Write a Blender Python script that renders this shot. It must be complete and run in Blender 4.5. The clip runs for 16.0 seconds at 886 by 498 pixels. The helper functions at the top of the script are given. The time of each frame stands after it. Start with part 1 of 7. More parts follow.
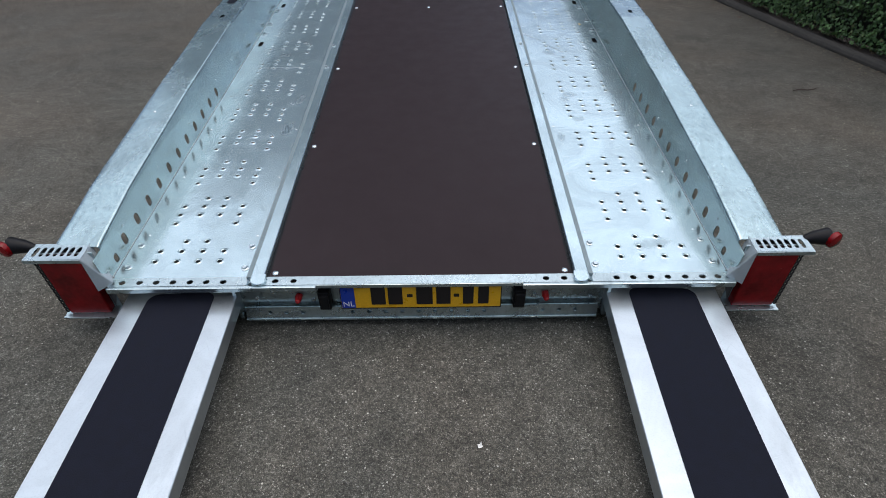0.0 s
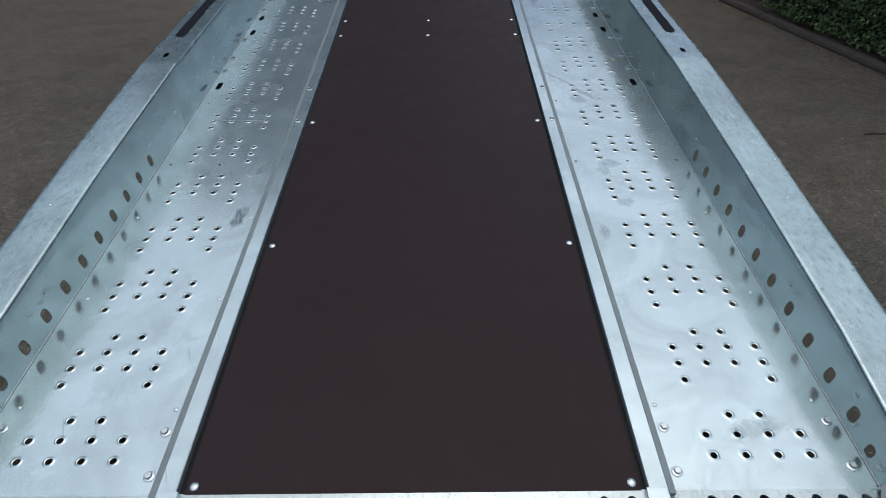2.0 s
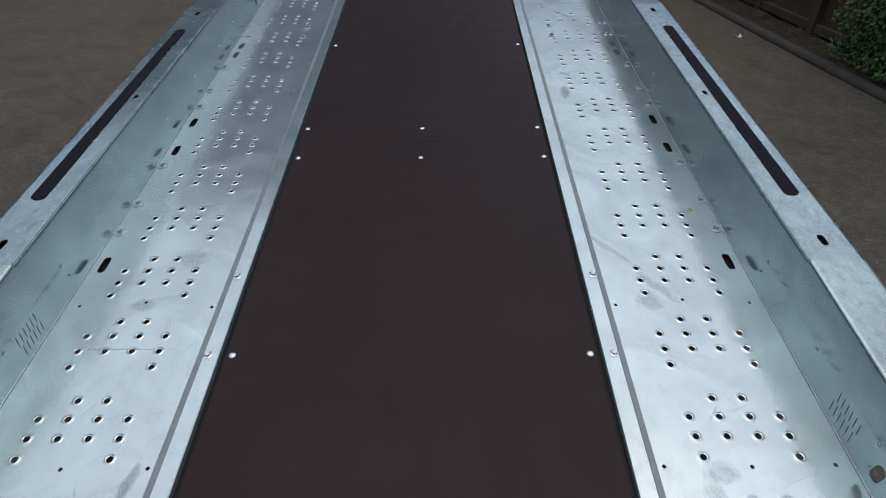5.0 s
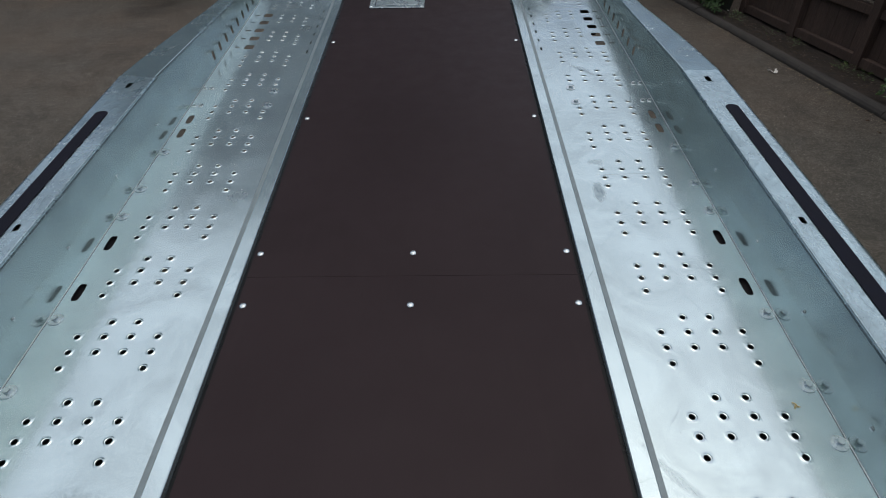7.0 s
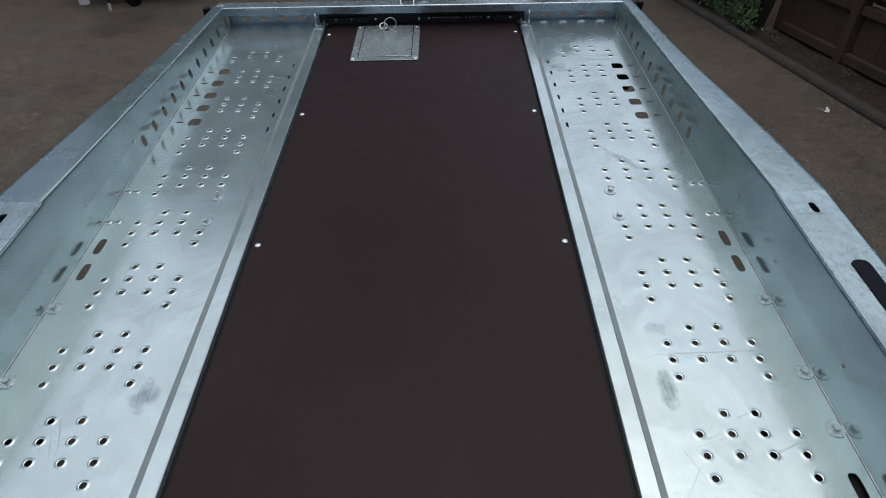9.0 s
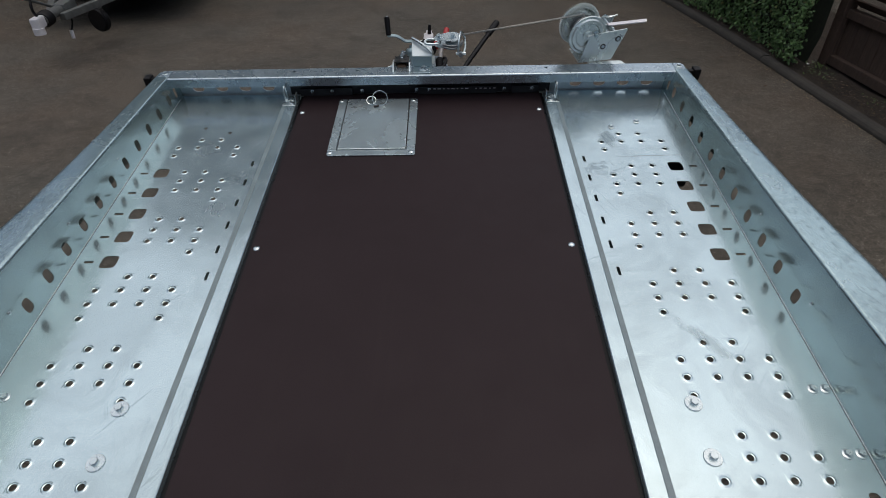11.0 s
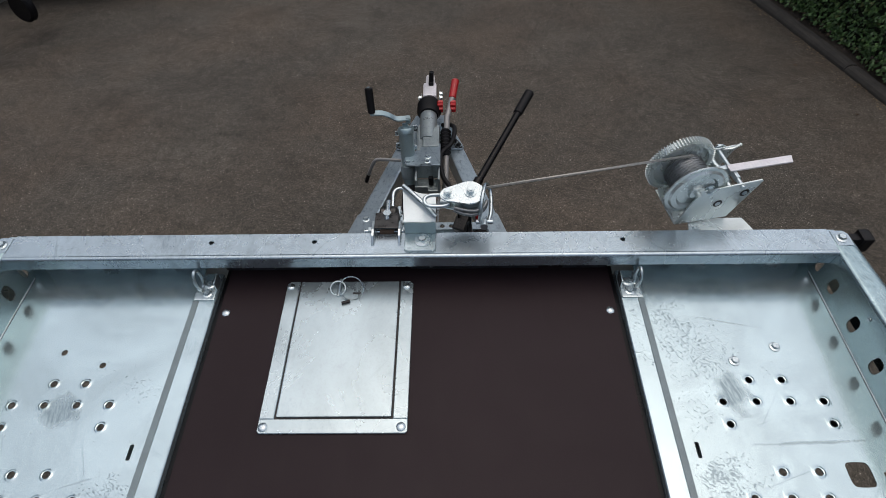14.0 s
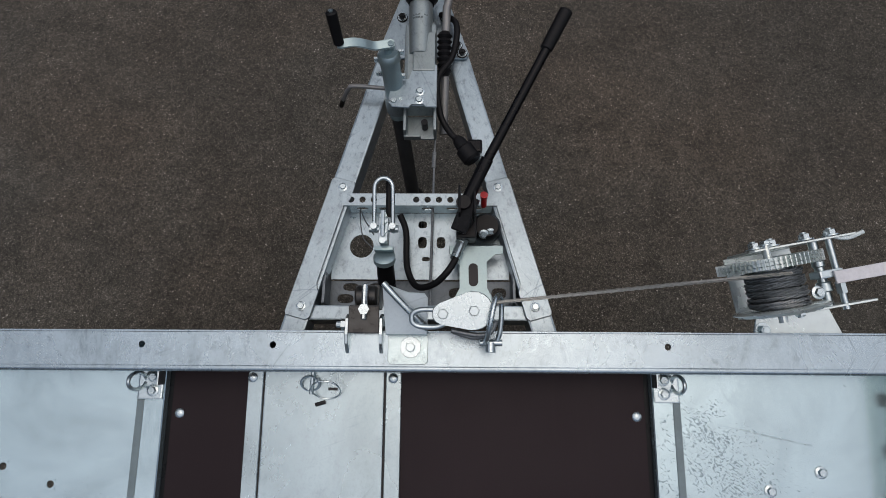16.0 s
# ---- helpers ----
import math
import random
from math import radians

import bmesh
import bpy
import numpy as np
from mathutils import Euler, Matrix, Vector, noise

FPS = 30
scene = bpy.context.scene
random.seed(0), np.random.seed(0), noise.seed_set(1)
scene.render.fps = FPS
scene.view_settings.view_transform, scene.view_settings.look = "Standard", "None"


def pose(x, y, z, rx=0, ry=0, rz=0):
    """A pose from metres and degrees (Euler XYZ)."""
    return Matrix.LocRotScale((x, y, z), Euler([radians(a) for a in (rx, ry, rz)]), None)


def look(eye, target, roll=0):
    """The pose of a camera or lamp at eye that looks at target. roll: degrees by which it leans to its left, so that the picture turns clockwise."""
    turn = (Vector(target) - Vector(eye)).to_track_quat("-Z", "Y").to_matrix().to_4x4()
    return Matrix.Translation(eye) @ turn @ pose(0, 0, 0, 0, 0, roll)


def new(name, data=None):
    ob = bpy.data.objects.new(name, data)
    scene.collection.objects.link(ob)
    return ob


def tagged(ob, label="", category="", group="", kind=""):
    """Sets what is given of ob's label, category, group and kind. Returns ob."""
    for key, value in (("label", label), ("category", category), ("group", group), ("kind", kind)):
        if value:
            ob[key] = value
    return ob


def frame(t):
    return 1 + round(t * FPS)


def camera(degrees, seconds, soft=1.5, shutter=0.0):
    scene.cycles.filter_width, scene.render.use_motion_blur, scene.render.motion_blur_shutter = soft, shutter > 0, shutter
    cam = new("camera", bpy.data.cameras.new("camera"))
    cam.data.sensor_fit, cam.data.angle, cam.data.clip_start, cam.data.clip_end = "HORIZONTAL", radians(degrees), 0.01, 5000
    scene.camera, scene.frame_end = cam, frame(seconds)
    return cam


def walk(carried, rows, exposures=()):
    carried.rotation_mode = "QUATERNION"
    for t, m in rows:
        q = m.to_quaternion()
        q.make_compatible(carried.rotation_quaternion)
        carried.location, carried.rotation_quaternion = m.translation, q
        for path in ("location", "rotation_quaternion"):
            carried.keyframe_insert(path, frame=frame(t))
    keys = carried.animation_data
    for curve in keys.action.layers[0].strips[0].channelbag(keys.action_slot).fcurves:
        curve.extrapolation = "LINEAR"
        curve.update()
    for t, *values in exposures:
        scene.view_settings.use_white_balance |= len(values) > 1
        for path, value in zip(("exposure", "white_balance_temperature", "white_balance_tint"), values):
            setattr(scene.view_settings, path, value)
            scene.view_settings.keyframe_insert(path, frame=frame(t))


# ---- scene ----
# The trailer's deck is tipped: its rear edge lies low and its front is up. BED carries deck coordinates
# (x across, y from the rear edge forwards, z up from the deck) into the world.
BED = pose(0, 0, 0.213, 7.0, 0, 0)

cam = camera(76.9, 16.0, soft=0.75)
PATH = [  # seconds, eye, target, roll, all in deck coordinates
    (0, (0.0695, -1.2637, 1.2884), (0.0690, 0.2184, -0.0545), -0.67),
    (0.5, (0.0701, -1.0588, 1.2682), (0.0751, 0.4209, -0.0772), -0.46),
    (1, (0.0564, -0.8602, 1.2395), (0.0599, 0.6147, -0.1113), -0.45),
    (1.5, (0.0523, -0.6924, 1.2188), (0.0544, 0.7840, -0.1304), -0.46),
    (2, (0.0632, -0.4985, 1.1984), (0.0635, 0.9750, -0.1539), -0.55),
    (2.5, (0.0845, -0.3070, 1.1840), (0.0810, 1.1625, -0.1726), -0.65),
    (3, (0.0731, -0.1093, 1.1530), (0.0678, 1.3596, -0.2043), -0.63),
    (3.5, (0.0668, 0.0790, 1.1533), (0.0672, 1.5443, -0.2078), -0.47),
    (4, (0.0676, 0.2762, 1.1380), (0.0690, 1.7407, -0.2241), -0.44),
    (4.5, (0.0872, 0.5334, 1.1797), (0.0838, 1.9950, -0.1856), -0.44),
    (5, (0.0865, 0.7183, 1.2187), (0.0766, 2.1762, -0.1504), -0.60),
    (5.2, (0.0717, 0.7987, 1.2154), (0.0676, 2.2633, -0.1465), -0.34),
    (7.3, (0.0969, 1.6132, 1.1924), (0.0854, 3.0746, -0.1730), -0.95),
    (7.5, (0.0853, 1.6993, 1.1932), (0.0744, 3.1576, -0.1755), -0.98),
    (8, (0.0743, 1.8942, 1.1833), (0.0645, 3.3446, -0.1937), -0.94),
    (8.5, (0.0958, 2.1175, 1.1922), (0.0849, 3.5601, -0.1930), -0.99),
    (9, (0.1043, 2.3199, 1.1876), (0.0897, 3.7573, -0.2030), -1.19),
    (9.2, (0.1014, 2.4111, 1.1835), (0.0868, 3.8489, -0.2067), -1.16),
    (11.3, (0.0958, 3.2872, 1.1853), (0.0764, 4.7067, -0.2234), -1.28),
    (11.5, (0.0850, 3.3820, 1.1933), (0.0675, 4.7960, -0.2210), -1.23),
    (12, (0.0821, 3.5635, 1.1836), (0.0580, 4.9724, -0.2358), -1.40),
    (12.5, (0.0925, 3.7991, 1.1900), (0.0697, 5.1901, -0.2468), -1.44),
    (13, (0.0962, 4.0096, 1.1873), (0.0735, 5.3892, -0.2606), -1.41),
    (13.5, (0.0787, 4.2313, 1.1865), (0.0581, 5.5820, -0.2884), -1.34),
    (14, (0.0746, 4.3853, 1.1680), (0.0499, 5.6480, -0.3829), -1.38),
    (14.5, (0.0998, 4.6016, 1.1913), (0.0713, 5.5343, -0.5776), -1.81),
    (15, (0.1014, 4.8122, 1.1993), (0.0734, 5.5544, -0.6577), -2.10),
    (15.5, (0.0820, 5.0512, 1.2092), (0.0536, 5.6080, -0.7115), -2.73),
    (16, (0.0869, 5.2488, 1.2040), (0.0527, 5.6409, -0.7569), -4.71),
]
walk(cam, [(t, BED @ look(eye, target, roll)) for t, eye, target, roll in PATH],
     exposures=[(0.0, 0.64, 6150, 10), (1.0, 0.42, 6150, 10), (2.0, 0.14, 6250, 10), (3.0, 0.09, 6330, 10), (7.0, 0.1, 6450, 10), (10.0, 0.1, 6540, 10), (11.5, 0.12, 6540, 10), (13.0, 0.17, 6540, 10), (14.0, 0.19, 6540, 11), (14.5, -0.10, 6540, 11), (15.0, -0.18, 6480, 11), (16.0, -0.17, 6430, 11)])

# ---------------------------------------------------------------- light
world = bpy.data.worlds.new("sky")
scene.world = world
world.use_nodes = True
wn = world.node_tree
sky = wn.nodes.new("ShaderNodeTexSky")
sky.sky_type = 'NISHITA'
sky.sun_disc = False
sky.sun_elevation, sky.sun_rotation = radians(85), radians(56)
sky.air_density, sky.dust_density, sky.ozone_density = 1.0, 4.2, 0.9
wn.links.new(sky.outputs[0], wn.nodes["Background"].inputs[0])
wn.nodes["Background"].inputs[1].default_value = 0.088

sun = new("sun", bpy.data.lights.new("sun", 'SUN'))
sun.data.energy, sun.data.angle = 1.22, radians(116)
sun.data.color = (1.0, 0.985, 0.945)
sun.matrix_world = look((0.9, 0.6, 12.0), (0, 0, 0))


# ---------------------------------------------------------------- materials
def material(name):
    m = bpy.data.materials.new(name)
    m.use_nodes = True
    return m, m.node_tree, m.node_tree.nodes["Principled BSDF"]


def add(nt, kind, **inputs):
    n = nt.nodes.new("ShaderNode" + kind)
    for key, v in inputs.items():
        sock = n.inputs[key.replace("_", " ")]
        if isinstance(v, bpy.types.NodeSocket):
            nt.links.new(v, sock)
        else:
            sock.default_value = v
    return n


def ramp(nt, fac, *stops):
    n = nt.nodes.new("ShaderNodeValToRGB")
    nt.links.new(fac, n.inputs[0])
    while len(n.color_ramp.elements) < len(stops):
        n.color_ramp.elements.new(0.5)
    for e, (p, c) in zip(n.color_ramp.elements, stops):
        e.position = p
        e.color = (*c, 1) if isinstance(c, tuple) else (c, c, c, 1)
    return n.outputs[0]


def mix(nt, kind, fac, a, b):
    n = nt.nodes.new("ShaderNodeMix")
    n.data_type, n.blend_type = 'RGBA', kind
    for sock, v in ((n.inputs[0], fac), (n.inputs[6], a), (n.inputs[7], b)):
        if isinstance(v, bpy.types.NodeSocket):
            nt.links.new(v, sock)
        else:
            sock.default_value = v if not isinstance(v, tuple) else (*v, 1)
    return n.outputs[2]


def coords(nt, scale=(1, 1, 1)):
    tc = nt.nodes.new("ShaderNodeTexCoord")
    mp = nt.nodes.new("ShaderNodeMapping")
    mp.inputs["Scale"].default_value = scale
    nt.links.new(tc.outputs["Object"], mp.inputs[0])
    return mp.outputs[0]


def turned(nt, degrees, scale):
    """Object coordinates turned about z first and stretched after."""
    mp, st = nt.nodes.new("ShaderNodeMapping"), nt.nodes.new("ShaderNodeMapping")
    nt.links.new(nt.nodes.new("ShaderNodeTexCoord").outputs["Object"], mp.inputs[0])
    mp.inputs["Rotation"].default_value = (0, 0, radians(degrees))
    nt.links.new(mp.outputs[0], st.inputs[0])
    st.inputs["Scale"].default_value = scale
    return st.outputs[0]


def noise_tex(nt, vec, scale, detail=4, rough=0.55, distort=0.0):
    return add(nt, "TexNoise", Vector=vec, Scale=scale, Detail=detail, Roughness=rough, Distortion=distort).outputs["Fac"]


def vec_math(nt, kind, a, b=(0, 0, 0), scale=1.0):
    n = nt.nodes.new("ShaderNodeVectorMath")
    n.operation = kind
    for sock, v in ((n.inputs[0], a), (n.inputs[1], b)):
        if isinstance(v, bpy.types.NodeSocket):
            nt.links.new(v, sock)
        else:
            sock.default_value = v
    n.inputs[3].default_value = scale
    return n.outputs[1] if kind == 'LENGTH' else n.outputs[0]


def bump(nt, bsdf, height, strength, distance):
    b = add(nt, "Bump", Height=height, Strength=strength, Distance=distance)
    nt.links.new(b.outputs[0], bsdf.inputs["Normal"])


def galvanised(name, base, rough, metal=0.9, stain=0.5, scratch=0.5, cover=0.0, fleck=0.0, smears=(), specks=(), rust=None):
    """Hot-dip zinc: soft cloudy bloom, dull handling smears, fine scratches."""
    m, nt, b = material(name)
    v = coords(nt)
    cloud = noise_tex(nt, v, 1.7, 4, 0.55, 0.5)
    bloom = noise_tex(nt, v, 7.0, 5, 0.6, 0.7)
    grain = noise_tex(nt, v, 190.0, 2, 0.6)
    dark = tuple(0.28 * c * k for c, k in zip(base, (0.88, 1.0, 1.1)))
    col = mix(nt, 'MIX', ramp(nt, noise_tex(nt, v, 3.4, 6, 0.62, 0.9), (0.38, 0.0), (0.66, 0.8)), base, tuple(0.74 * c for c in base))
    col = mix(nt, 'MIX', ramp(nt, bloom, (0.5, 0.0), (0.75, 0.4)), col, tuple(min(1.0, 1.06 * c) for c in base))
    if fleck:
        spangle = noise_tex(nt, coords(nt, (1.3, 0.8, 1.0)), 55.0, 6, 0.72, 0.15)
        col = mix(nt, 'MIX', ramp(nt, spangle, (0.53, 0.0), (0.68, fleck)), col, tuple(0.45 * c for c in base))
        col = mix(nt, 'MIX', ramp(nt, spangle, (0.32, 0.5 * fleck), (0.45, 0.0)), col, tuple(min(1.0, 1.3 * c) for c in base))
    # grey smears: a few patches, broken up by crumbs and by wiping along the sheet
    spread = noise_tex(nt, v, 2.6, 3, 0.55, 0.8)
    patch = ramp(nt, spread, (0.585 - cover, 0.0), (0.72 - cover, 1.0))
    wipe = ramp(nt, noise_tex(nt, coords(nt, (3.2, 1.0, 1.0)), 16.0, 5, 0.75, 0.5), (0.43, 0.0), (0.66, 0.9))
    slant = turned(nt, 35, (1.0, 1.6, 1.0))
    crumb_tex = noise_tex(nt, slant, 160.0, 4, 0.7, 0.3)
    crumb = ramp(nt, crumb_tex, (0.48, 0.0), (0.60, 0.5))
    smear = mix(nt, 'MULTIPLY', 1.0, patch, mix(nt, 'LIGHTEN', 1.0, wipe, crumb))
    smear = mix(nt, 'MULTIPLY', 1.0, smear, (stain, stain, stain))
    if smears or specks or rust:
        ragged = vec_math(nt, 'SUBTRACT', add(nt, "TexNoise", Vector=v, Scale=26.0, Detail=3.0, Roughness=0.6).outputs["Color"], (0.5, 0.5, 0.5))

        def spot(x, y, rx, ry, angle, stops, tatter):
            """1 inside a ragged ellipse on the sheet, fading to 0 at its rim."""
            mp = nt.nodes.new("ShaderNodeMapping")
            mp.vector_type = 'TEXTURE'
            nt.links.new(v, mp.inputs[0])
            mp.inputs["Location"].default_value = (x, y, 0)
            mp.inputs["Rotation"].default_value = (0, 0, radians(angle))
            mp.inputs["Scale"].default_value = (rx, ry, 1)
            torn = vec_math(nt, 'ADD', mp.outputs[0], vec_math(nt, 'SCALE', ragged, scale=tatter))
            return ramp(nt, vec_math(nt, 'LENGTH', torn), *stops)

        drag = ramp(nt, noise_tex(nt, turned(nt, -12, (5.0, 0.7, 1.0)), 34.0, 4, 0.7, 0.2), (0.34, 0.4), (0.58, 1.0))
        for x, y, rx, ry, angle, deep in smears:
            rub = mix(nt, 'MULTIPLY', 1.0, spot(x, y, rx, ry, angle, ((0.45, min(1.0, 1.35 * deep)), (1.0, 0.0)), 1.6), drag)
            smear = mix(nt, 'LIGHTEN', 1.0, smear, rub)
        for x, y, rx, ry, angle, deep in specks:
            near = spot(x, y, rx, ry, angle, ((0.1, 0.16 * deep), (1.0, 0.0)), 2.2)
            smear = mix(nt, 'LIGHTEN', 1.0, smear, ramp(nt, mix(nt, 'ADD', 1.0, crumb_tex, near), (0.63, 0.0), (0.70, 0.75)))
    col = mix(nt, 'MIX', smear, col, dark)
    if rust:
        col = mix(nt, 'MIX', spot(*rust, 0, ((0.2, 0.75), (1.0, 0.0)), 1.0), col, (0.34, 0.25, 0.06))
    # hair scratches in two directions, each only in places
    where = ramp(nt, noise_tex(nt, v, 4.3, 2, 0.5), (0.47, 0.0), (0.60, 1.0))
    for scale, ang in (((60.0, 2.0, 9.0), 38), ((54.0, 2.6, 9.0), -24), ((70.0, 3.0, 9.0), 71)):
        mp = turned(nt, ang, scale)
        hair = ramp(nt, noise_tex(nt, mp, 2.0, 2, 0.5, 0.25), (0.675, 0.0), (0.715, 0.45 * scratch))
        col = mix(nt, 'MIX', mix(nt, 'MULTIPLY', 1.0, hair, where), col, dark)
    col = mix(nt, 'MIX', ramp(nt, grain, (0.28, 0.10), (0.5, 0.0)), col, dark)
    nt.links.new(col, b.inputs["Base Color"])
    b.inputs["Metallic"].default_value = metal
    r = ramp(nt, bloom, (0.25, max(0.05, rough - 0.04)), (0.8, min(1.0, rough + 0.07)))
    r = mix(nt, 'ADD', 0.2, r, smear)
    nt.links.new(r, b.inputs["Roughness"])
    bump(nt, b, cloud, 0.08, 0.003)
    return m


SMEARS = [  # x, y, half width, half length, turn, depth: where loads have rubbed the wheel tracks
    (-0.628, 0.975, 0.026, 0.075, -8, 0.8), (-0.620, 1.265, 0.02, 0.055, -8, 0.6), (0.596, 0.886, 0.022, 0.045, 0, 0.35), (0.70, 1.04, 0.035, 0.03, 20, 0.3),
    (0.665, 1.242, 0.03, 0.04, 10, 0.3), (0.71, 1.85, 0.10, 0.02, -55, 0.35), (-0.635, 3.045, 0.035, 0.05, 0, 0.55), (0.632, 3.05, 0.026, 0.05, 0, 0.6),
    (0.656, 3.233, 0.04, 0.022, 0, 0.3), (0.75, 4.0, 0.11, 0.022, -50, 0.35), (0.70, 4.925, 0.045, 0.055, 8, 0.6), (-0.79, 4.885, 0.045, 0.05, -14, 0.5),
    (0.83, 4.807, 0.14, 0.0045, 2, 0.5), (0.76, 3.155, 0.17, 0.003, 2, 0.35), (-0.78, 1.628, 0.17, 0.003, 0, 0.45), (0.74, 5.10, 0.10, 0.003, -12, 0.35),
    (-0.79, 1.785, 0.04, 0.03, 0, 0.3), (0.68, 1.79, 0.04, 0.04, 10, 0.35), (0.60, 2.02, 0.12, 0.014, -50, 0.3), (0.79, 0.175, 0.09, 0.03, 15, 0.35), (0.70, 1.28, 0.05, 0.03, 0, 0.35), (-0.66, 4.55, 0.05, 0.05, 0, 0.4), (-0.71, 1.98, 0.07, 0.05, 0, 0.25)]
SPECKS = [(0.60, 5.06, 0.13, 0.17, 25, 1.0), (0.69, 5.02, 0.12, 0.10, -20, 0.75), (0.625, 4.735, 0.10, 0.085, 0, 1.35), (-0.625, 4.70, 0.055, 0.065, 0, 1.3), (-0.63, 4.95, 0.08, 0.07, 0, 0.6), (0.60, 4.87, 0.08, 0.08, 0, 0.7)]
GALV = galvanised("galvanised_deck", (0.565, 0.69, 0.72), 0.205, metal=0.83, stain=0.32, scratch=0.4, smears=SMEARS, specks=SPECKS, rust=(0.990, 3.334, 0.017, 0.02))
RAIL = galvanised("galvanised_rail", (0.46, 0.555, 0.545), 0.17, metal=0.85, stain=0.35, scratch=0.4, cover=0.02)
# rail zinc made paler to hold the reflection low on the web
BAND = galvanised("reflection_tinted_strip", (0.50, 0.605, 0.592), 0.17, metal=0.82, stain=0.3, scratch=0.4)
TOPS = galvanised("mottled_rail_top", (0.435, 0.56, 0.58), 0.235, metal=0.85, stain=0.5, scratch=0.5, cover=0.10, fleck=0.5)
STEP = galvanised("mottled_step_zinc", (0.41, 0.53, 0.57), 0.24, metal=0.88, stain=0.55, scratch=0.6, cover=0.12, fleck=0.6)
LID = galvanised("galvanised_hatch", (0.50, 0.595, 0.62), 0.26, metal=0.7, stain=0.4, scratch=0.3, fleck=0.2)
BEAM = galvanised("galvanised_front_beam", (0.46, 0.545, 0.59), 0.26, metal=0.82, stain=0.45, scratch=0.6, cover=0.05, fleck=0.4)
WINCH = galvanised("pale_winch_zinc", (0.78, 0.85, 0.83), 0.25, metal=0.58, stain=0.35, scratch=0.5)
ZINC = galvanised("bright_zinc", (0.60, 0.68, 0.70), 0.27, stain=0.15, scratch=0.3)
FRAME = galvanised("galvanised_frame", (0.50, 0.595, 0.615), 0.27, stain=0.5, fleck=0.5)
ALU = galvanised("mill_aluminium", (0.61, 0.665, 0.69), 0.32, stain=0.5, cover=0.03)
OLDZINC = galvanised("weathered_zinc", (0.365, 0.435, 0.475), 0.30, metal=0.8, stain=0.85, scratch=0.8, cover=0.07, fleck=0.75)
PASSIV = galvanised("blue_passivated_zinc", (0.34, 0.44, 0.46), 0.32, metal=0.6, stain=0.4, scratch=0.4)
ROD = galvanised("grey_painted_rod", (0.26, 0.26, 0.255), 0.5, metal=0.5, stain=0.3)
PALE = galvanised("pale_zinc", (0.56, 0.635, 0.665), 0.33, metal=0.35, stain=0.45, scratch=0.6)
# zinc darkened by colour for the shade between the drawbar beams
SLOPE = galvanised("shaded_grey_sheet", (0.17, 0.195, 0.215), 0.42, metal=0.7, stain=0.5, fleck=0.6)
CAST = galvanised("cast_metal", (0.30, 0.345, 0.35), 0.45, metal=0.7, stain=0.4, fleck=0.5)


def plain(name, colour, rough, metal=0.0, vary=0.2, scale=14.0, relief=0.15, depth=0.001, spec=0.5):
    m, nt, b = material(name)
    v = coords(nt)
    n1, n2 = noise_tex(nt, v, scale, 5, 0.6), noise_tex(nt, v, scale * 11, 3, 0.6)
    lo, hi = tuple(c * (1 - vary) for c in colour), tuple(min(1, c * (1 + vary)) for c in colour)
    col = ramp(nt, n1, (0.3, lo), (0.72, hi))
    col = mix(nt, 'MULTIPLY', 0.5, col, ramp(nt, n2, (0.3, 0.75), (0.7, 1.0)))
    nt.links.new(col, b.inputs["Base Color"])
    b.inputs["Metallic"].default_value = metal
    b.inputs["Specular IOR Level"].default_value = spec
    nt.links.new(ramp(nt, n1, (0.3, max(0.03, rough - 0.08)), (0.7, min(1.0, rough + 0.1))), b.inputs["Roughness"])
    bump(nt, b, n2, relief, depth)
    return m


def phenolic_board():
    """Brown film-faced plywood: fine cross-hatched mesh print, thin dust."""
    m, nt, b = material("phenolic_board")
    v = coords(nt)
    big, mid = noise_tex(nt, v, 1.6, 4, 0.6, 0.5), noise_tex(nt, v, 11.0, 5, 0.6)
    fine = noise_tex(nt, v, 260.0, 2, 0.5)
    wipe = noise_tex(nt, coords(nt, (9.0, 1.2, 1.0)), 2.0, 4, 0.6, 0.6)
    col = ramp(nt, big, (0.3, (0.0195, 0.0126, 0.0143)), (0.7, (0.0245, 0.0163, 0.0183)))
    col = mix(nt, 'MIX', ramp(nt, wipe, (0.55, 0.0), (0.8, 0.16)), col, (0.036, 0.028, 0.026))
    col = mix(nt, 'MIX', ramp(nt, mid, (0.62, 0.0), (0.8, 0.1)), col, (0.03, 0.024, 0.022))
    nt.links.new(col, b.inputs["Base Color"])
    nt.links.new(ramp(nt, mid, (0.3, 0.42), (0.7, 0.55)), b.inputs["Roughness"])
    b.inputs["Specular IOR Level"].default_value = 0.13
    bump(nt, b, fine, 0.25, 0.0006)
    return m


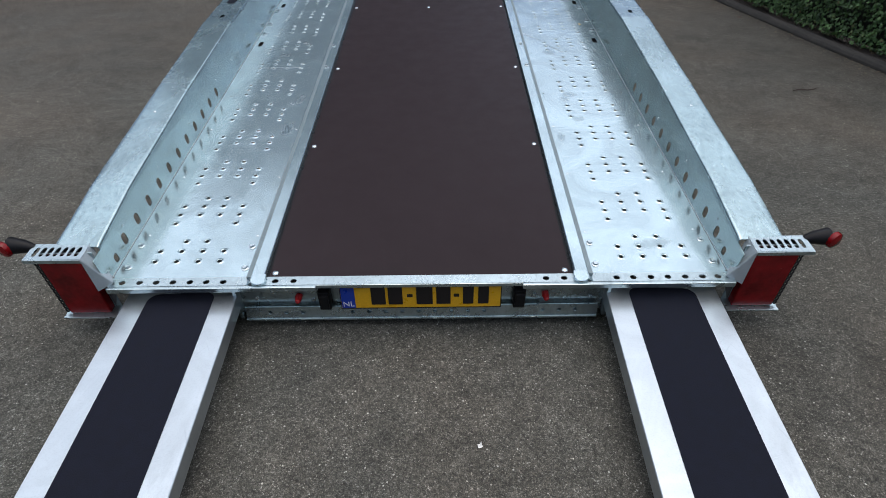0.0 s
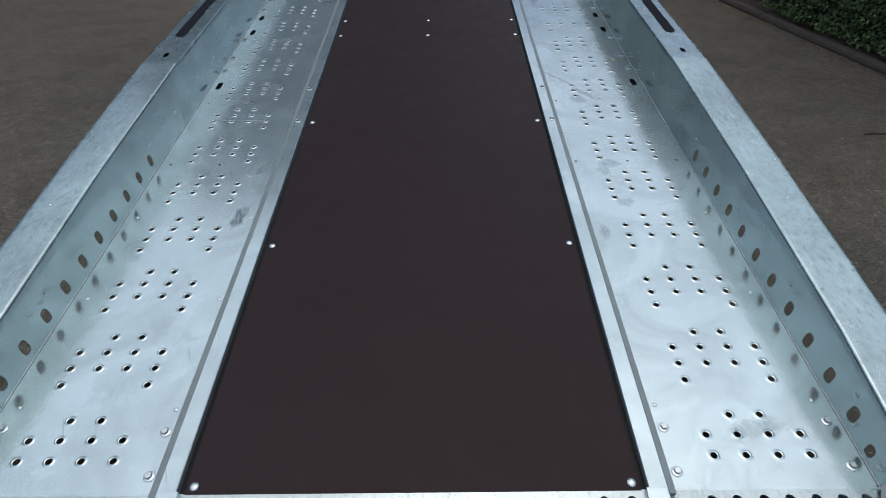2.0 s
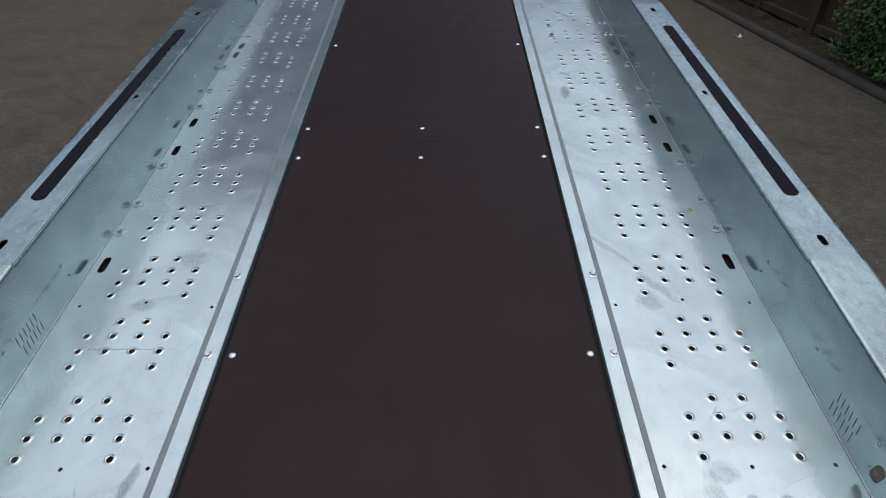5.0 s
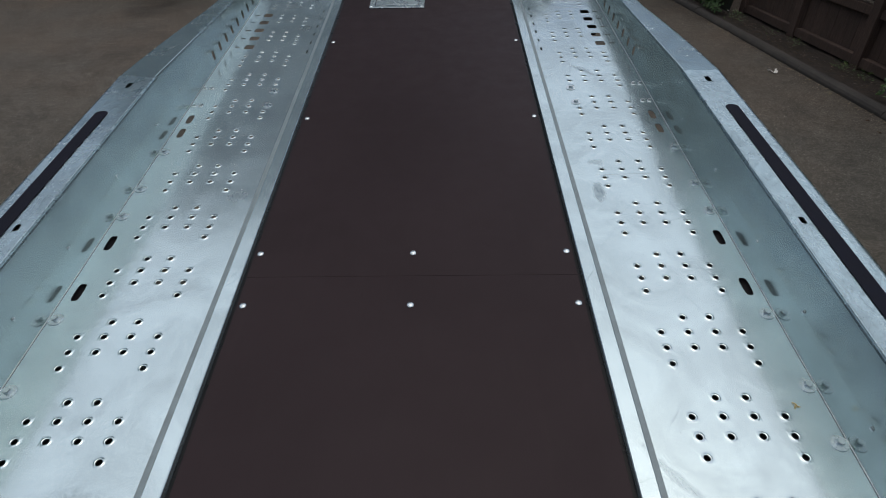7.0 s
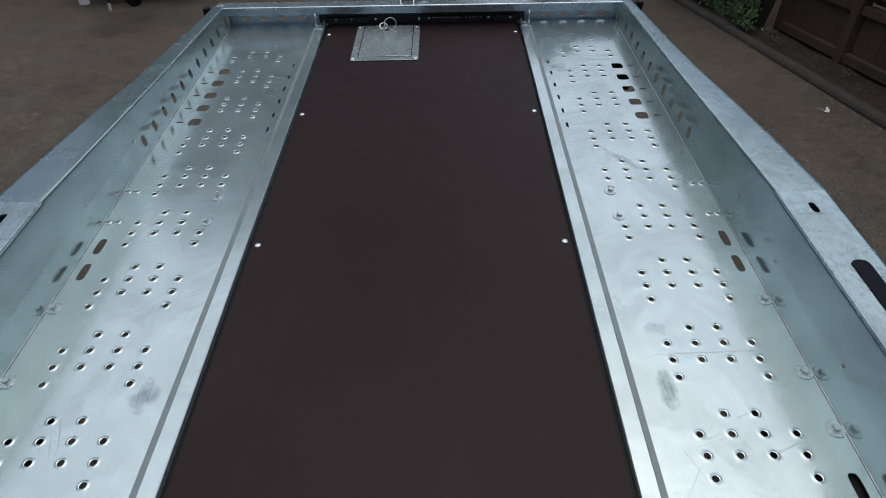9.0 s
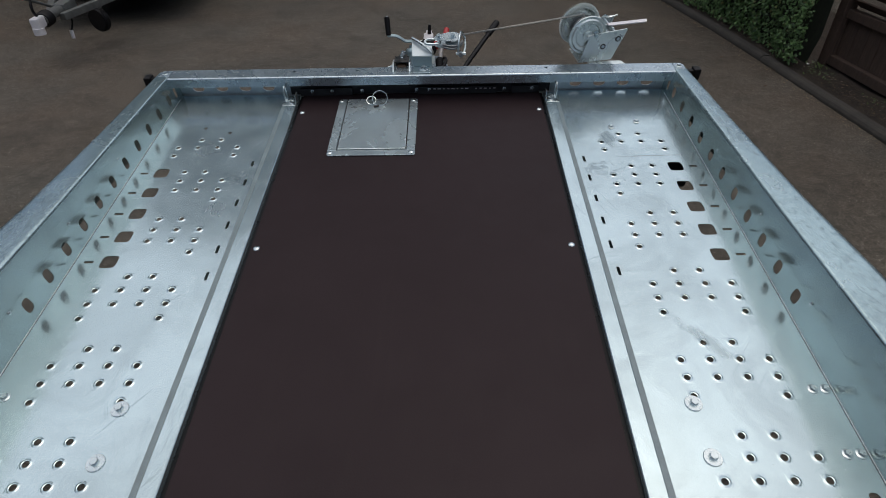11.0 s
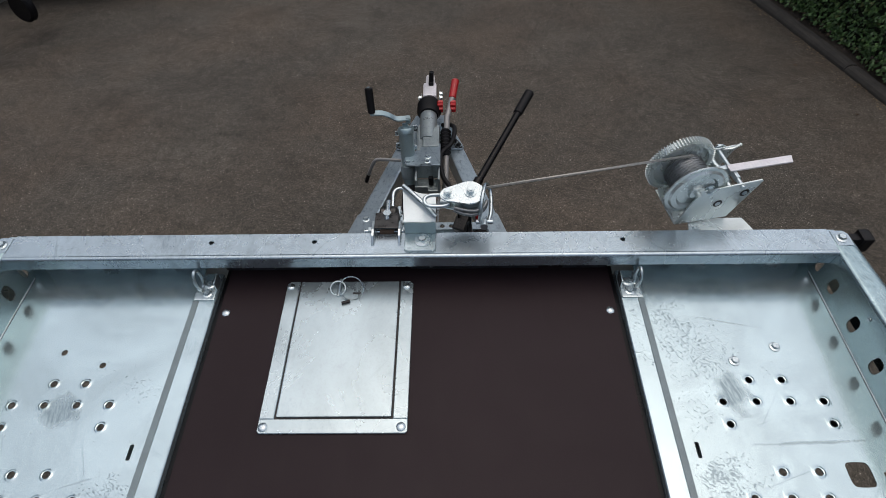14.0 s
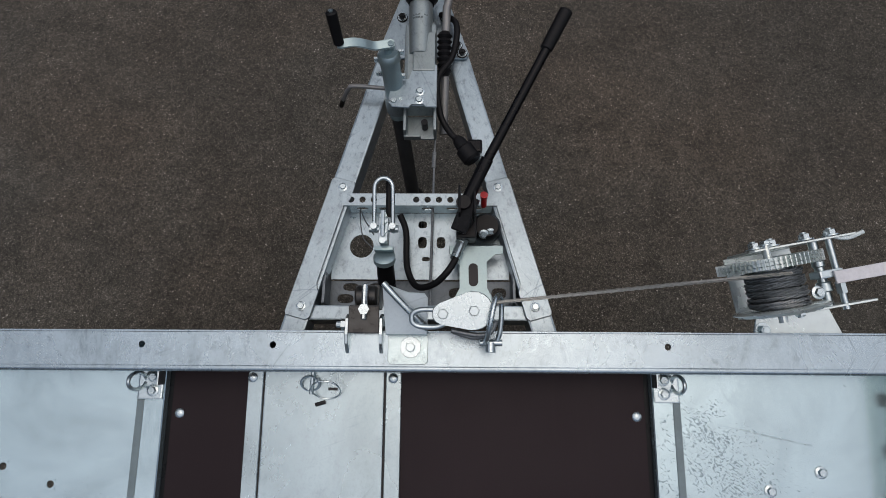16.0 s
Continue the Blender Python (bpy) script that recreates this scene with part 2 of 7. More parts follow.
def asphalt():
    """Worn chip-seal: brown-grey binder with pale and dark chips."""
    m, nt, b = material("asphalt")
    v = coords(nt)
    chips = add(nt, "TexVoronoi", Vector=v, Scale=290.0)
    chips.feature = 'F1'
    big, mid = noise_tex(nt, v, 0.45, 5, 0.6, 0.5), noise_tex(nt, v, 3.2, 6, 0.65, 0.3)
    fine = noise_tex(nt, v, 300.0, 2, 0.6)
    tone = ramp(nt, add(nt, "SeparateColor", Color=chips.outputs["Color"]).outputs[0],
                (0.0, (0.050, 0.048, 0.042)), (0.4, (0.072, 0.070, 0.061)), (0.8, (0.095, 0.092, 0.081)), (0.95, (0.135, 0.131, 0.118)), (1.0, (0.24, 0.235, 0.215)))
    big_chip = add(nt, "TexVoronoi", Vector=v, Scale=95.0)
    pale = mix(nt, 'MULTIPLY', 1.0, ramp(nt, add(nt, "SeparateColor", Color=big_chip.outputs["Color"]).outputs[1], (0.935, 0.0), (0.955, 0.9)), ramp(nt, big_chip.outputs["Distance"], (0.2, 1.0), (0.32, 0.0)))
    tone = mix(nt, 'MIX', pale, tone, (0.42, 0.415, 0.39))
    tone = mix(nt, 'MULTIPLY', 0.8, tone, ramp(nt, chips.outputs["Distance"], (0.25, 1.0), (0.75, 0.35)))
    col = mix(nt, 'MULTIPLY', 1.0, tone, ramp(nt, big, (0.3, 1.03), (0.72, 1.48)))
    col = mix(nt, 'MULTIPLY', 0.8, col, ramp(nt, mid, (0.28, 0.62), (0.5, 0.95), (0.75, 1.15)))
    for scale, lo, hi in ((17.0, 0.80, 1.18), (70.0, 0.66, 1.32)):
        col = mix(nt, 'MULTIPLY', 1.0, col, ramp(nt, noise_tex(nt, v, scale, 3, 0.6), (0.32, lo), (0.68, hi)))
    stain = ramp(nt, noise_tex(nt, v, 1.3, 5, 0.7, 0.4), (0.62, 1.0), (0.74, 0.72))
    col = mix(nt, 'MULTIPLY', 1.0, col, stain)
    warm = ramp(nt, noise_tex(nt, v, 0.9, 3), (0.4, (1.0, 1.0, 1.0)), (0.65, (1.08, 0.97, 0.9)))
    col = mix(nt, 'MULTIPLY', 0.8, col, warm)
    # browner stone towards the far end; near end painted lighter against the trailer's shade
    lay = add(nt, "SeparateXYZ", Vector=v).outputs[1]
    lay = add(nt, "MapRange", Value=lay, **{"From Min": 0.5, "From Max": 7.0}).outputs[0]
    col = mix(nt, 'MULTIPLY', 1.0, col, ramp(nt, lay, (0.0, (1.16, 1.21, 1.17)), (1.0, (1.08, 1.01, 0.95))))
    nt.links.new(col, b.inputs["Base Color"])
    b.inputs["Roughness"].default_value = 0.85
    b.inputs["Specular IOR Level"].default_value = 0.3
    h = mix(nt, 'ADD', 0.4, chips.outputs["Distance"], fine)
    bump(nt, b, h, 0.5, 0.004)
    return m


def leaf_mat(name, dark, light):
    m, nt, b = material(name)
    geo = nt.nodes.new("ShaderNodeNewGeometry")
    rnd = geo.outputs["Random Per Island"]
    v = coords(nt)
    col = ramp(nt, rnd, (0.0, dark), (0.7, light), (0.94, tuple(1.25 * c for c in light)), (1.0, (0.14, 0.12, 0.04)))
    col = mix(nt, 'MULTIPLY', 0.6, col, ramp(nt, noise_tex(nt, v, 2.2, 3), (0.3, 0.65), (0.7, 1.15)))
    nt.links.new(col, b.inputs["Base Color"])
    b.inputs["Roughness"].default_value = 0.42
    return m


def planks():
    m, nt, b = material("stained_timber")
    v = coords(nt, (6.0, 6.0, 0.7))
    grain = noise_tex(nt, v, 14.0, 6, 0.7, 1.2)
    big = noise_tex(nt, coords(nt), 2.4, 4, 0.6)
    info = nt.nodes.new("ShaderNodeObjectInfo")
    col = ramp(nt, grain, (0.25, (0.044, 0.028, 0.021)), (0.6, (0.098, 0.064, 0.047)), (0.85, (0.165, 0.122, 0.092)))
    col = mix(nt, 'MULTIPLY', 0.7, col, ramp(nt, big, (0.3, 0.6), (0.7, 1.1)))
    col = mix(nt, 'MULTIPLY', 0.5, col, ramp(nt, info.outputs["Random"], (0.0, 0.65), (1.0, 1.1)))
    nt.links.new(col, b.inputs["Base Color"])
    b.inputs["Roughness"].default_value = 0.78
    bump(nt, b, grain, 0.5, 0.004)
    return m


BOARD = phenolic_board()
ASPHALT = asphalt()
# weathered grey of the far trailer; at the lamp gussets it is painted shade
DULL = plain("dull_weathered_and_shaded_zinc", (0.115, 0.122, 0.118), 0.5, metal=0.3, vary=0.3)
RUBBER = plain("black_rubber", (0.008, 0.008, 0.009), 0.5, spec=0.2)
# dark steel; on the jockey wheel its darkness is painted shade
DARKSTEEL = plain("dark_and_shaded_steel", (0.05, 0.052, 0.055), 0.5, metal=0.4, vary=0.3)
BLACK = plain("black_paint", (0.006, 0.006, 0.007), 0.3, spec=0.18)
GRIT = plain("black_grip_tape", (0.011, 0.0125, 0.020), 0.85, scale=30, relief=0.6, spec=0.12)
RED = plain("red_plastic", (0.42, 0.012, 0.014), 0.38)
LENS = plain("red_lens", (0.17, 0.003, 0.005), 0.2, vary=0.55, scale=11.0, relief=0.05, spec=0.3)
YELLOW = plain("yellow_sheet", (0.80, 0.43, 0.012), 0.3, vary=0.06, relief=0.03)
BLUE = plain("blue_sheet", (0.010, 0.045, 0.36), 0.3, vary=0.06)
WHITE = plain("white_film", (0.75, 0.76, 0.78), 0.4, vary=0.05)
INK = plain("dark_ink", (0.012, 0.009, 0.009), 0.5, vary=0.1)
# brown darkened to stand for the shadow within the fork
BRASS = plain("shaded_bronze", (0.08, 0.05, 0.03), 0.45, metal=0.5, vary=0.4, scale=60)
STEEL = plain("grey_steel_rope", (0.22, 0.235, 0.24), 0.45, metal=0.75, vary=0.3, scale=200)
ROPE = plain("taut_wire_rope", (0.34, 0.34, 0.315), 0.45, metal=0.6, vary=0.25, scale=200)
GREASY = plain("greasy_dark_steel", (0.055, 0.054, 0.052), 0.32, metal=0.55, vary=0.5, scale=45)
GREYBAR = plain("pale_aluminium_bar", (0.72, 0.71, 0.73), 0.5, metal=0.3, vary=0.08)
# half the plate's brightness: dark reflection of the lip's groove as colour
GROOVE = plain("grey_groove_tone", (0.175, 0.23, 0.245), 0.4, vary=0.15, scale=20)
MARK = plain("grey_pencil_mark", (0.12, 0.145, 0.15), 0.6, vary=0.3, scale=120)
KERB = plain("dark_kerb_concrete", (0.050, 0.046, 0.040), 0.88, vary=0.35, scale=7, relief=0.6, depth=0.004)
SOIL = plain("soil", (0.045, 0.034, 0.025), 0.95, vary=0.5, scale=16, relief=0.9, depth=0.02)
TIMBER = planks()
IVY = leaf_mat("ivy_leaf", (0.030, 0.064, 0.020), (0.102, 0.192, 0.058))
WEED = leaf_mat("weed_leaf", (0.03, 0.055, 0.012), (0.075, 0.12, 0.03))
LITTER = leaf_mat("dry_leaf_litter", (0.055, 0.034, 0.018), (0.20, 0.135, 0.07))
CORE = plain("hedge_core", (0.024, 0.028, 0.016), 0.95, vary=0.5)
CARPAINT = plain("black_car_paint", (0.010, 0.010, 0.011), 0.22, vary=0.1)
PAPER = plain("white_paper", (0.75, 0.74, 0.70), 0.8, vary=0.06)
# tone for the added wall that the left wheel track reflects
REFLECT_WALL = plain("grey_reflection_wall", (0.205, 0.285, 0.325), 0.9, vary=0.25, scale=1.2)
PLASTER = plain("dark_brick_wall", (0.06, 0.05, 0.045), 0.9, vary=0.35, scale=3)


# ---------------------------------------------------------------- mesh helpers
def part(name, bm, mat, parent=None, label="", m=None, smooth=False):
    me = bpy.data.meshes.new(name)
    bm.to_mesh(me)
    bm.free()
    me.materials.append(mat)
    if smooth:
        for p in me.polygons:
            p.use_smooth = True
        me.set_sharp_from_angle(angle=radians(38))
    ob = new(name, me)
    ob.parent = parent
    if m is not None:
        ob.matrix_basis = m
    if label:
        ob["label"] = label
    return ob


def share(name, mesh, parent, m, label=""):
    ob = new(name, mesh)
    ob.parent = parent
    ob.matrix_basis = m
    if label:
        ob["label"] = label
    return ob


def thing(name, label, category, group="", m=None):
    ob = new(name)
    ob.empty_display_size = 0.1
    if m is not None:
        ob.matrix_basis = m
    return tagged(ob, label, category, group)


def box(bm, x0, x1, y0, y1, z0, z1, bevel=0.0, m=None, taper=None):
    vs = [bm.verts.new((x, y, z)) for z in (z0, z1) for y in (y0, y1) for x in (x0, x1)]
    fs = [bm.faces.new([vs[i] for i in q]) for q in
          ((0, 2, 3, 1), (4, 5, 7, 6), (0, 1, 5, 4), (2, 6, 7, 3), (0, 4, 6, 2), (1, 3, 7, 5))]
    if m is not None:
        bmesh.ops.transform(bm, matrix=m, verts=vs)
    if bevel:
        es = list({e for f in fs for e in f.edges})
        bmesh.ops.bevel(bm, geom=es, offset=bevel, segments=2, affect='EDGES', profile=0.6)
    return bm


def prism(bm, poly, z0, z1, m=None, bevel=0.0):
    """A flat outline (x, y), counter-clockwise, raised from z0 to z1."""
    a = [bm.verts.new((x, y, z0)) for x, y in poly]
    b = [bm.verts.new((x, y, z1)) for x, y in poly]
    n = len(poly)
    fs = [bm.faces.new(a[::-1]), bm.faces.new(b)]
    fs += [bm.faces.new((a[i], a[(i + 1) % n], b[(i + 1) % n], b[i])) for i in range(n)]
    if m is not None:
        bmesh.ops.transform(bm, matrix=m, verts=a + b)
    if bevel:
        bmesh.ops.bevel(bm, geom=list({e for f in fs[:2] for e in f.edges}), offset=bevel, segments=1, affect='EDGES')
    return bm


def frame_of(d):
    d = Vector(d).normalized()
    return d.to_track_quat('Z', 'Y').to_matrix()


def lathe(bm, profile, seg=16, m=None, caps=True):
    """profile: (radius, z) pairs from bottom to top."""
    rings = []
    for r, z in profile:
        ring = [bm.verts.new((r * math.cos(2 * math.pi * k / seg), r * math.sin(2 * math.pi * k / seg), z)) for k in range(seg)]
        rings.append(ring)
    for a, b in zip(rings, rings[1:]):
        for k in range(seg):
            bm.faces.new((a[k], a[(k + 1) % seg], b[(k + 1) % seg], b[k]))
    if caps:
        bm.faces.new(rings[0][::-1])
        bm.faces.new(rings[-1])
    if m is not None:
        bmesh.ops.transform(bm, matrix=m, verts=[v for r in rings for v in r])
    return bm


def along(p, q):
    """The matrix that lays the z axis from p towards q."""
    return Matrix.Translation(p) @ frame_of(Vector(q) - Vector(p)).to_4x4()


def rod(bm, p, q, r, seg=12, r2=None, edge=0.0):
    length = (Vector(q) - Vector(p)).length
    r2 = r if r2 is None else r2
    prof = [(r, 0), (r2, length)] if not edge else [(r - edge, 0), (r, edge), (r2, length - edge), (r2 - edge, length)]
    return lathe(bm, prof, seg, along(p, q))


def smooth_path(pts, n=6):
    out, P = [], [Vector(p) for p in pts]
    P = [2 * P[0] - P[1]] + P + [2 * P[-1] - P[-2]]
    for i in range(1, len(P) - 2):
        a, b, c, d = P[i - 1:i + 3]
        for k in range(n):
            t = k / n
            out.append(0.5 * (2 * b + (c - a) * t + (2 * a - 5 * b + 4 * c - d) * t * t + (3 * b - a - 3 * c + d) * t ** 3))
    return out + [P[-2]]


def tube(bm, pts, r, seg=8, closed=False, twist=None):
    pts = [Vector(p) for p in pts]
    n = len(pts)
    rings, up = [], None
    for i, p in enumerate(pts):
        d = (pts[(i + 1) % n] - pts[i - 1]) if closed or 0 < i < n - 1 else (pts[1] - pts[0] if i == 0 else pts[-1] - pts[-2])
        d.normalize()
        if up is None:
            up = d.orthogonal().normalized()
        up = (up - d * up.dot(d)).normalized()
        side = d.cross(up)
        rr = r(i / max(1, n - 1)) if callable(r) else r
        rings.append([bm.verts.new(p + rr * (math.cos(a) * up + math.sin(a) * side)) for a in (2 * math.pi * k / seg for k in range(seg))])
    for i in range(n if closed else n - 1):
        a, b = rings[i], rings[(i + 1) % n]
        for k in range(seg):
            bm.faces.new((a[k], a[(k + 1) % seg], b[(k + 1) % seg], b[k]))
    if not closed:
        bm.faces.new(rings[0][::-1])
        bm.faces.new(rings[-1])
    return bm


def ring_pts(c, r, n=20, ax=(1, 0, 0), ay=(0, 1, 0)):
    c, ax, ay = Vector(c), Vector(ax), Vector(ay)
    return [c + r * (math.cos(2 * math.pi * k / n) * ax + math.sin(2 * math.pi * k / n) * ay) for k in range(n)]


def round_hole(u, v, r, rim=0.0, seg=16, ru=None):
    """A hole at (u, v): half sizes along u and v, a rim height, squareness."""
    return (u, v, ru or r, r, rim, 1.0, seg)


def slot_hole(u, v, ru, rv, sq=0.45, seg=16):
    return (u, v, ru, rv, 0.0, sq, seg)


def plate(bm, rect, holes, at, thick):
    """A sheet over rect (u0, u1, v0, v1) with real holes; at(u, v, w) gives the place, w the height over the sheet."""
    def quad(u0, u1, v0, v1, w, flip):
        if u1 - u0 < 1e-6 or v1 - v0 < 1e-6:
            return
        vs = [bm.verts.new(at(u, v, w)) for u, v in ((u0, v0), (u1, v0), (u1, v1), (u0, v1))]
        bm.faces.new(vs[::-1] if flip else vs)

    def loop(h, k, mu, mv, w):
        a = 2 * math.pi * k / h[6]
        c, s = math.cos(a), math.sin(a)
        p = h[5]
        return at(h[0] + mu * math.copysign(abs(c) ** p, c), h[1] + mv * math.copysign(abs(s) ** p, s), w)

    def cell(h, hu, hv):
        n = h[6]
        outer = []
        for k in range(n):
            a = 2 * math.pi * k / n
            c, s = math.cos(a), math.sin(a)
            q = max(abs(c), abs(s))
            outer.append((h[0] + hu * c / q, h[1] + hv * s / q))
        for w, flip in ((0, False), (-thick, True)):
            o = [bm.verts.new(at(u, v, w)) for u, v in outer]
            rings = [o]
            if h[4] and not flip:
                rings.append([bm.verts.new(loop(h, k, h[2] + 0.0055, h[3] + 0.0055, 0.0003)) for k in range(n)])
                rings.append([bm.verts.new(loop(h, k, h[2] + 0.002, h[3] + 0.002, h[4])) for k in range(n)])
                rings.append([bm.verts.new(loop(h, k, h[2], h[3], h[4] * 0.6)) for k in range(n)])
            else:
                rings.append([bm.verts.new(loop(h, k, h[2], h[3], w)) for k in range(n)])
            for a, b in zip(rings, rings[1:]):
                for k in range(n):
                    f = (a[k], a[(k + 1) % n], b[(k + 1) % n], b[k])
                    bm.faces.new(f[::-1] if flip else f)
            if not flip:
                top = rings[-1]
        low = [bm.verts.new(loop(h, k, h[2], h[3], -thick)) for k in range(n)]
        for k in range(n):
            bm.faces.new((top[k], top[(k + 1) % n], low[(k + 1) % n], low[k]))

    def half(h):
        e = 0.0075 if h[4] else 0.003
        return h[2] + e, h[3] + e

    def fill(u0, u1, v0, v1, hs):
        if not hs:
            for w, flip in ((0, False), (-thick, True)):
                quad(u0, u1, v0, v1, w, flip)
            return
        if len(hs) == 1:
            h = hs[0]
            hu, hv = half(h)
            a0, a1, b0, b1 = max(u0, h[0] - hu), min(u1, h[0] + hu), max(v0, h[1] - hv), min(v1, h[1] + hv)
            for w, flip in ((0, False), (-thick, True)):
                quad(u0, u1, v0, b0, w, flip)
                quad(u0, u1, b1, v1, w, flip)
                quad(u0, a0, b0, b1, w, flip)
                quad(a1, u1, b0, b1, w, flip)
            cell(h, hu, hv)
            return
        best = None
        for axis in (1, 0):
            spans = sorted((h[axis] - half(h)[axis], h[axis] + half(h)[axis]) for h in hs)
            end = spans[0][1]
            for i, (s, e) in enumerate(spans[1:], 1):
                if s > end:
                    score = abs(i - len(hs) / 2)
                    if best is None or score < best[0]:
                        best = (score, axis, (s + end) / 2)
                end = max(end, e)
        if best is None:
            fill(u0, u1, v0, v1, hs[:1])
            return
        _, axis, cut = best
        lo, hi = [h for h in hs if h[axis] < cut], [h for h in hs if h[axis] >= cut]
        if axis:
            fill(u0, u1, v0, cut, lo)
            fill(u0, u1, cut, v1, hi)
        else:
            fill(u0, cut, v0, v1, lo)
            fill(cut, u1, v0, v1, hi)

    fill(*rect, list(holes))
    u0, u1, v0, v1 = rect
    for a, b in (((u0, v0), (u1, v0)), ((u1, v0), (u1, v1)), ((u1, v1), (u0, v1)), ((u0, v1), (u0, v0))):
        vs = [bm.verts.new(at(*a, -thick)), bm.verts.new(at(*b, -thick)), bm.verts.new(at(*b, 0)), bm.verts.new(at(*a, 0))]
        bm.faces.new(vs)
    return bm


def mesh_of(name, bm, mat, smooth=True):
    me = bpy.data.meshes.new(name)
    bm.to_mesh(me)
    bm.free()
    me.materials.append(mat)
    if smooth:
        for p in me.polygons:
            p.use_smooth = True
        me.set_sharp_from_angle(angle=radians(38))
    return me


def bolt_mesh(name, washer, head, mat, flange=0.0):
    """Hexagon head on a washer, base at z 0."""
    bm = bmesh.new()
    z = 0.0
    if washer:
        lathe(bm, [(washer, 0), (washer, 0.0016), (washer - 0.0008, 0.0024)], 16)
        z = 0.0022
    if flange:
        lathe(bm, [(flange, z), (flange * 0.98, z + 0.0015), (head * 1.02, z + 0.003)], 16)
    lathe(bm, [(head, z), (head, z + head * 0.75), (head * 0.86, z + head * 0.95)], 6)
    return mesh_of(name, bm, mat)


def nut_mesh(name, head, mat):
    """Nut on a washer with a threaded stub."""
    bm = bmesh.new()
    lathe(bm, [(head * 1.55, 0), (head * 1.55, 0.0022)], 16)
    lathe(bm, [(head, 0.0022), (head, 0.0022 + head * 0.9), (head * 0.88, 0.0022 + head)], 6)
    lathe(bm, [(head * 0.52, 0.003), (head * 0.52, head * 1.5)], 10)
    return mesh_of(name, bm, mat)


BOLT_BIG = bolt_mesh("bolt_big", 0.0205, 0.0095, ZINC)
BOLT = bolt_mesh("bolt", 0.0, 0.0085, ZINC, flange=0.0125)
BOLT_SMALL = bolt_mesh("bolt_small", 0.0, 0.0055, ZINC, flange=0.008)
NUT = nut_mesh("nut", 0.0095, ZINC)


def dome_mesh(name, r, mat):
    bm = bmesh.new()
    lathe(bm, [(r, 0), (r * 0.96, r * 0.2), (r * 0.7, r * 0.42), (r * 0.25, r * 0.5)], 14)
    return mesh_of(name, bm, mat)


SCREW = dome_mesh("screw", 0.0105, ZINC)
RIVET = dome_mesh("rivet", 0.0055, ZINC)
BLACKNUT = nut_mesh("capped_nut", 0.010, BLACK)


# ---------------------------------------------------------------- ground and surroundings
def kerb_x(y):
    """The kerb's foot along the yard, which bends slowly inwards."""
    return float(np.interp(y, (-14, 0, 2.66, 3.8, 5.5, 7.2, 8.7, 10.35, 14.0, 25.0), (4.6, 3.56, 3.31, 3.21, 3.075, 2.97, 2.87, 2.68, 2.0, 0.4)))


bm = bmesh.new()
box(bm, -400, 400, -400, 400, -0.3, 0.0)
tagged(part("ground", bm, ASPHALT), "brown-grey worn asphalt yard with fine stone chips", "ground", kind="structure")

KERB_PIECE = 1.0
kerb = tagged(new("kerb"), "row of low dark weathered concrete kerb stones beside the yard", "kerb", kind="structure")
for i in range(24):
    y0 = -8.0 + i * KERB_PIECE
    p, q = Vector((kerb_x(y0), y0, 0)), Vector((kerb_x(y0 + KERB_PIECE), y0 + KERB_PIECE, 0))
    length = (q - p).length
    bm = bmesh.new()
    poly = [(0.0, -0.06), (0.085, -0.06), (0.085, 0.046), (0.045, 0.05), (0.026, 0.047), (0.012, 0.038), (0.002, 0.018)]
    prism(bm, poly, 0.001, length - 0.001, bevel=0.002)
    d = (q - p).normalized()
    mw = Matrix.Translation(p + Vector((0, 0, random.uniform(-0.004, 0.004)))) @ Matrix(((d.y, 0, d.x, 0), (-d.x, 0, d.y, 0), (0, 1, 0, 0), (0, 0, 0, 1)))
    part("kerb_stone", bm, KERB, kerb, m=mw)

# the narrow bed of soil behind the kerb
bm = bmesh.new()
rows = []
for i in range(97):
    y = -8.0 + i * 0.25
    row = []
    for j in range(7):
        x = kerb_x(y) + 0.08 + j * 0.25
        z = 0.035 + 0.03 * noise.noise((x * 3, y * 3, 0)) + 0.015 * noise.noise((x * 13, y * 13, 3))
        row.append(bm.verts.new((x, y, z)))
    rows.append(row)
for a, b in zip(rows, rows[1:]):
    for k in range(6):
        bm.faces.new((a[k], a[k + 1], b[k + 1], b[k]))
tagged(part("soil_bed", bm, SOIL, smooth=True), "narrow bed of dark bare soil and litter behind the kerb", "soil", kind="structure")

# gritty edge of sand and litter along the kerb's foot
bm = bmesh.new()
rng = random.Random(5)
for i in range(2600):
    y = rng.uniform(-2, 14)
    x = kerb_x(y) - abs(rng.gauss(0, 0.05)) - 0.004
    s = rng.uniform(0.002, 0.007)
    vs = [bm.verts.new((x + s * rng.uniform(-1, 1), y + s * rng.uniform(-1, 1), s * rng.uniform(0, 0.7))) for _ in range(4)]
    bm.faces.new(vs[:3])
    bm.faces.new((vs[0], vs[2], vs[3]))
tagged(part("gutter_grit", bm, plain("pale_grit", (0.13, 0.105, 0.085), 0.9, vary=0.4)), "pale grit and crumbs gathered along the kerb's foot", "grit", kind="stuff")

# dead leaves and crumbs on the soil behind the kerb
bm = bmesh.new()
for i in range(2600):
    y = rng.uniform(-2, 13)
    x = kerb_x(y) + 0.085 + abs(rng.gauss(0, 0.10))
    s = rng.uniform(0.004, 0.013)
    z = 0.055 + rng.uniform(0, 0.02)
    vs = [bm.verts.new((x + s * rng.uniform(-1, 1), y + s * rng.uniform(-1, 1), z + s * rng.uniform(-0.3, 0.5))) for _ in range(4)]
    bm.faces.new(vs[:3])
    bm.faces.new((vs[0], vs[2], vs[3]))
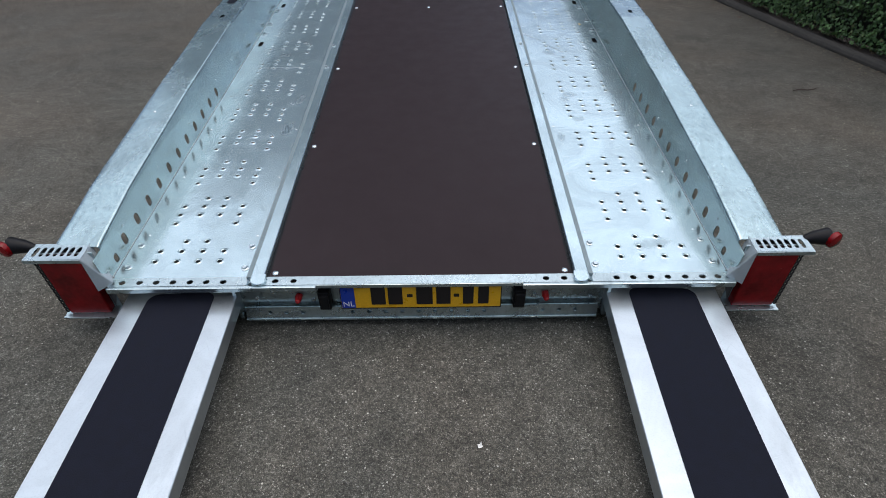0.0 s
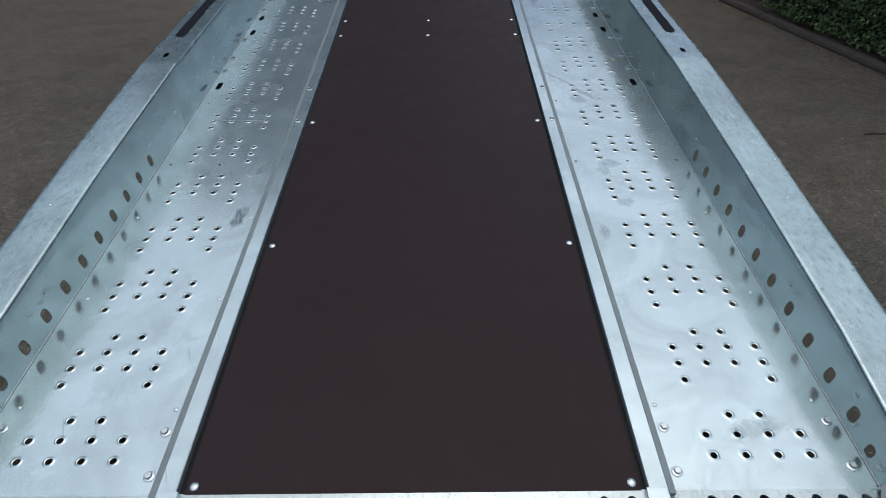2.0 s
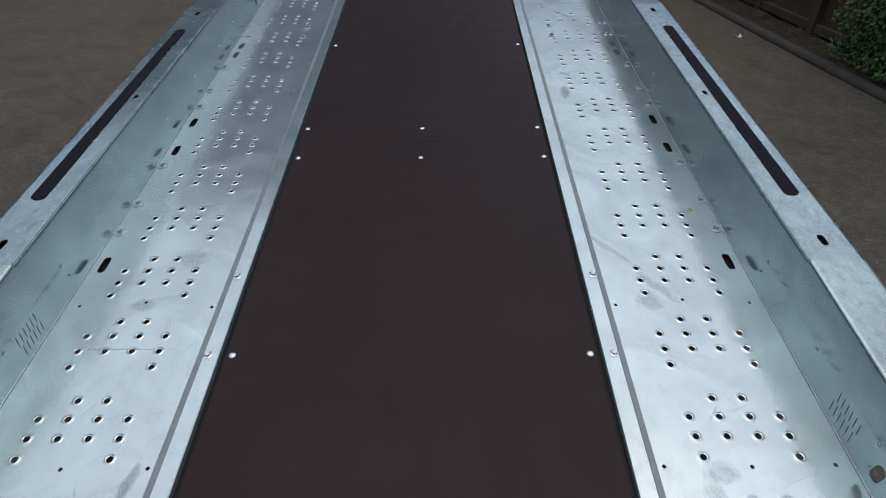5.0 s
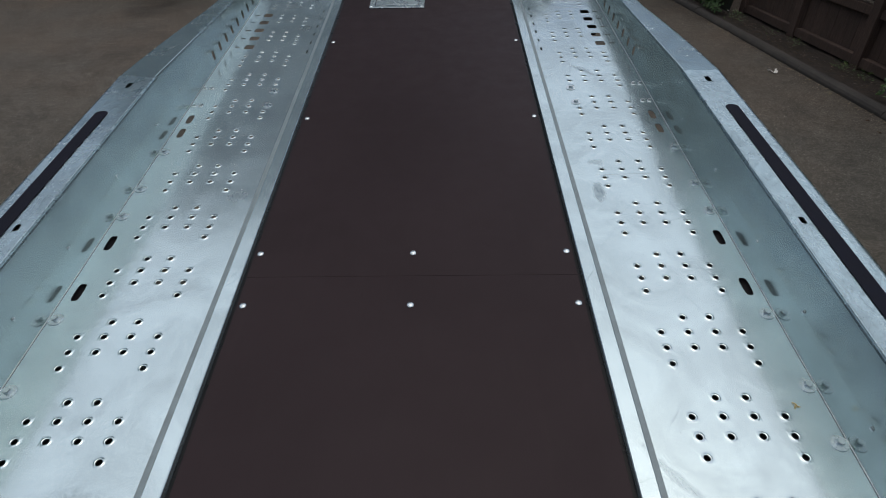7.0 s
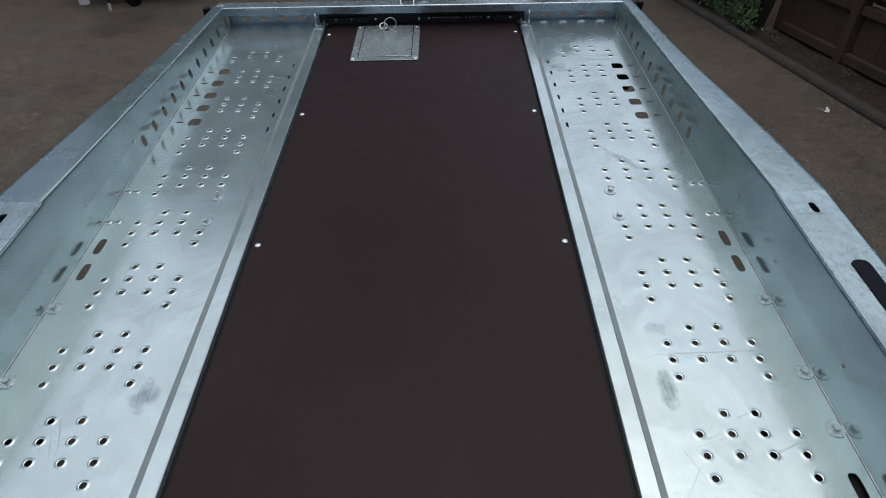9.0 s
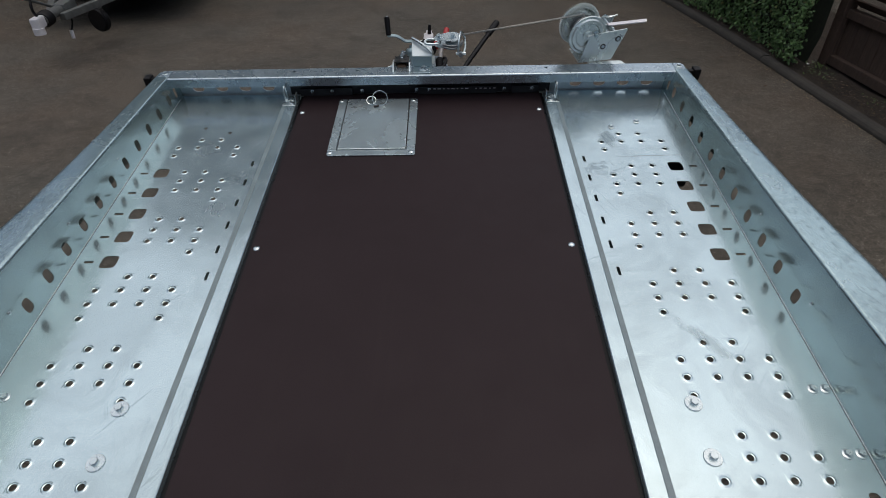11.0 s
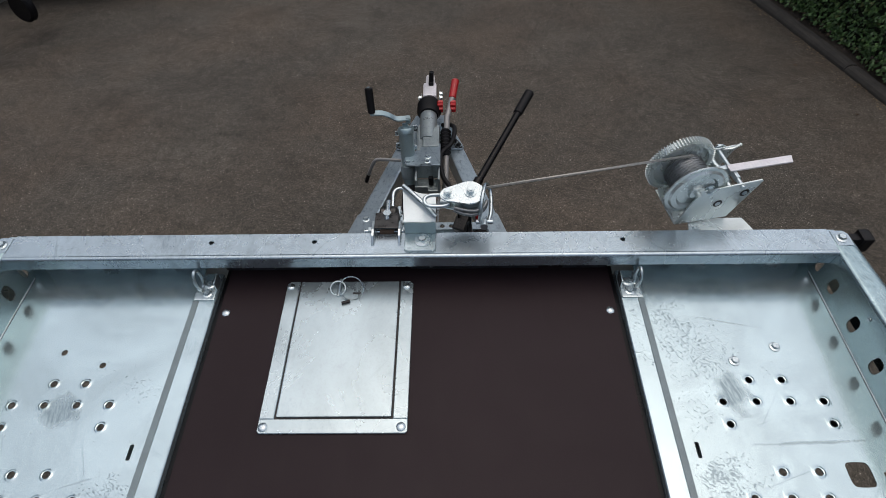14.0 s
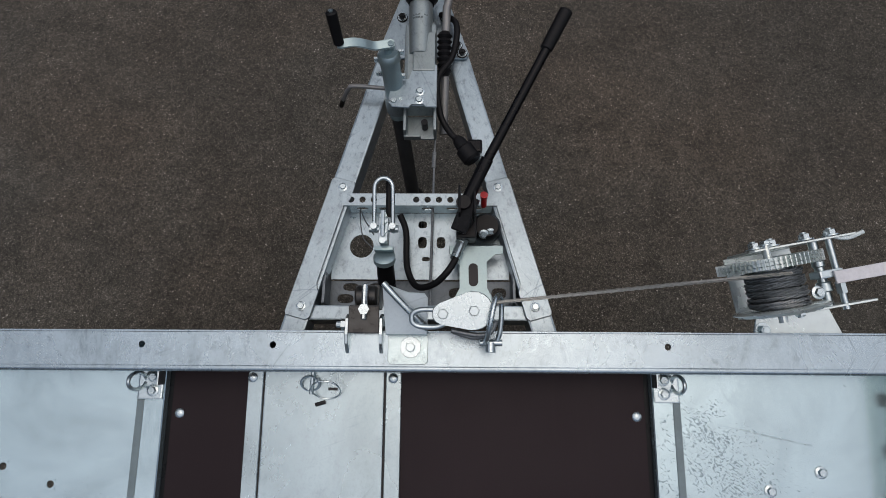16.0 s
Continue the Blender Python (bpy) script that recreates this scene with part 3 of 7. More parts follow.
tagged(part("leaf_litter", bm, plain("dead_leaf", (0.10, 0.075, 0.045), 0.9, vary=0.6, scale=60)), "dry brown leaf litter scattered on the soil bed", "leaf litter", kind="stuff")



def fence_x(y):
    return kerb_x(y) + 0.46


# ivy: many small lobed leaves over a dark core
def ivy(name, y0, y1, thick, top, label, count, seed):
    rng = random.Random(seed)
    hedge = thing(name, label, "hedge")
    bm = bmesh.new()
    n = max(2, int((y1 - y0) / 0.25))
    rows = []
    for i in range(n + 1):
        y = y0 + (y1 - y0) * i / n
        row = []
        for j in range(9):
            z = 0.05 + (top - 0.05) * j / 8
            x = kerb_x(y) + 0.25 + 0.05 * math.sin(z * 3) + 0.06 * noise.noise((0, y * 1.7, z * 1.7 + seed))
            row.append(bm.verts.new((x, y, z)))
        rows.append(row)
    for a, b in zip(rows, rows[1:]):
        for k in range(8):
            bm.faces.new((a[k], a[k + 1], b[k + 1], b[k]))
    part("stem_tangle", bm, CORE, hedge, "dark sheet behind the ivy leaves", smooth=True)
    verts, faces = [], []
    lobes = [(0, -0.42), (0.42, -0.5), (0.52, 0.02), (0.24, 0.16), (0.0, 0.62), (-0.24, 0.16), (-0.52, 0.02), (-0.42, -0.5)]
    for _ in range(count):
        y = rng.uniform(y0 - 0.05, y1 + 0.05)
        z = 0.06 + (top - 0.06) * rng.random() ** 1.15
        swell = 0.07 * noise.noise((4, y * 1.7, z * 1.7 + seed)) + 0.04 * noise.noise((9, y * 6, z * 6))
        x = kerb_x(y) + 0.21 - thick * 0.35 + swell + rng.uniform(0, 0.07)
        if z < 0.3:
            x += 0.06 * rng.random()
        s = rng.uniform(0.016, 0.034)
        turn = Euler((rng.gauss(0.9, 0.45), rng.gauss(-0.1, 0.45), rng.gauss(-1.45, 0.6))).to_matrix()
        c = Vector((x, y, z))
        base = len(verts)
        verts.append(c + turn @ Vector((0, 0, 0.006)))
        for px, py in lobes:
            verts.append(c + turn @ Vector((px * s, py * s, -abs(px) * s * 0.25)))
        for k in range(8):
            faces.append((base, base + 1 + k, base + 1 + (k + 1) % 8))
    me = bpy.data.meshes.new("leaves")
    me.from_pydata(verts, [], faces)
    me.materials.append(IVY)
    ob = new("leaves", me)
    ob.parent = hedge
    tagged(ob, kind="stuff")
    return hedge


ivy("ivy_hedge", 7.78, 15.4, 0.3, 1.9, "dense dark green ivy hedge behind the kerb", 36000, 1)
ivy("ivy_hedge", -4.0, 5.24, 0.3, 1.9, "dense dark green ivy hedge beside the timber fence", 40000, 2)


# timber fence panels with a plinth board, posts, a rail and louvres above
def fence_panel(y0, y1):
    ob = thing("fence_panel", "dark brown stained timber fence panel with louvres above", "fence", "fence panels along the yard")
    xa = fence_x(0.5 * (y0 + y1))
    tilt = math.degrees(math.atan2(fence_x(y1) - fence_x(y0), y1 - y0))
    ob.matrix_basis = pose(xa, 0.5 * (y0 + y1), 0.0, 0, 0, -tilt)
    h = 0.5 * (y1 - y0)
    bm = bmesh.new()
    box(bm, -0.03, 0.045, -h + 0.005, h - 0.1, 0.055, 0.13, 0.006)
    part("plinth_board", bm, TIMBER, ob)
    n = 6
    w = (2 * h - 0.1) / n
    for i in range(n):
        bm = bmesh.new()
        box(bm, 0.02, 0.04, -h + i * w + 0.0015, -h + (i + 1) * w - 0.0015, 0.131, 0.43, 0.0015)
        part("board", bm, TIMBER, ob)
    bm = bmesh.new()
    box(bm, -0.02, 0.045, -h + 0.005, h - 0.1, 0.43, 0.5, 0.006)
    part("rail", bm, TIMBER, ob)
    for i in range(12):
        bm = bmesh.new()
        box(bm, -0.055, 0.055, -h + 0.02, h - 0.11, -0.007, 0.007, 0.003)
        part("louvre_slat", bm, TIMBER, ob, m=pose(0.02, 0, 0.55 + i * 0.085, 0, 38, 0))
    bm = bmesh.new()
    box(bm, -0.045, 0.05, h - 0.098, h - 0.005, 0.0, 1.68, 0.006)
    part("post", bm, TIMBER, ob)
    bm = bmesh.new()
    box(bm, -0.06, 0.065, -h, h, 1.68, 1.74, 0.008)
    part("cap_rail", bm, TIMBER, ob)
    return ob


fence_panel(5.27, 6.0)
fence_panel(6.0, 6.93)
fence_panel(6.93, 7.86)

# small weeds and litter in the soil bed
rng = random.Random(11)
bm = bmesh.new()
for k in range(9):
    y = rng.uniform(5.3, 7.9)
    c = Vector((kerb_x(y) + rng.uniform(0.17, 0.34), y, 0.05))
    for j in range(rng.randint(20, 40)):
        a, s = rng.uniform(0, 6.28), rng.uniform(0.010, 0.028)
        o = c + Vector((rng.gauss(0, 0.035), rng.gauss(0, 0.05), rng.uniform(0.0, 0.06)))
        d, e = Vector((math.cos(a), math.sin(a), rng.uniform(0.1, 0.8))) * s, Vector((-math.sin(a), math.cos(a), 0)) * s * 0.35
        vs = [bm.verts.new(o + p) for p in (Vector(), d * 0.5 + e, d, d * 0.5 - e)]
        bm.faces.new(vs)
tagged(part("weeds", bm, WEED), "small green weeds growing in the soil bed", "weeds", kind="stuff")
# fallen leaves and grit along the kerb's foot and in the bed behind it
verts, faces = [], []
for k in range(2600):
    y = rng.uniform(-3.5, 15.0)
    if k % 3:
        x, z = kerb_x(y) - abs(rng.gauss(0, 0.05)) - 0.004, 0.003
    else:
        x, z = kerb_x(y) + rng.uniform(0.15, 0.30), 0.056
    a, size = rng.uniform(0, 6.28), rng.uniform(0.003, 0.012)
    d, e = Vector((math.cos(a), math.sin(a), rng.uniform(-0.2, 0.3))) * size, Vector((-math.sin(a), math.cos(a), rng.uniform(-0.2, 0.3))) * size * 0.6
    o, i = Vector((x, y, z + 0.3 * size)), len(verts)
    verts += [o - d, o + e, o + d, o - e]
    faces.append((i, i + 1, i + 2, i + 3))
me = bpy.data.meshes.new("leaf_litter")
me.from_pydata(verts, [], faces)
me.materials.append(LITTER)
tagged(new("leaf_litter", me), "dry brown leaf litter along the kerb", "leaf litter", kind="stuff")


def scrap(x, y, s, seed, mat, name, label, category, z=0.0):
    rng = random.Random(seed)
    bm = bmesh.new()
    n = 9
    c = bm.verts.new((0, 0, 0.012 * s / 0.05))
    ring = [bm.verts.new((s * rng.uniform(0.5, 1.1) * math.cos(6.283 * k / n), s * rng.uniform(0.35, 0.8) * math.sin(6.283 * k / n), 0.001 + rng.uniform(0, 0.012))) for k in range(n)]
    for k in range(n):
        bm.faces.new((c, ring[k], ring[(k + 1) % n]))
    tagged(part(name, bm, mat, m=pose(x, y, z, 0, 0, rng.uniform(0, 360))), label, category)


# a crumpled, folded bit of paper
rng = random.Random(5)
bm = bmesh.new()
sheet_rows = []
for i in range(8):
    row = []
    for j in range(4):
        u, v = i / 7 - 0.5, j / 3 - 0.5
        row.append(bm.verts.new((0.075 * u + 0.008 * rng.uniform(-1, 1), 0.055 * abs(u) * 1.6 + 0.034 * v * rng.uniform(0.6, 1.1), 0.004 + 0.03 * abs(u) + rng.uniform(0, 0.014))))
    sheet_rows.append(row)
for a, b in zip(sheet_rows, sheet_rows[1:]):
    for k in range(3):
        bm.faces.new((a[k], b[k], b[k + 1], a[k + 1]))
bmesh.ops.triangulate(bm, faces=bm.faces)
tagged(part("paper_scrap", bm, PAPER, m=pose(2.835, 5.92, 0, 0, 0, 20)), "crumpled scrap of white paper on the asphalt", "litter")
scrap(0.166, -0.467, 0.012, 4, PAPER, "pebble", "small pale pebble on the asphalt", "pebble")
scrap(3.12, 7.62, 0.02, 8, PAPER, "paper_scrap", "tiny white scrap lying in the soil", "litter", 0.1)
for k, (x, y, s) in enumerate(((3.02, 4.4, 0.03), (2.95, 4.75, 0.018), (3.0, 4.95, 0.015), (2.62, 8.1, 0.016), (2.7, 7.4, 0.014))):
    scrap(x, y, s, 20 + k, plain("dry_leaf", (0.09, 0.05, 0.03), 0.8), "fallen_leaf", "dry brown fallen leaf on the asphalt", "leaf")
bm = bmesh.new()
tube(bm, smooth_path([(0, 0, 0.004), (0.05, 0.012, 0.006), (0.11, 0.002, 0.004), (0.17, 0.02, 0.007)], 4), 0.003, 5)
tagged(part("twig", bm, plain("dry_twig", (0.05, 0.03, 0.025), 0.85), m=pose(2.475, 2.315, 0, 0, 0, 2)), "thin dry twig lying on the asphalt", "twig")

# a faint chalky line worn into the asphalt
bm = bmesh.new()
rng = random.Random(21)
y = 6.6
while y < 10.2:
    step = rng.uniform(0.03, 0.12)
    if rng.random() < 0.45:
        x0, x1 = (float(np.interp(q, (6.6, 7.5, 8.2, 9.1, 10.2), (-0.75, -0.70, -0.66, -0.60, -0.50))) + 0.004 * noise.noise((q * 9, 0, 0)) for q in (y, y + step))
        w = rng.uniform(0.0015, 0.004)
        bm.faces.new([bm.verts.new(p) for p in ((x0 - w, y, 0.0012), (x0 + w, y, 0.0012), (x1 + w, y + step, 0.0012), (x1 - w, y + step, 0.0012))])
    y += step
tagged(part("chalk_line", bm, plain("chalky_wear", (0.105, 0.098, 0.088), 0.9, vary=0.3, scale=90)), "faint broken pale line on the asphalt", "line", kind="stuff")

# unseen walls added round the yard; the tall one darkens the deck's reflections
for name, x0, x1, y0, y1, h, mat, label in (
        ("wall_north", 0.9, 16, 18.0, 18.3, 5.0, PLASTER, "plain dark unseen wall added to close the yard"),
        ("wall_northwest", -12, 0.9, 18.0, 18.3, 17.0, REFLECT_WALL, "tall grey unseen wall added to darken the left track's reflections"),
        ("wall_west", -12.3, -12, -14, 18.3, 6.0, PLASTER, "plain dark unseen wall added to close the yard"),
        ("wall_east", 5.6, 5.9, -14, 18.0, 3.2, PLASTER, "plain dark unseen wall added to close the yard"),
        ("wall_south", -12, 16, -14.3, -14, 4.0, PLASTER, "plain dark unseen wall added to close the yard")):
    bm = bmesh.new()
    box(bm, x0, x1, y0, y1, 0, h)
    tagged(part(name, bm, mat), label, "wall", kind="structure")


# ---------------------------------------------------------------- the car trailer
trailer = thing("car_trailer", "tipped galvanised steel car transporter trailer with brown board deck", "trailer", m=BED)

LIP0, LIP1, LIP2 = 0.4985, 0.541, 0.553
X_DECK = 1.0005


def web_x(z):
    return 1.0005 + 0.10 * z


def rail_top(y):
    return float(np.interp(y, (0.05, 0.08, 0.35, 1.0, 1.743, 3.547, 4.4, 5.296), (0.106, 0.115, 0.146, 0.184, 0.2095, 0.2095, 0.153, 0.105)))


def rail_out(y):
    return float(np.interp(y, (0.0, 0.9, 1.3, 1.743, 3.547, 3.77, 3.95, 4.2, 4.45, 4.8, 5.296), (1.158, 1.160, 1.166, 1.172, 1.171, 1.163, 1.151, 1.133, 1.108, 1.088, 1.066)))


def hole_groups():
    out = []
    cols = [0.6699 + 0.0728 * k for k in range(4)]
    for n in range(20):
        y0 = 0.059 + 0.252 * n
        rows = [(y0, (0, 3)), (y0 + 0.0508, (0, 1, 2, 3)), (y0 + 0.1016, (0, 1, 2, 3)), (y0 + 0.1524, (1, 2))]
        if n == 0:
            rows = rows[1:]
        if n == 19:
            rows = [(y0, (0, 3)), (y0 + 0.0508, (0, 1, 2, 3)), (y0 + 0.1016, (1, 2))]
        if n in (17, 18):
            rows = [(y, [c for c in cs if c < 3]) for y, cs in rows]
        out += [(cols[c], y) for y, cs in rows for c in cs]
    return out


def deck_plate(side):
    off = -0.015 if side < 0 else 0.0
    holes = [round_hole(x, y, 0.0078, 0.0015, 16) for x, y in hole_groups()]
    for y in (1.9525, 2.594, 2.807, 3.470, 3.579):
        holes.append(slot_hole(0.9625, y, 0.0125, 0.034, 0.55))
    for i in range(5):
        holes.append(slot_hole(0.896, 4.306 + 0.109 * i, 0.0245, 0.0250, 0.42))
        holes.append(slot_hole(0.957, 4.306 + 0.109 * i, 0.014, 0.005, 0.3))
    for i in range(6):
        holes.append(slot_hole(0.586, 4.244 + 0.1098 * i, 0.0045, 0.017, 0.3))
    for x, y in ((0.5745, 1.777), (0.960, 1.783), (0.5745, 1.2975), (0.960, 1.2995), (0.7715, 1.796), (0.7715, 1.296)):
        holes.append(round_hole(x, y, 0.005, 0, 8))
    if side < 0:
        holes += [round_hole(x, y, 0.0075, 0, 14) for x, y in ((0.722, 4.995), (0.826, 5.029))]
    bm = bmesh.new()
    plate(bm, (LIP2, X_DECK, 0.030, 5.285), holes, lambda u, v, w: (side * u + off, v, w), 0.003)
    # the folded lip beside the board: up from the deck, across and down
    prof = [(LIP2, 0.0), (LIP2, -0.003), (LIP1 - 0.003, 0.0085), (LIP0 + 0.003, 0.0085), (LIP0 + 0.003, -0.03), (LIP0, -0.03), (LIP0, 0.0095), (LIP0 + 0.002, 0.0115), (LIP1 - 0.002, 0.0115), (LIP1 + 0.001, 0.010)]
    rings = [[bm.verts.new((side * x + off, y, z)) for x, z in prof] for y in (-0.003, 5.25)]
    for k in range(len(prof)):
        f = (rings[0][k], rings[0][(k + 1) % len(prof)], rings[1][(k + 1) % len(prof)], rings[1][k])
        bm.faces.new(f)
    for r in rings:
        bm.faces.new(r)
    if side < 0:
        bmesh.ops.reverse_faces(bm, faces=bm.faces)
    bmesh.ops.recalc_face_normals(bm, faces=bm.faces)
    ob = part("deck_plate", bm, GALV, trailer, "perforated galvanised steel wheel track")
    # strip over the groove; its darker reflection is painted on
    bm = bmesh.new()
    box(bm, *sorted((side * (LIP1 - 0.001) + off, side * (LIP2 + 0.002) + off)), 0.02, 5.24, -0.002, 0.0119, 0.002)
    part("sealant_bead", bm, GROOVE, ob, "dark grey strip, the groove's dark reflection put into its colour")
    for x, y in ((0.9785, 2.1075), (0.9785, 2.2585), (0.9775, 2.490), (0.9785, 2.9405), (0.9785, 3.092), (0.9795, 3.3287), (0.6625, 3.690), (0.6625, 3.820)):
        share("bolt", BOLT_BIG, ob, pose(side * x + off, y, 0.0005, 0, 0, 17))
    for x, y in ((0.575, 0.073), (0.577, 0.180), (0.966, 0.082), (0.966, 0.192), (0.726, 4.996), (0.831, 5.032)):
        if side > 0 or y < 4:
            share("bolt", BOLT, ob, pose(side * x + off, y, 0.0005, 0, 0, 40))
    for x, y in ((0.9535, 3.695), (0.983, 3.695), (0.9535, 3.854), (0.983, 3.854)):
        share("bolt", BOLT, ob, pose(side * x + off, y, 0.0005, 0, 0, 8))
    for y in (1.600, 1.888):
        share("bolt", BOLT, ob, pose(side * 0.5275 + off, y, 0.0115, 0, 0, 25))
    for x, y in ((0.5735, 0.240), (0.5735, 0.602), (0.5745, 0.976), (0.959, 0.608), (0.960, 0.980), (0.959, 0.249)):
        share("rivet", RIVET, ob, pose(side * x + off, y, 0.0, 0, 0, 0))
    for x in (0.62, 0.78, 0.93):
        share("bolt", BOLT, ob, pose(side * x + off, 5.286, 0.088, 90, 0, 0))
    return ob


def deck_board(y0, y1, screws, hatch_hole=None):
    bm = bmesh.new()
    box(bm, -0.5015, 0.4865, y0, y1, -0.0195, -0.0015, 0.0012)
    ob = part("deck_board", bm, BOARD, trailer, "dark brown film-faced plywood board")
    for x, y in screws:
        share("screw", SCREW, ob, pose(x, y, -0.0014))
    return ob


for side in (-1, 1):
    deck_plate(side)
deck_board(0.026, 2.6498, [(x, y) for y in (0.05, 0.831, 1.608, 2.537) for x in (-0.4838, 0.4688)] + [(-0.008, 2.535)])
deck_board(2.6503, 5.285, [(x, y) for y in (2.751, 3.577, 4.356, 5.1375) for x in (-0.4838, 0.4688)] + [(-0.008, 2.749)])

for x0, x1 in ((-0.513, -0.5017), (0.4867, 0.498)):
    bm = bmesh.new()
    box(bm, x0, x1, 0.026, 5.28, -0.019, -0.008, 0.001)
    part("edge_seal", bm, BLACK, trailer, "black sealing strip beside the board")

# the tongue at the rear end of each lip
for side in (-1, 1):
    bm = bmesh.new()
    poly = [(0.024 * math.cos(a), 0.024 * math.sin(a) * 0.8 - 0.0) for a in (math.pi + math.pi * k / 10 for k in range(11))] + [(0.022, 0.03), (-0.022, 0.03)]
    prism(bm, poly, 0.0, 0.0115, bevel=0.002)
    part("lip_end", bm, GALV, trailer, m=pose(side * 0.522 - 0.0075, 0.005, 0.001))


# rear crossmember: drilled top flange, recessed face, drilled bottom flange
def rear_beam():
    bm = bmesh.new()
    xs = [-0.97, -0.913, -0.859, -0.805, -0.75, -0.697, -0.642, -0.473, -0.414, 0.405, 0.464, 0.634, 0.688, 0.745, 0.80, 0.856, 0.912, 0.962]
    plate(bm, (-1.012, 1.012, -0.0165, 0.0215), [round_hole(x, 0.001, 0.0095, 0, 16, 0.0105) for x in xs], lambda u, v, w: (u, v, w + 0.001), 0.004)
    for x0, x1 in ((-1.012, -0.338), (0.328, 1.012)):
        box(bm, x0, x1, -0.030, -0.0165, -0.018, 0.001, 0.003)
    box(bm, -0.338, 0.328, -0.0205, -0.0165, -0.013, 0.001, 0.0015)
    beam = part("rear_crossmember", bm, FRAME, trailer, "drilled galvanised steel rear crossmember", m=pose(-0.003, 0.010, 0))
    bm = bmesh.new()
    box(bm, -0.62, 0.612, 0.022, 0.026, -0.172, -0.004)
    part("face_plate", bm, FRAME, beam)
    bm = bmesh.new()
    hs = [round_hole(x, -0.151, 0.0075, 0, 16) for x in [-0.522 + 0.0563 * i for i in range(3)] + [-0.239 + 0.0563 * i for i in range(9)] + [0.41 + 0.056 * i for i in range(3)]]
    plate(bm, (-0.605, 0.597, -0.172, -0.13), hs, lambda u, v, w: (u, 0.006 + (v + 0.13) * 0.26 - w, v), 0.004)
    bmesh.ops.recalc_face_normals(bm, faces=bm.faces)
    box(bm, -0.605, 0.597, -0.012, 0.026, -0.1795, -0.1725, 0.002)
    part("bottom_flange", bm, FRAME, beam)
    for side in (-1, 1):
        bm = bmesh.new()
        box(bm, side * 0.62 - 0.006, side * 0.62 + 0.006, -0.005, 0.03, -0.175, -0.005, 0.002)
        part("end_gusset", bm, FRAME, beam)
        bm = bmesh.new()
        box(bm, -0.02, 0.02, -0.012, 0.03, -0.045, 0.038, 0.006)
        box(bm, -0.016, 0.016, -0.022, -0.011, -0.03, 0.03, 0.004)
        part("plate_light", bm, RUBBER, beam, "black number plate light", m=pose(side * 0.325, 0.0, -0.083))
        bm = bmesh.new()
        lathe(bm, [(0.012, 0), (0.012, 0.012), (0.008, 0.03), (0.004, 0.034)], 12)
        part("red_plug", bm, RED, beam, "small red plastic plug", m=pose(side * 0.415, 0.02, -0.088, 90, 0, 0))
        for dx, dz in ((-0.03, -0.07), (0.03, -0.07), (-0.09, -0.1), (0.1, -0.11)):
            share("bolt", BOLT_SMALL, beam, pose(side * 0.47 + dx, 0.021, dz, 90, 0, 0))
    return beam


rear_beam()

# the number plate: its characters stand as plain bars
plate_ob = new("number_plate")
plate_ob.parent = trailer
plate_ob.matrix_basis = pose(-0.0065, 0.004, -0.066, 84, 0, 0) @ Matrix.Diagonal((1.03, 1.0, 1.0, 1.0))
bm = bmesh.new()
box(bm, -0.26, 0.26, -0.055, 0.055, -0.0025, 0.0, 0.002)
part("yellow_field", bm, YELLOW, plate_ob, "yellow reflective sheet")
bm = bmesh.new()
box(bm, -0.257, -0.213, -0.052, 0.052, 0.0002, 0.0012, 0.0008)
part("blue_band", bm, BLUE, plate_ob, "blue country band")
bm = bmesh.new()
for a, b, c, d in ((-0.26, 0.26, 0.0515, 0.055), (-0.26, 0.26, -0.055, -0.0515), (-0.26, -0.2575, -0.055, 0.055), (0.2575, 0.26, -0.055, 0.055)):
    box(bm, a, b, c, d, 0.0002, 0.0016, 0.0005)
part("plate_border", bm, INK, plate_ob)
for x, w, h in ((-0.137, 0.046, 0.074), (-0.082, 0.046, 0.074), (-0.035, 0.018, 0.012), (0.012, 0.052, 0.074), (0.073, 0.046, 0.074), (0.115, 0.018, 0.012), (0.153, 0.034, 0.074), (0.202, 0.034, 0.074)):
    bm = bmesh.new()
    box(bm, x - w / 2, x + w / 2, -h / 2, h / 2, 0.0003, 0.0022, 0.002)
    part("character_bar", bm, INK, plate_ob)
nl = bpy.data.curves.new("country_letters", 'FONT')
nl.body, nl.size, nl.align_x, nl.extrude = "NL", 0.030, 'CENTER', 0.0004
nl.materials.append(WHITE)
nlo = new("country_letters", nl)
nlo.parent = plate_ob
nlo.matrix_basis = pose(-0.235, -0.044, 0.0018)


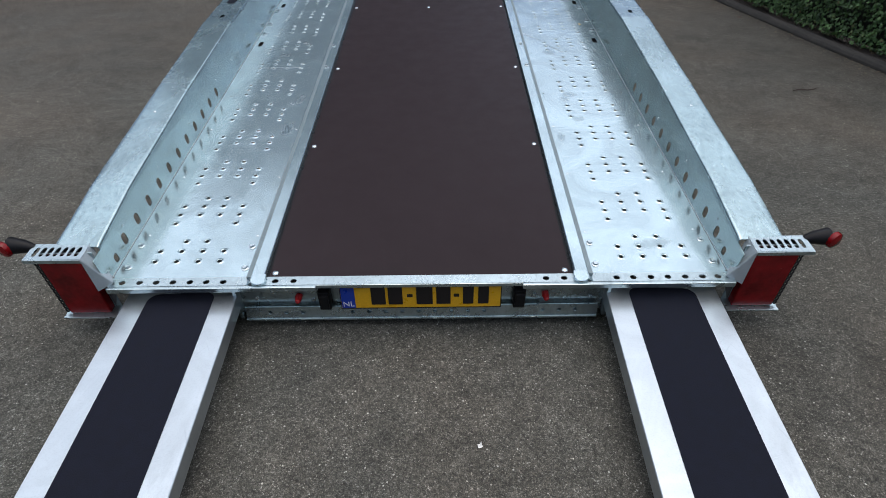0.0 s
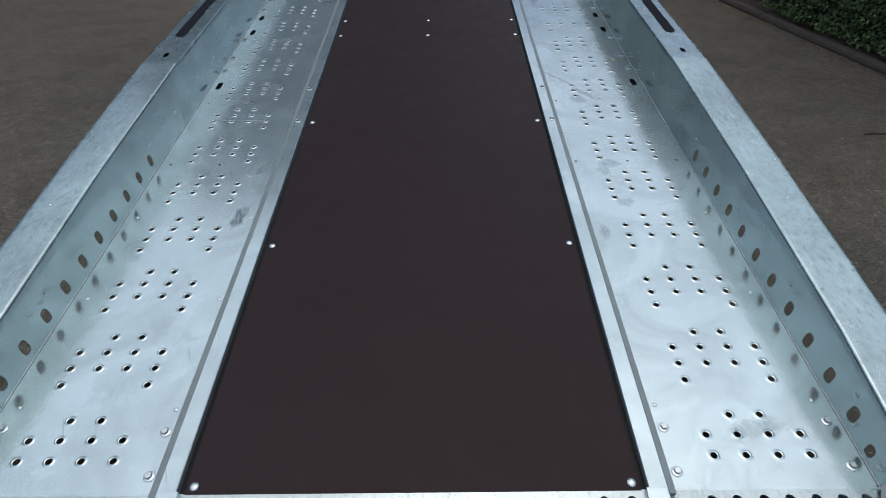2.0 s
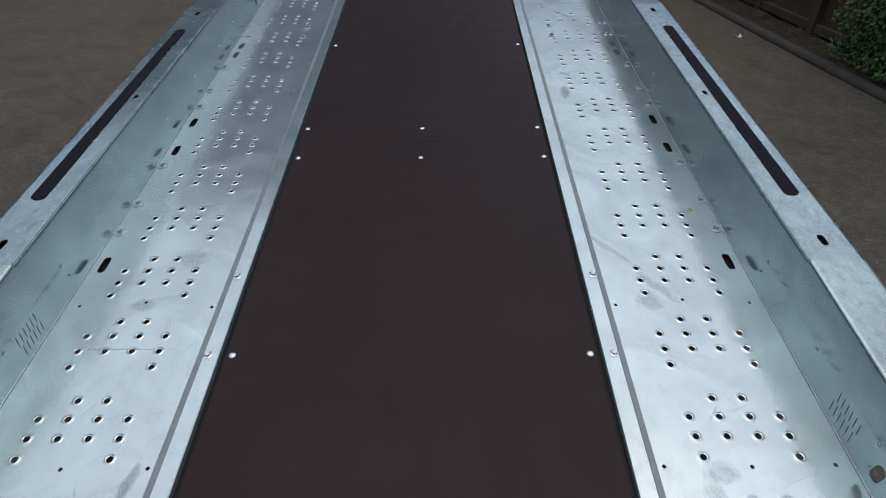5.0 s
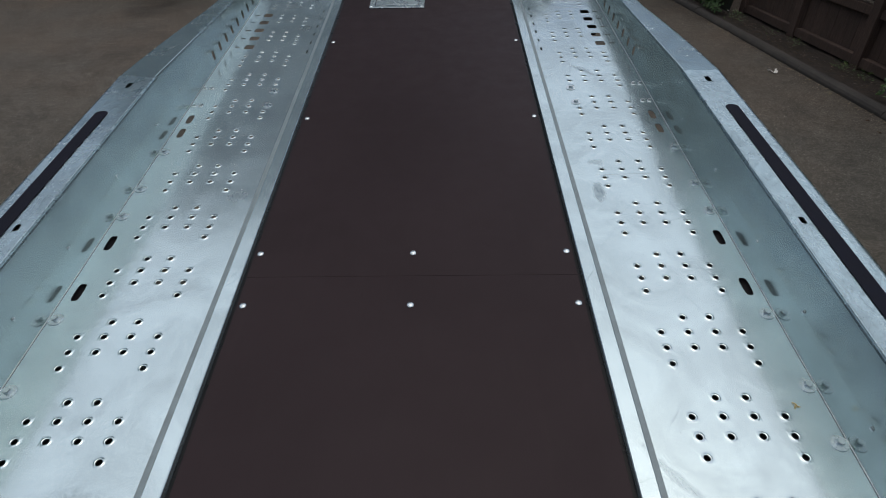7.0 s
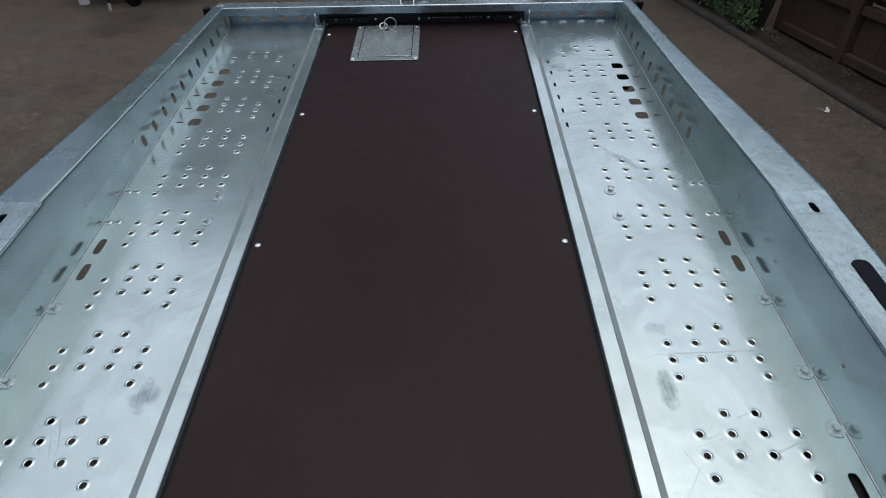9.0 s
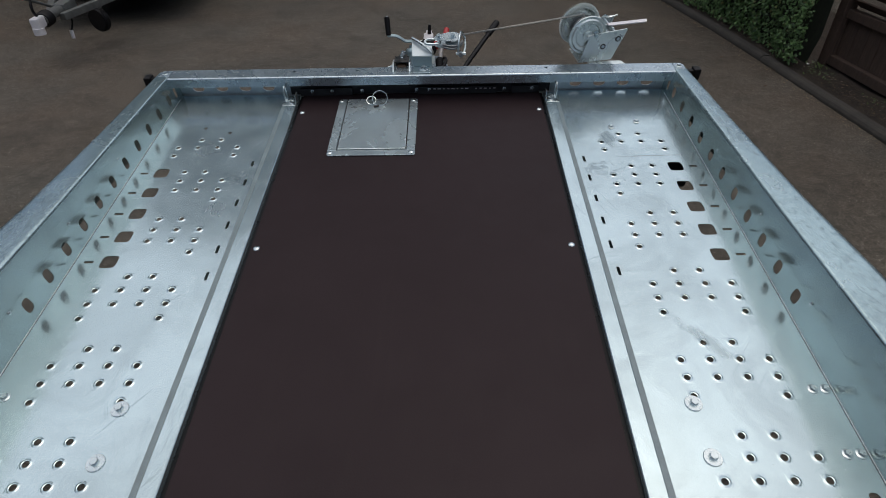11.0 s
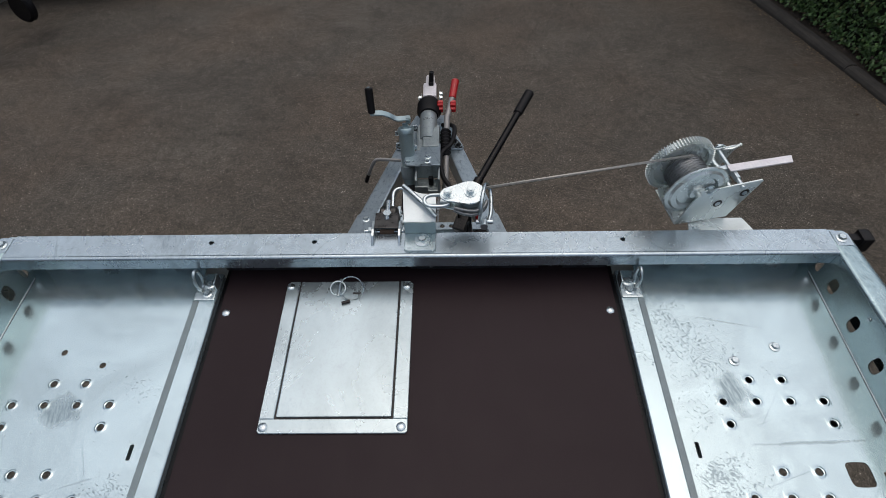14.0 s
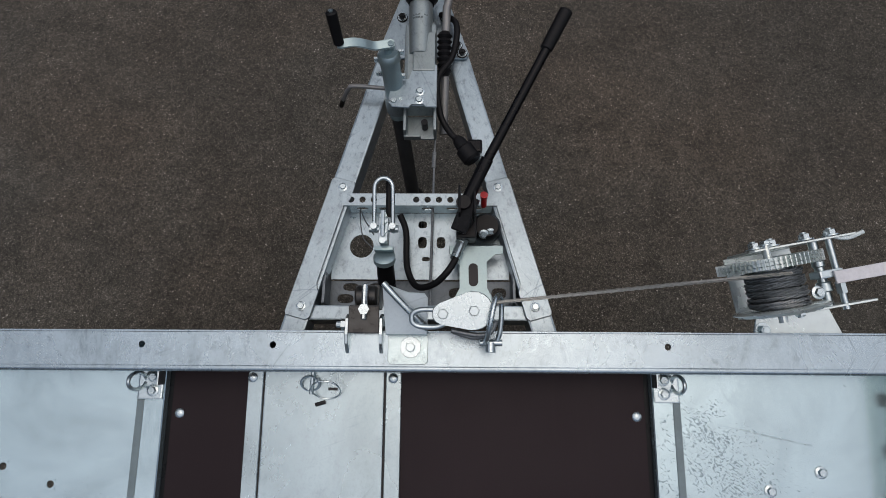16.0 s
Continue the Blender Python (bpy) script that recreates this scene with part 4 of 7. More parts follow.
# side rails: leaning web with oval holes, broad top, outer skirt
def side_rail(side):
    rail = new("side_rail")
    rail.parent = trailer
    rail["label"] = "galvanised steel side rail with oval holes"
    off = -0.015 if side < 0 else 0.0
    rail.matrix_basis = Matrix.Translation((off, 0, 0))
    def at(u, v, w):
        high = float(np.interp(u, (0.05, 0.35, 0.7, 1.1, 1.5, 1.7), (0.096, 0.128, 0.138, 0.104, 0.090, 0.082)))
        z = v if v < 0.066 else 0.066 + (v - 0.066) * (high - 0.066) / 0.022
        return side * (web_x(z) - w), u, z

    holes = [slot_hole(0.102, 0.028, 0.0125, 0.016, 0.75)]
    holes += [slot_hole(0.184 + 0.1073 * i, 0.042 + 0.0004 * i, 0.0150, 0.0215, 0.7) for i in range(11)]
    holes += [slot_hole(5.242, 0.040, 0.0105, 0.0215, 0.7)]
    holes += [slot_hole(5.172 - 0.107 * i, 0.043 + 0.0003 * i, 0.0150, 0.0215, 0.7) for i in range(11)]
    for y in (1.86, 3.66):
        holes.append(round_hole(y, 0.05, 0.004, 0, 8))
    # drilled foot of the web; the pale reflection band is in its colour
    bm = bmesh.new()
    plate(bm, (0.010, 5.292, -0.012, 0.088), holes, at, 0.003)
    part("rail_web", bm, BAND, rail, "drilled strip along the rail's foot, a reflection painted as its paler colour")
    bm = bmesh.new()
    ys = sorted({0.066, 0.08, 0.2, 0.35, 0.7, 1.0, 1.4, 1.737, 1.7425, 1.7435, 1.749, 2.2, 2.65, 3.1, 3.541, 3.5465, 3.5475, 3.553, 3.7, 3.9, 4.1, 4.4, 4.8, 5.292})
    a, b = [], []
    for y in ys:
        zt = rail_top(y) - (0.0045 if 1.743 < y < 3.547 else 0.0)
        xw = web_x(zt)
        xo = rail_out(y)
        # inner web top, rounded inner edge, broad flat top, rounded outer edge, skirt
        low = 0.06 if 1.743 < y < 3.547 else 0.0
        pts = [(web_x(0.07) + 0.0003, 0.07), (web_x(0.086) + 0.0003, 0.086), (web_x(zt - 0.016) + 0.0004, zt - 0.016), (xw, zt - 0.009)] + [(xw + 0.008 * (1 - math.cos(q)), zt - 0.008 + 0.008 * math.sin(q)) for q in (0.4, 0.8, 1.2, 1.57)] + [(xw + 0.012, zt - low), (xo - 0.018, zt - 0.0012 - low), (xo - 0.008, zt - 0.002), (xo - 0.002, zt - 0.004), (xo, zt - 0.010), (xo + 0.004, 0.02), (xo + 0.004, float(np.interp(y, (2.0, 3.9), (-0.03, -0.042))))]
        a.append([bm.verts.new((side * x, y, z)) for x, z in pts])
        b.append([bm.verts.new((side * (x + 0.003), y, z - 0.003)) for x, z in pts[:9]] + [bm.verts.new((side * (x - 0.003), y, z - 0.003)) for x, z in pts[9:]])
    for L, flip in ((a, False), (b, True)):
        for r, s in zip(L, L[1:]):
            for k in range(14):
                f = (r[k], r[k + 1], s[k + 1], s[k])
                bm.faces.new(f[::-1] if flip else f).material_index = 1 if k < 3 else 0
    for r, s in ((a[0], b[0]), (a[-1], b[-1])):
        for k in range(14):
            bm.faces.new((r[k], r[k + 1], s[k + 1], s[k]))
    if side < 0:
        bmesh.ops.reverse_faces(bm, faces=bm.faces)
    bmesh.ops.remove_doubles(bm, verts=bm.verts, dist=0.00005)
    part("rail_top", bm, TOPS, rail, smooth=True).data.materials.append(RAIL)
    bm = bmesh.new()
    box(bm, *sorted((side * 0.9974, side * 0.9981)), 0.03, 5.25, -0.004, 0.0006)
    part("edge_seam", bm, INK, rail, "dark gap at the foot of the rail")
    bm = bmesh.new()
    tube(bm, [(side * 0.9998, 0.03, 0.0006), (side * 0.9998, 5.25, 0.0006)], 0.0014, 8)
    part("weld_line", bm, PALE, rail, "bright line along the foot of the rail", smooth=True)
    # the step plate over the wheels lies on the rail
    bm = bmesh.new()
    zt = 0.2095
    plate(bm, (web_x(zt) + 0.001, 1.157, 1.743, 3.547), [slot_hole(1.0925, 1.820, 0.010, 0.021, 0.6), slot_hole(1.0935, 3.4725, 0.010, 0.021, 0.6), slot_hole(1.059, 2.641, 0.008, 0.015, 0.6)],
          lambda u, v, w: (side * u, v, zt - 0.0002 + w - 0.02 * max(0, u - 1.10)), 0.0025)
    bmesh.ops.recalc_face_normals(bm, faces=bm.faces)
    tube(bm, [(side * (web_x(zt) + 0.001), 1.7475, zt - 0.0005), (side * (web_x(zt) + 0.001), 3.5315, zt - 0.0005)], 0.0032, 10)
    edge = [(1.157, -0.0013), (1.163, -0.0020), (1.168, -0.0042), (1.171, -0.0080), (1.1725, -0.014), (1.1735, -0.05)]
    rows = [[bm.verts.new((side * x, y, zt + z)) for x, z in edge] for y in (1.743, 3.547)]
    for k in range(5):
        f = (rows[0][k], rows[0][k + 1], rows[1][k + 1], rows[1][k])
        bm.faces.new(f if side > 0 else f[::-1])
    part("step_plate", bm, STEP, rail, "blue-grey mottled step plate", smooth=True)
    bm = bmesh.new()
    r = 0.022
    poly = []
    for cy, a0 in ((3.258, 0), (2.03, math.pi)):
        poly += [(r * math.cos(a0 + math.pi * k / 8), cy + r * 0.7 * math.sin(a0 + math.pi * k / 8)) for k in range(9)]
    prism(bm, poly, 0.0, 0.0018, bevel=0.0004)
    part("grip_strip", bm, GRIT, rail, "black anti-slip strip", m=pose(side * 1.1035, 0, zt + 0.0002))
    for y in (0.832,):
        share("rivet", RIVET, rail, pose(side * 1.099, y, rail_top(y) - 0.001))
    for i, y in enumerate((0.21, 0.55, 0.9, 1.3, 1.56, 1.86, 2.1, 2.42, 2.7, 3.05, 3.4, 3.68, 4.05, 4.38, 4.72, 5.05)):
        z = 0.088 if i % 2 else 0.078
        share("rivet", RIVET, rail, pose(side * (web_x(z) - 0.0005), y, z, 0, -90 * side, 0))
    return rail


for side in (-1, 1):
    side_rail(side)
    bm = bmesh.new()
    box(bm, *sorted((side * 0.80, side * 1.14)), 1.80, 3.0, -0.018, -0.013, 0.002)
    part("mudguard_liner", bm, RUBBER, trailer, "black plastic wheel arch liner")
# beams added beneath the small front slots so these look dark
for side in (-1, 1):
    bm = bmesh.new()
    box(bm, *sorted((side * 0.545, side * 0.625)), 4.15, 4.86, -0.11, -0.02, 0.004)
    part("chassis_beam", bm, FRAME, trailer, "galvanised chassis beam added behind the deck's small slots")
bm = bmesh.new()
box(bm, 0.74, 1.02, 4.86, 5.25, -0.19, -0.05, 0.012)
part("storage_box", bm, RUBBER, trailer, "black plastic box under the deck")


# front crossbeam and its drilled apron
def front_beam():
    bm = bmesh.new()
    plate(bm, (-1.0, 1.0, 5.2085, 5.268), [round_hole(x, 5.247, 0.006, 0, 16) for x in (-0.498, -0.249, 0.49)], lambda u, v, w: (u, v, 0.1 + w), 0.004)
    box(bm, -0.985, 0.985, 5.202, 5.2055, 0.064, 0.0935, 0.001)
    box(bm, -0.985, 0.985, 5.2685, 5.272, 0.028, 0.0985, 0.001)
    bm2 = bmesh.new()
    tube(bm2, [(-0.985, 5.2085, 0.0945), (0.985, 5.2085, 0.0945)], 0.0068, 14)
    fit = Matrix.Translation((-0.005, 5.267 - 1.14 * 5.2383, 0)) @ Matrix.Diagonal((1.036, 1.14, 1.06, 1))
    beam = part("front_crossbeam", bm, BEAM, trailer, "galvanised steel box crossbeam", m=fit)
    part("rolled_edge", bm2, BEAM, beam, smooth=True)
    # apron painted paler than the beam for light bounced off the deck
    bm = bmesh.new()
    hs = [slot_hole(s * x, 0.028, 0.024, 0.0165, 0.9) for s in (-1, 1) for x in (0.62, 0.715, 0.81, 0.905)]
    plate(bm, (-0.985, 0.985, -0.06, 0.096), hs, lambda u, v, w: (u, 5.262 - w, v), 0.004)
    bmesh.ops.recalc_face_normals(bm, faces=bm.faces)
    part("front_apron", bm, PALE, beam, "slotted sheet under the beam, bounced light put into its pale colour")
    bm = bmesh.new()
    box(bm, -0.53, 0.515, 5.2535, 5.2575, -0.001, 0.09, 0.001)
    part("rubber_stop", bm, DARKSTEEL, beam, "dark grey stop strip")
    for x0, x1 in ((-0.49, -0.28), (-0.02, 0.30), (0.36, 0.47)):
        bm = bmesh.new()
        box(bm, x0, x1, 5.240, 5.252, 0.0, 0.03, 0.002)
        part("board_clamp", bm, DARKSTEEL, beam, "dark clamping angle under the beam")
    for x in (-0.44, -0.36, -0.24, -0.02, 0.03, 0.33, 0.44):
        share("bolt", BOLT_SMALL, beam, pose(x, 5.238, 0.02, 90, 0, 0))
    for side in (-1, 1):
        bm = bmesh.new()
        prism(bm, [(-0.03, -0.03), (0.032, -0.03), (0.032, 0.02), (0.016, 0.034), (-0.03, 0.034)] if side > 0 else [(-0.032, -0.03), (0.03, -0.03), (0.03, 0.034), (-0.016, 0.034), (-0.032, 0.02)], 0, 0.004, bevel=0.001)
        part("corner_plate", bm, BEAM, beam, m=pose(side * 1.006, 5.242, 0.1005) @ Matrix.Diagonal((0.62, 0.65, 0.4, 1)))
        share("bolt", BOLT, beam, pose(side * 1.004, 5.242, 0.102, 0, 0, 12))
    return beam


front_beam()


# tie-down eyes at the front corners of the board
def tie_eye(side):
    eye = new("tie_down_eye")
    eye.parent = trailer
    eye.matrix_basis = pose(side * 0.535 - 0.0075, 5.196, 0.0115)
    bm = bmesh.new()
    box(bm, -0.026, 0.026, -0.03, 0.034, 0.0, 0.004, 0.003)
    box(bm, -side * 0.026 - 0.002, -side * 0.026 + 0.002, 0.0, 0.034, 0.0, 0.03, 0.001)
    part("base_plate", bm, ZINC, eye)
    share("bolt", BOLT, eye, pose(side * -0.006, -0.012, 0.004))
    share("bolt", BOLT, eye, pose(side * -0.006, 0.016, 0.004))
    bm = bmesh.new()
    c = Vector((side * 0.012, 0.008, 0.034))
    pts = [c + Vector((0, 0.017 * math.cos(a), 0.034 * math.sin(a))) for a in (2 * math.pi * k / 20 for k in range(20))]
    tube(bm, pts, 0.004, 8, closed=True)
    part("ring", bm, ZINC, eye, smooth=True)


for side in (-1, 1):
    tie_eye(side)

# pencilled tally marks on the webs, a rust bloom at one washer, unreadable print on the clamp
for side, y0 in ((1, 1.345), (-1, 1.60)):
    mark = new("tally_mark")
    mark.parent = trailer
    mark["label"] = "grey pencilled tally strokes"
    off = -0.015 if side < 0 else 0.0
    for k in range(6):
        bm = bmesh.new()
        y, lean = y0 + 0.0165 * k, 0.008
        for z0 in (0.018, 0.05):
            z1 = z0 + 0.026
            q = [(y, z0), (y + 0.0022, z0), (y + 0.0022 + lean, z1), (y + lean, z1)]
            bm.faces.new([bm.verts.new((side * (web_x(z) - 0.0006) + off, yy, z)) for yy, z in q])
        part("stroke", bm, MARK, mark)
for k in range(14):
    bm = bmesh.new()
    w = 0.005 + 0.006 * ((k * 7) % 3) / 2
    box(bm, -w * 0.6, w * 0.6, -0.0004, 0.0, -0.0022, 0.0022)
    part("print_bar", bm, GREYBAR, trailer, m=pose(0.03 + 0.019 * k + (0.02 if k > 8 else 0), 5.262, 0.0275))


bm = bmesh.new()
tube(bm, smooth_path([(-0.006, 0.006, 0.002), (0.0, 0.001, 0.003), (0.002, -0.004, 0.002), (0.008, -0.006, 0.002)], 4), 0.0012, 6)
tube(bm, smooth_path([(0.0, 0.001, 0.003), (-0.004, -0.006, 0.002), (-0.003, -0.010, 0.002)], 4), 0.0010, 6)
tagged(part("straw", bm, plain("dry_straw", (0.42, 0.29, 0.07), 0.8), m=BED @ Matrix.Translation((0.925, 2.206, 0.0))), "bit of dry yellow straw on the wheel track", "straw")


# inspection hatch let into the board
hatch = new("hatch")
hatch.parent = trailer
hatch["label"] = "galvanised hatch with riveted frame and lynch pin"
PIN = Matrix.Translation((-0.004, 0.028, 0))
X0, X1, Y0, Y1 = -0.3425, -0.0195, 4.830, 5.228
bm = bmesh.new()
for poly in ([(X0 + 0.005, Y0), (X1 - 0.005, Y0), (X1, Y0 + 0.005), (X1, Y0 + 0.032), (X0, Y0 + 0.032), (X0, Y0 + 0.005)],
             [(X0, Y0 + 0.0325), (X0 + 0.032, Y0 + 0.0325), (X0 + 0.032, Y1), (X0 + 0.008, Y1), (X0, Y1 - 0.008)],
             [(X1 - 0.032, Y0 + 0.0325), (X1, Y0 + 0.0325), (X1, Y1 - 0.008), (X1 - 0.008, Y1), (X1 - 0.032, Y1)]):
    prism(bm, poly, -0.001, 0.0045, bevel=0.0012)
part("hatch_frame", bm, LID, hatch)
bm = bmesh.new()
box(bm, X0 + 0.0362, X1 - 0.0362, Y0 + 0.0362, Y1 - 0.002, -0.001, 0.0065, 0.0025)
part("hatch_lid", bm, LID, hatch)
bm = bmesh.new()
box(bm, X0 + 0.030, X1 - 0.030, Y0 + 0.030, Y1 - 0.0, -0.0014, 0.0002)
part("hatch_gap", bm, INK, hatch)
for x, y in ((-0.3305, 4.8435), (-0.0335, 4.8435), (-0.3325, 5.2115), (-0.0365, 5.2115)):
    share("screw", SCREW, hatch, pose(x, y, 0.0044))
bm = bmesh.new()
tube(bm, ring_pts((-0.168, 5.160, 0.030), 0.030, 28, (1, 0, 0), (0, 0.62, 0.78)), 0.0016, 6, closed=True)
part("pin_ring", bm, ZINC, hatch, "thin wire ring", m=PIN, smooth=True)
bm = bmesh.new()
tube(bm, ring_pts((-0.205, 5.172, 0.014), 0.019, 20, (1, 0, 0), (0, 0.8, 0.5)), 0.0022, 6, closed=True)
rod(bm, (-0.203, 5.15, 0.008), (-0.2, 5.2, 0.012), 0.0045)
part("lynch_pin", bm, ZINC, hatch, m=PIN, smooth=True)
bm = bmesh.new()
rod(bm, (-0.192, 5.129, 0.010), (-0.172, 5.135, 0.011), 0.004, 8)
part("cord_end", bm, INK, hatch, m=PIN)
bm = bmesh.new()
box(bm, -0.168, -0.148, 5.158, 5.164, 0.006, 0.0068)
part("pin_slot", bm, INK, hatch, m=PIN)


# tail lamps, each in a folded steel housing at the rail's rear end
def tail_lamp(side):
    lamp = new("tail_lamp")
    lamp.parent = trailer
    lamp["label"] = "red tail lamp in a slotted galvanised housing"
    lamp.matrix_basis = Matrix.Translation((-0.0105 if side < 0 else -0.0035, 0.010, 0.002))
    x0, x1 = 1.048, 1.228
    bm = bmesh.new()
    hs = [slot_hole(1.070 + 0.0222 * i, 0.036, 0.0072, 0.021, 0.6) for i in range(7)]
    plate(bm, (x0, x1, 0.0, 0.074), hs, lambda u, v, w: (side * u, v - 0.004, 0.110 + w), 0.003)
    bmesh.ops.recalc_face_normals(bm, faces=bm.faces)
    box(bm, *sorted((side * x0, side * x1)), -0.0085, -0.0045, 0.096, 0.110, 0.0012)
    part("slotted_top", bm, FRAME, lamp)
    # added black block that keeps the slots dark
    bm = bmesh.new()
    box(bm, *sorted((side * 1.056, side * 1.205)), 0.0295, 0.071, 0.07, 0.1005, 0.002)
    part("lamp_back", bm, BLACK, lamp, "black block added under the slots to darken them")
    bm = bmesh.new()
    # inner cheek: a sheet from the housing that leans down to the deck's corner
    def sheet(pts, t=0.003):
        n = (Vector(pts[1]) - Vector(pts[0])).cross(Vector(pts[2]) - Vector(pts[0])).normalized() * t
        lo = [bm.verts.new((side * x, y, z)) for x, y, z in pts]
        hi = [bm.verts.new((side * (x + n.x), y + n.y, z + n.z)) for x, y, z in pts]
        k = len(pts)
        bm.faces.new(lo)
        bm.faces.new(hi[::-1])
        for i in range(k):
            bm.faces.new((lo[i], lo[(i + 1) % k], hi[(i + 1) % k], hi[i]))
    A, B = (1.048, -0.006, 0.110), (1.049, 0.066, 0.1125)
    V, W0, P = (1.002, 0.022, 0.008), (0.987, -0.005, 0.004), (1.0468, -0.006, -0.030)
    for tri in ((A, B, V), (A, V, W0), (A, W0, P)):
        sheet(tri, 0.002)
    bmesh.ops.recalc_face_normals(bm, faces=bm.faces)
    part("cheek_plate", bm, PALE, lamp)
    # the cheek's lower part: its shade below deck level is painted dark
    bm = bmesh.new()
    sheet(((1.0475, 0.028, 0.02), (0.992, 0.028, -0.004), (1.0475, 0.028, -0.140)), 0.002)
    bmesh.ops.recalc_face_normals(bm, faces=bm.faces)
    part("lower_gusset", bm, DULL, lamp, "recessed gusset beside the lamp, shade painted in its dull colour")
    bm = bmesh.new()
    box(bm, *sorted((side * 1.03, side * 1.205)), 0.03, 0.034, -0.14, 0.105, 0.001)
    box(bm, *sorted((side * 1.03, side * 1.205)), -0.022, 0.034, -0.1475, -0.1415, 0.001)
    part("back_plate", bm, FRAME, lamp)
    bm = bmesh.new()
    box(bm, *sorted((side * 1.0495, side * 1.188)), -0.004, 0.029, -0.140, 0.0945, 0.006)
    part("lens", bm, LENS, lamp, "dark red lens")
    bm = bmesh.new()
    for k in range(13):
        z = 0.088 - 0.0178 * k
        tube(bm, ring_pts((side * 1.1945, -0.001, z), 0.0072, 10, (0.75, 0, 0.0), (0, 0, 1.1)), 0.0026, 6, closed=True)
    part("rubber_seal", bm, RUBBER, lamp)
    bm = bmesh.new()
    tube(bm, smooth_path([(side * 1.225, 0.06, 0.10), (side * 1.255, 0.062, 0.107), (side * 1.30, 0.062, 0.112)], 5), lambda t: 0.013 + 0.016 * t, 12)
    arm = part("marker_arm", bm, RUBBER, lamp, "black rubber marker arm", smooth=True)
    bm = bmesh.new()
    lathe(bm, [(0.026, 0), (0.029, 0.006), (0.027, 0.016), (0.015, 0.022)], 16, Matrix.Translation((side * 1.306, 0.052, 0.112)) @ pose(0, 0, 0, 90, 0, side * 25))
    part("marker_lens", bm, LENS, arm, "red marker lens", smooth=True)


for side in (-1, 1):
    tail_lamp(side)

# black marker lamps outside the front corners
for side in (-1, 1):
    bm = bmesh.new()
    box(bm, -0.05, 0.035, -0.012, 0.012, -0.016, 0.016, 0.005)
    box(bm, 0.02, 0.05, -0.02, 0.02, -0.024, 0.024, 0.006)
    part("front_marker_lamp", bm, RUBBER, trailer, "black front marker lamp", m=pose(side * 1.10 - 0.006, 5.305, 0.058, 0, 0, 0 if side > 0 else 180))


# running gear
def trailer_wheel(x, y):
    w = new("wheel")
    w.parent = trailer
    # axle height so that the tyre stands on the ground
    wy = y
    wz = (0.222 - 0.213 - math.sin(radians(7)) * wy) / math.cos(radians(7))
    w.matrix_basis = pose(x, wy, wz, -7, 0, 0) @ pose(0, 0, 0, 0, 90, 0)
    bm = bmesh.new()
    lathe(bm, [(0.13, -0.09), (0.19, -0.098), (0.213, -0.09), (0.2215, -0.07), (0.2215, 0.07), (0.213, 0.09), (0.19, 0.098), (0.13, 0.09)], 40, caps=False)
    part("tyre", bm, RUBBER, w, smooth=True)
    bm = bmesh.new()
    lathe(bm, [(0.131, -0.088), (0.122, -0.07), (0.118, 0.02), (0.05, 0.05), (0.03, 0.075)], 28)
    part("rim", bm, CAST, w, smooth=True)


for side in (-1, 1):
    for y in (2.08, 2.60):
        trailer_wheel(side * 0.90, y)
for y in (2.08, 2.60):
    wz = (0.222 - 0.213 - math.sin(radians(7)) * y) / math.cos(radians(7))
    bm = bmesh.new()
    box(bm, -0.8, 0.8, y - 0.03, y + 0.03, wz - 0.03, wz + 0.03, 0.006)
    part("axle", bm, FRAME, trailer)
for side in (-1, 1):
    bm = bmesh.new()
    box(bm, side * 0.52 - 0.025, side * 0.52 + 0.025, 0.03, 5.26, -0.10, -0.033, 0.004)
    part("chassis_beam", bm, FRAME, trailer)
for y in (0.55, 1.4, 2.35, 3.3, 4.1):
    bm = bmesh.new()
    box(bm, -0.98, 0.98, y - 0.02, y + 0.02, -0.085, -0.035, 0.003)
    part("cross_bearer", bm, FRAME, trailer)


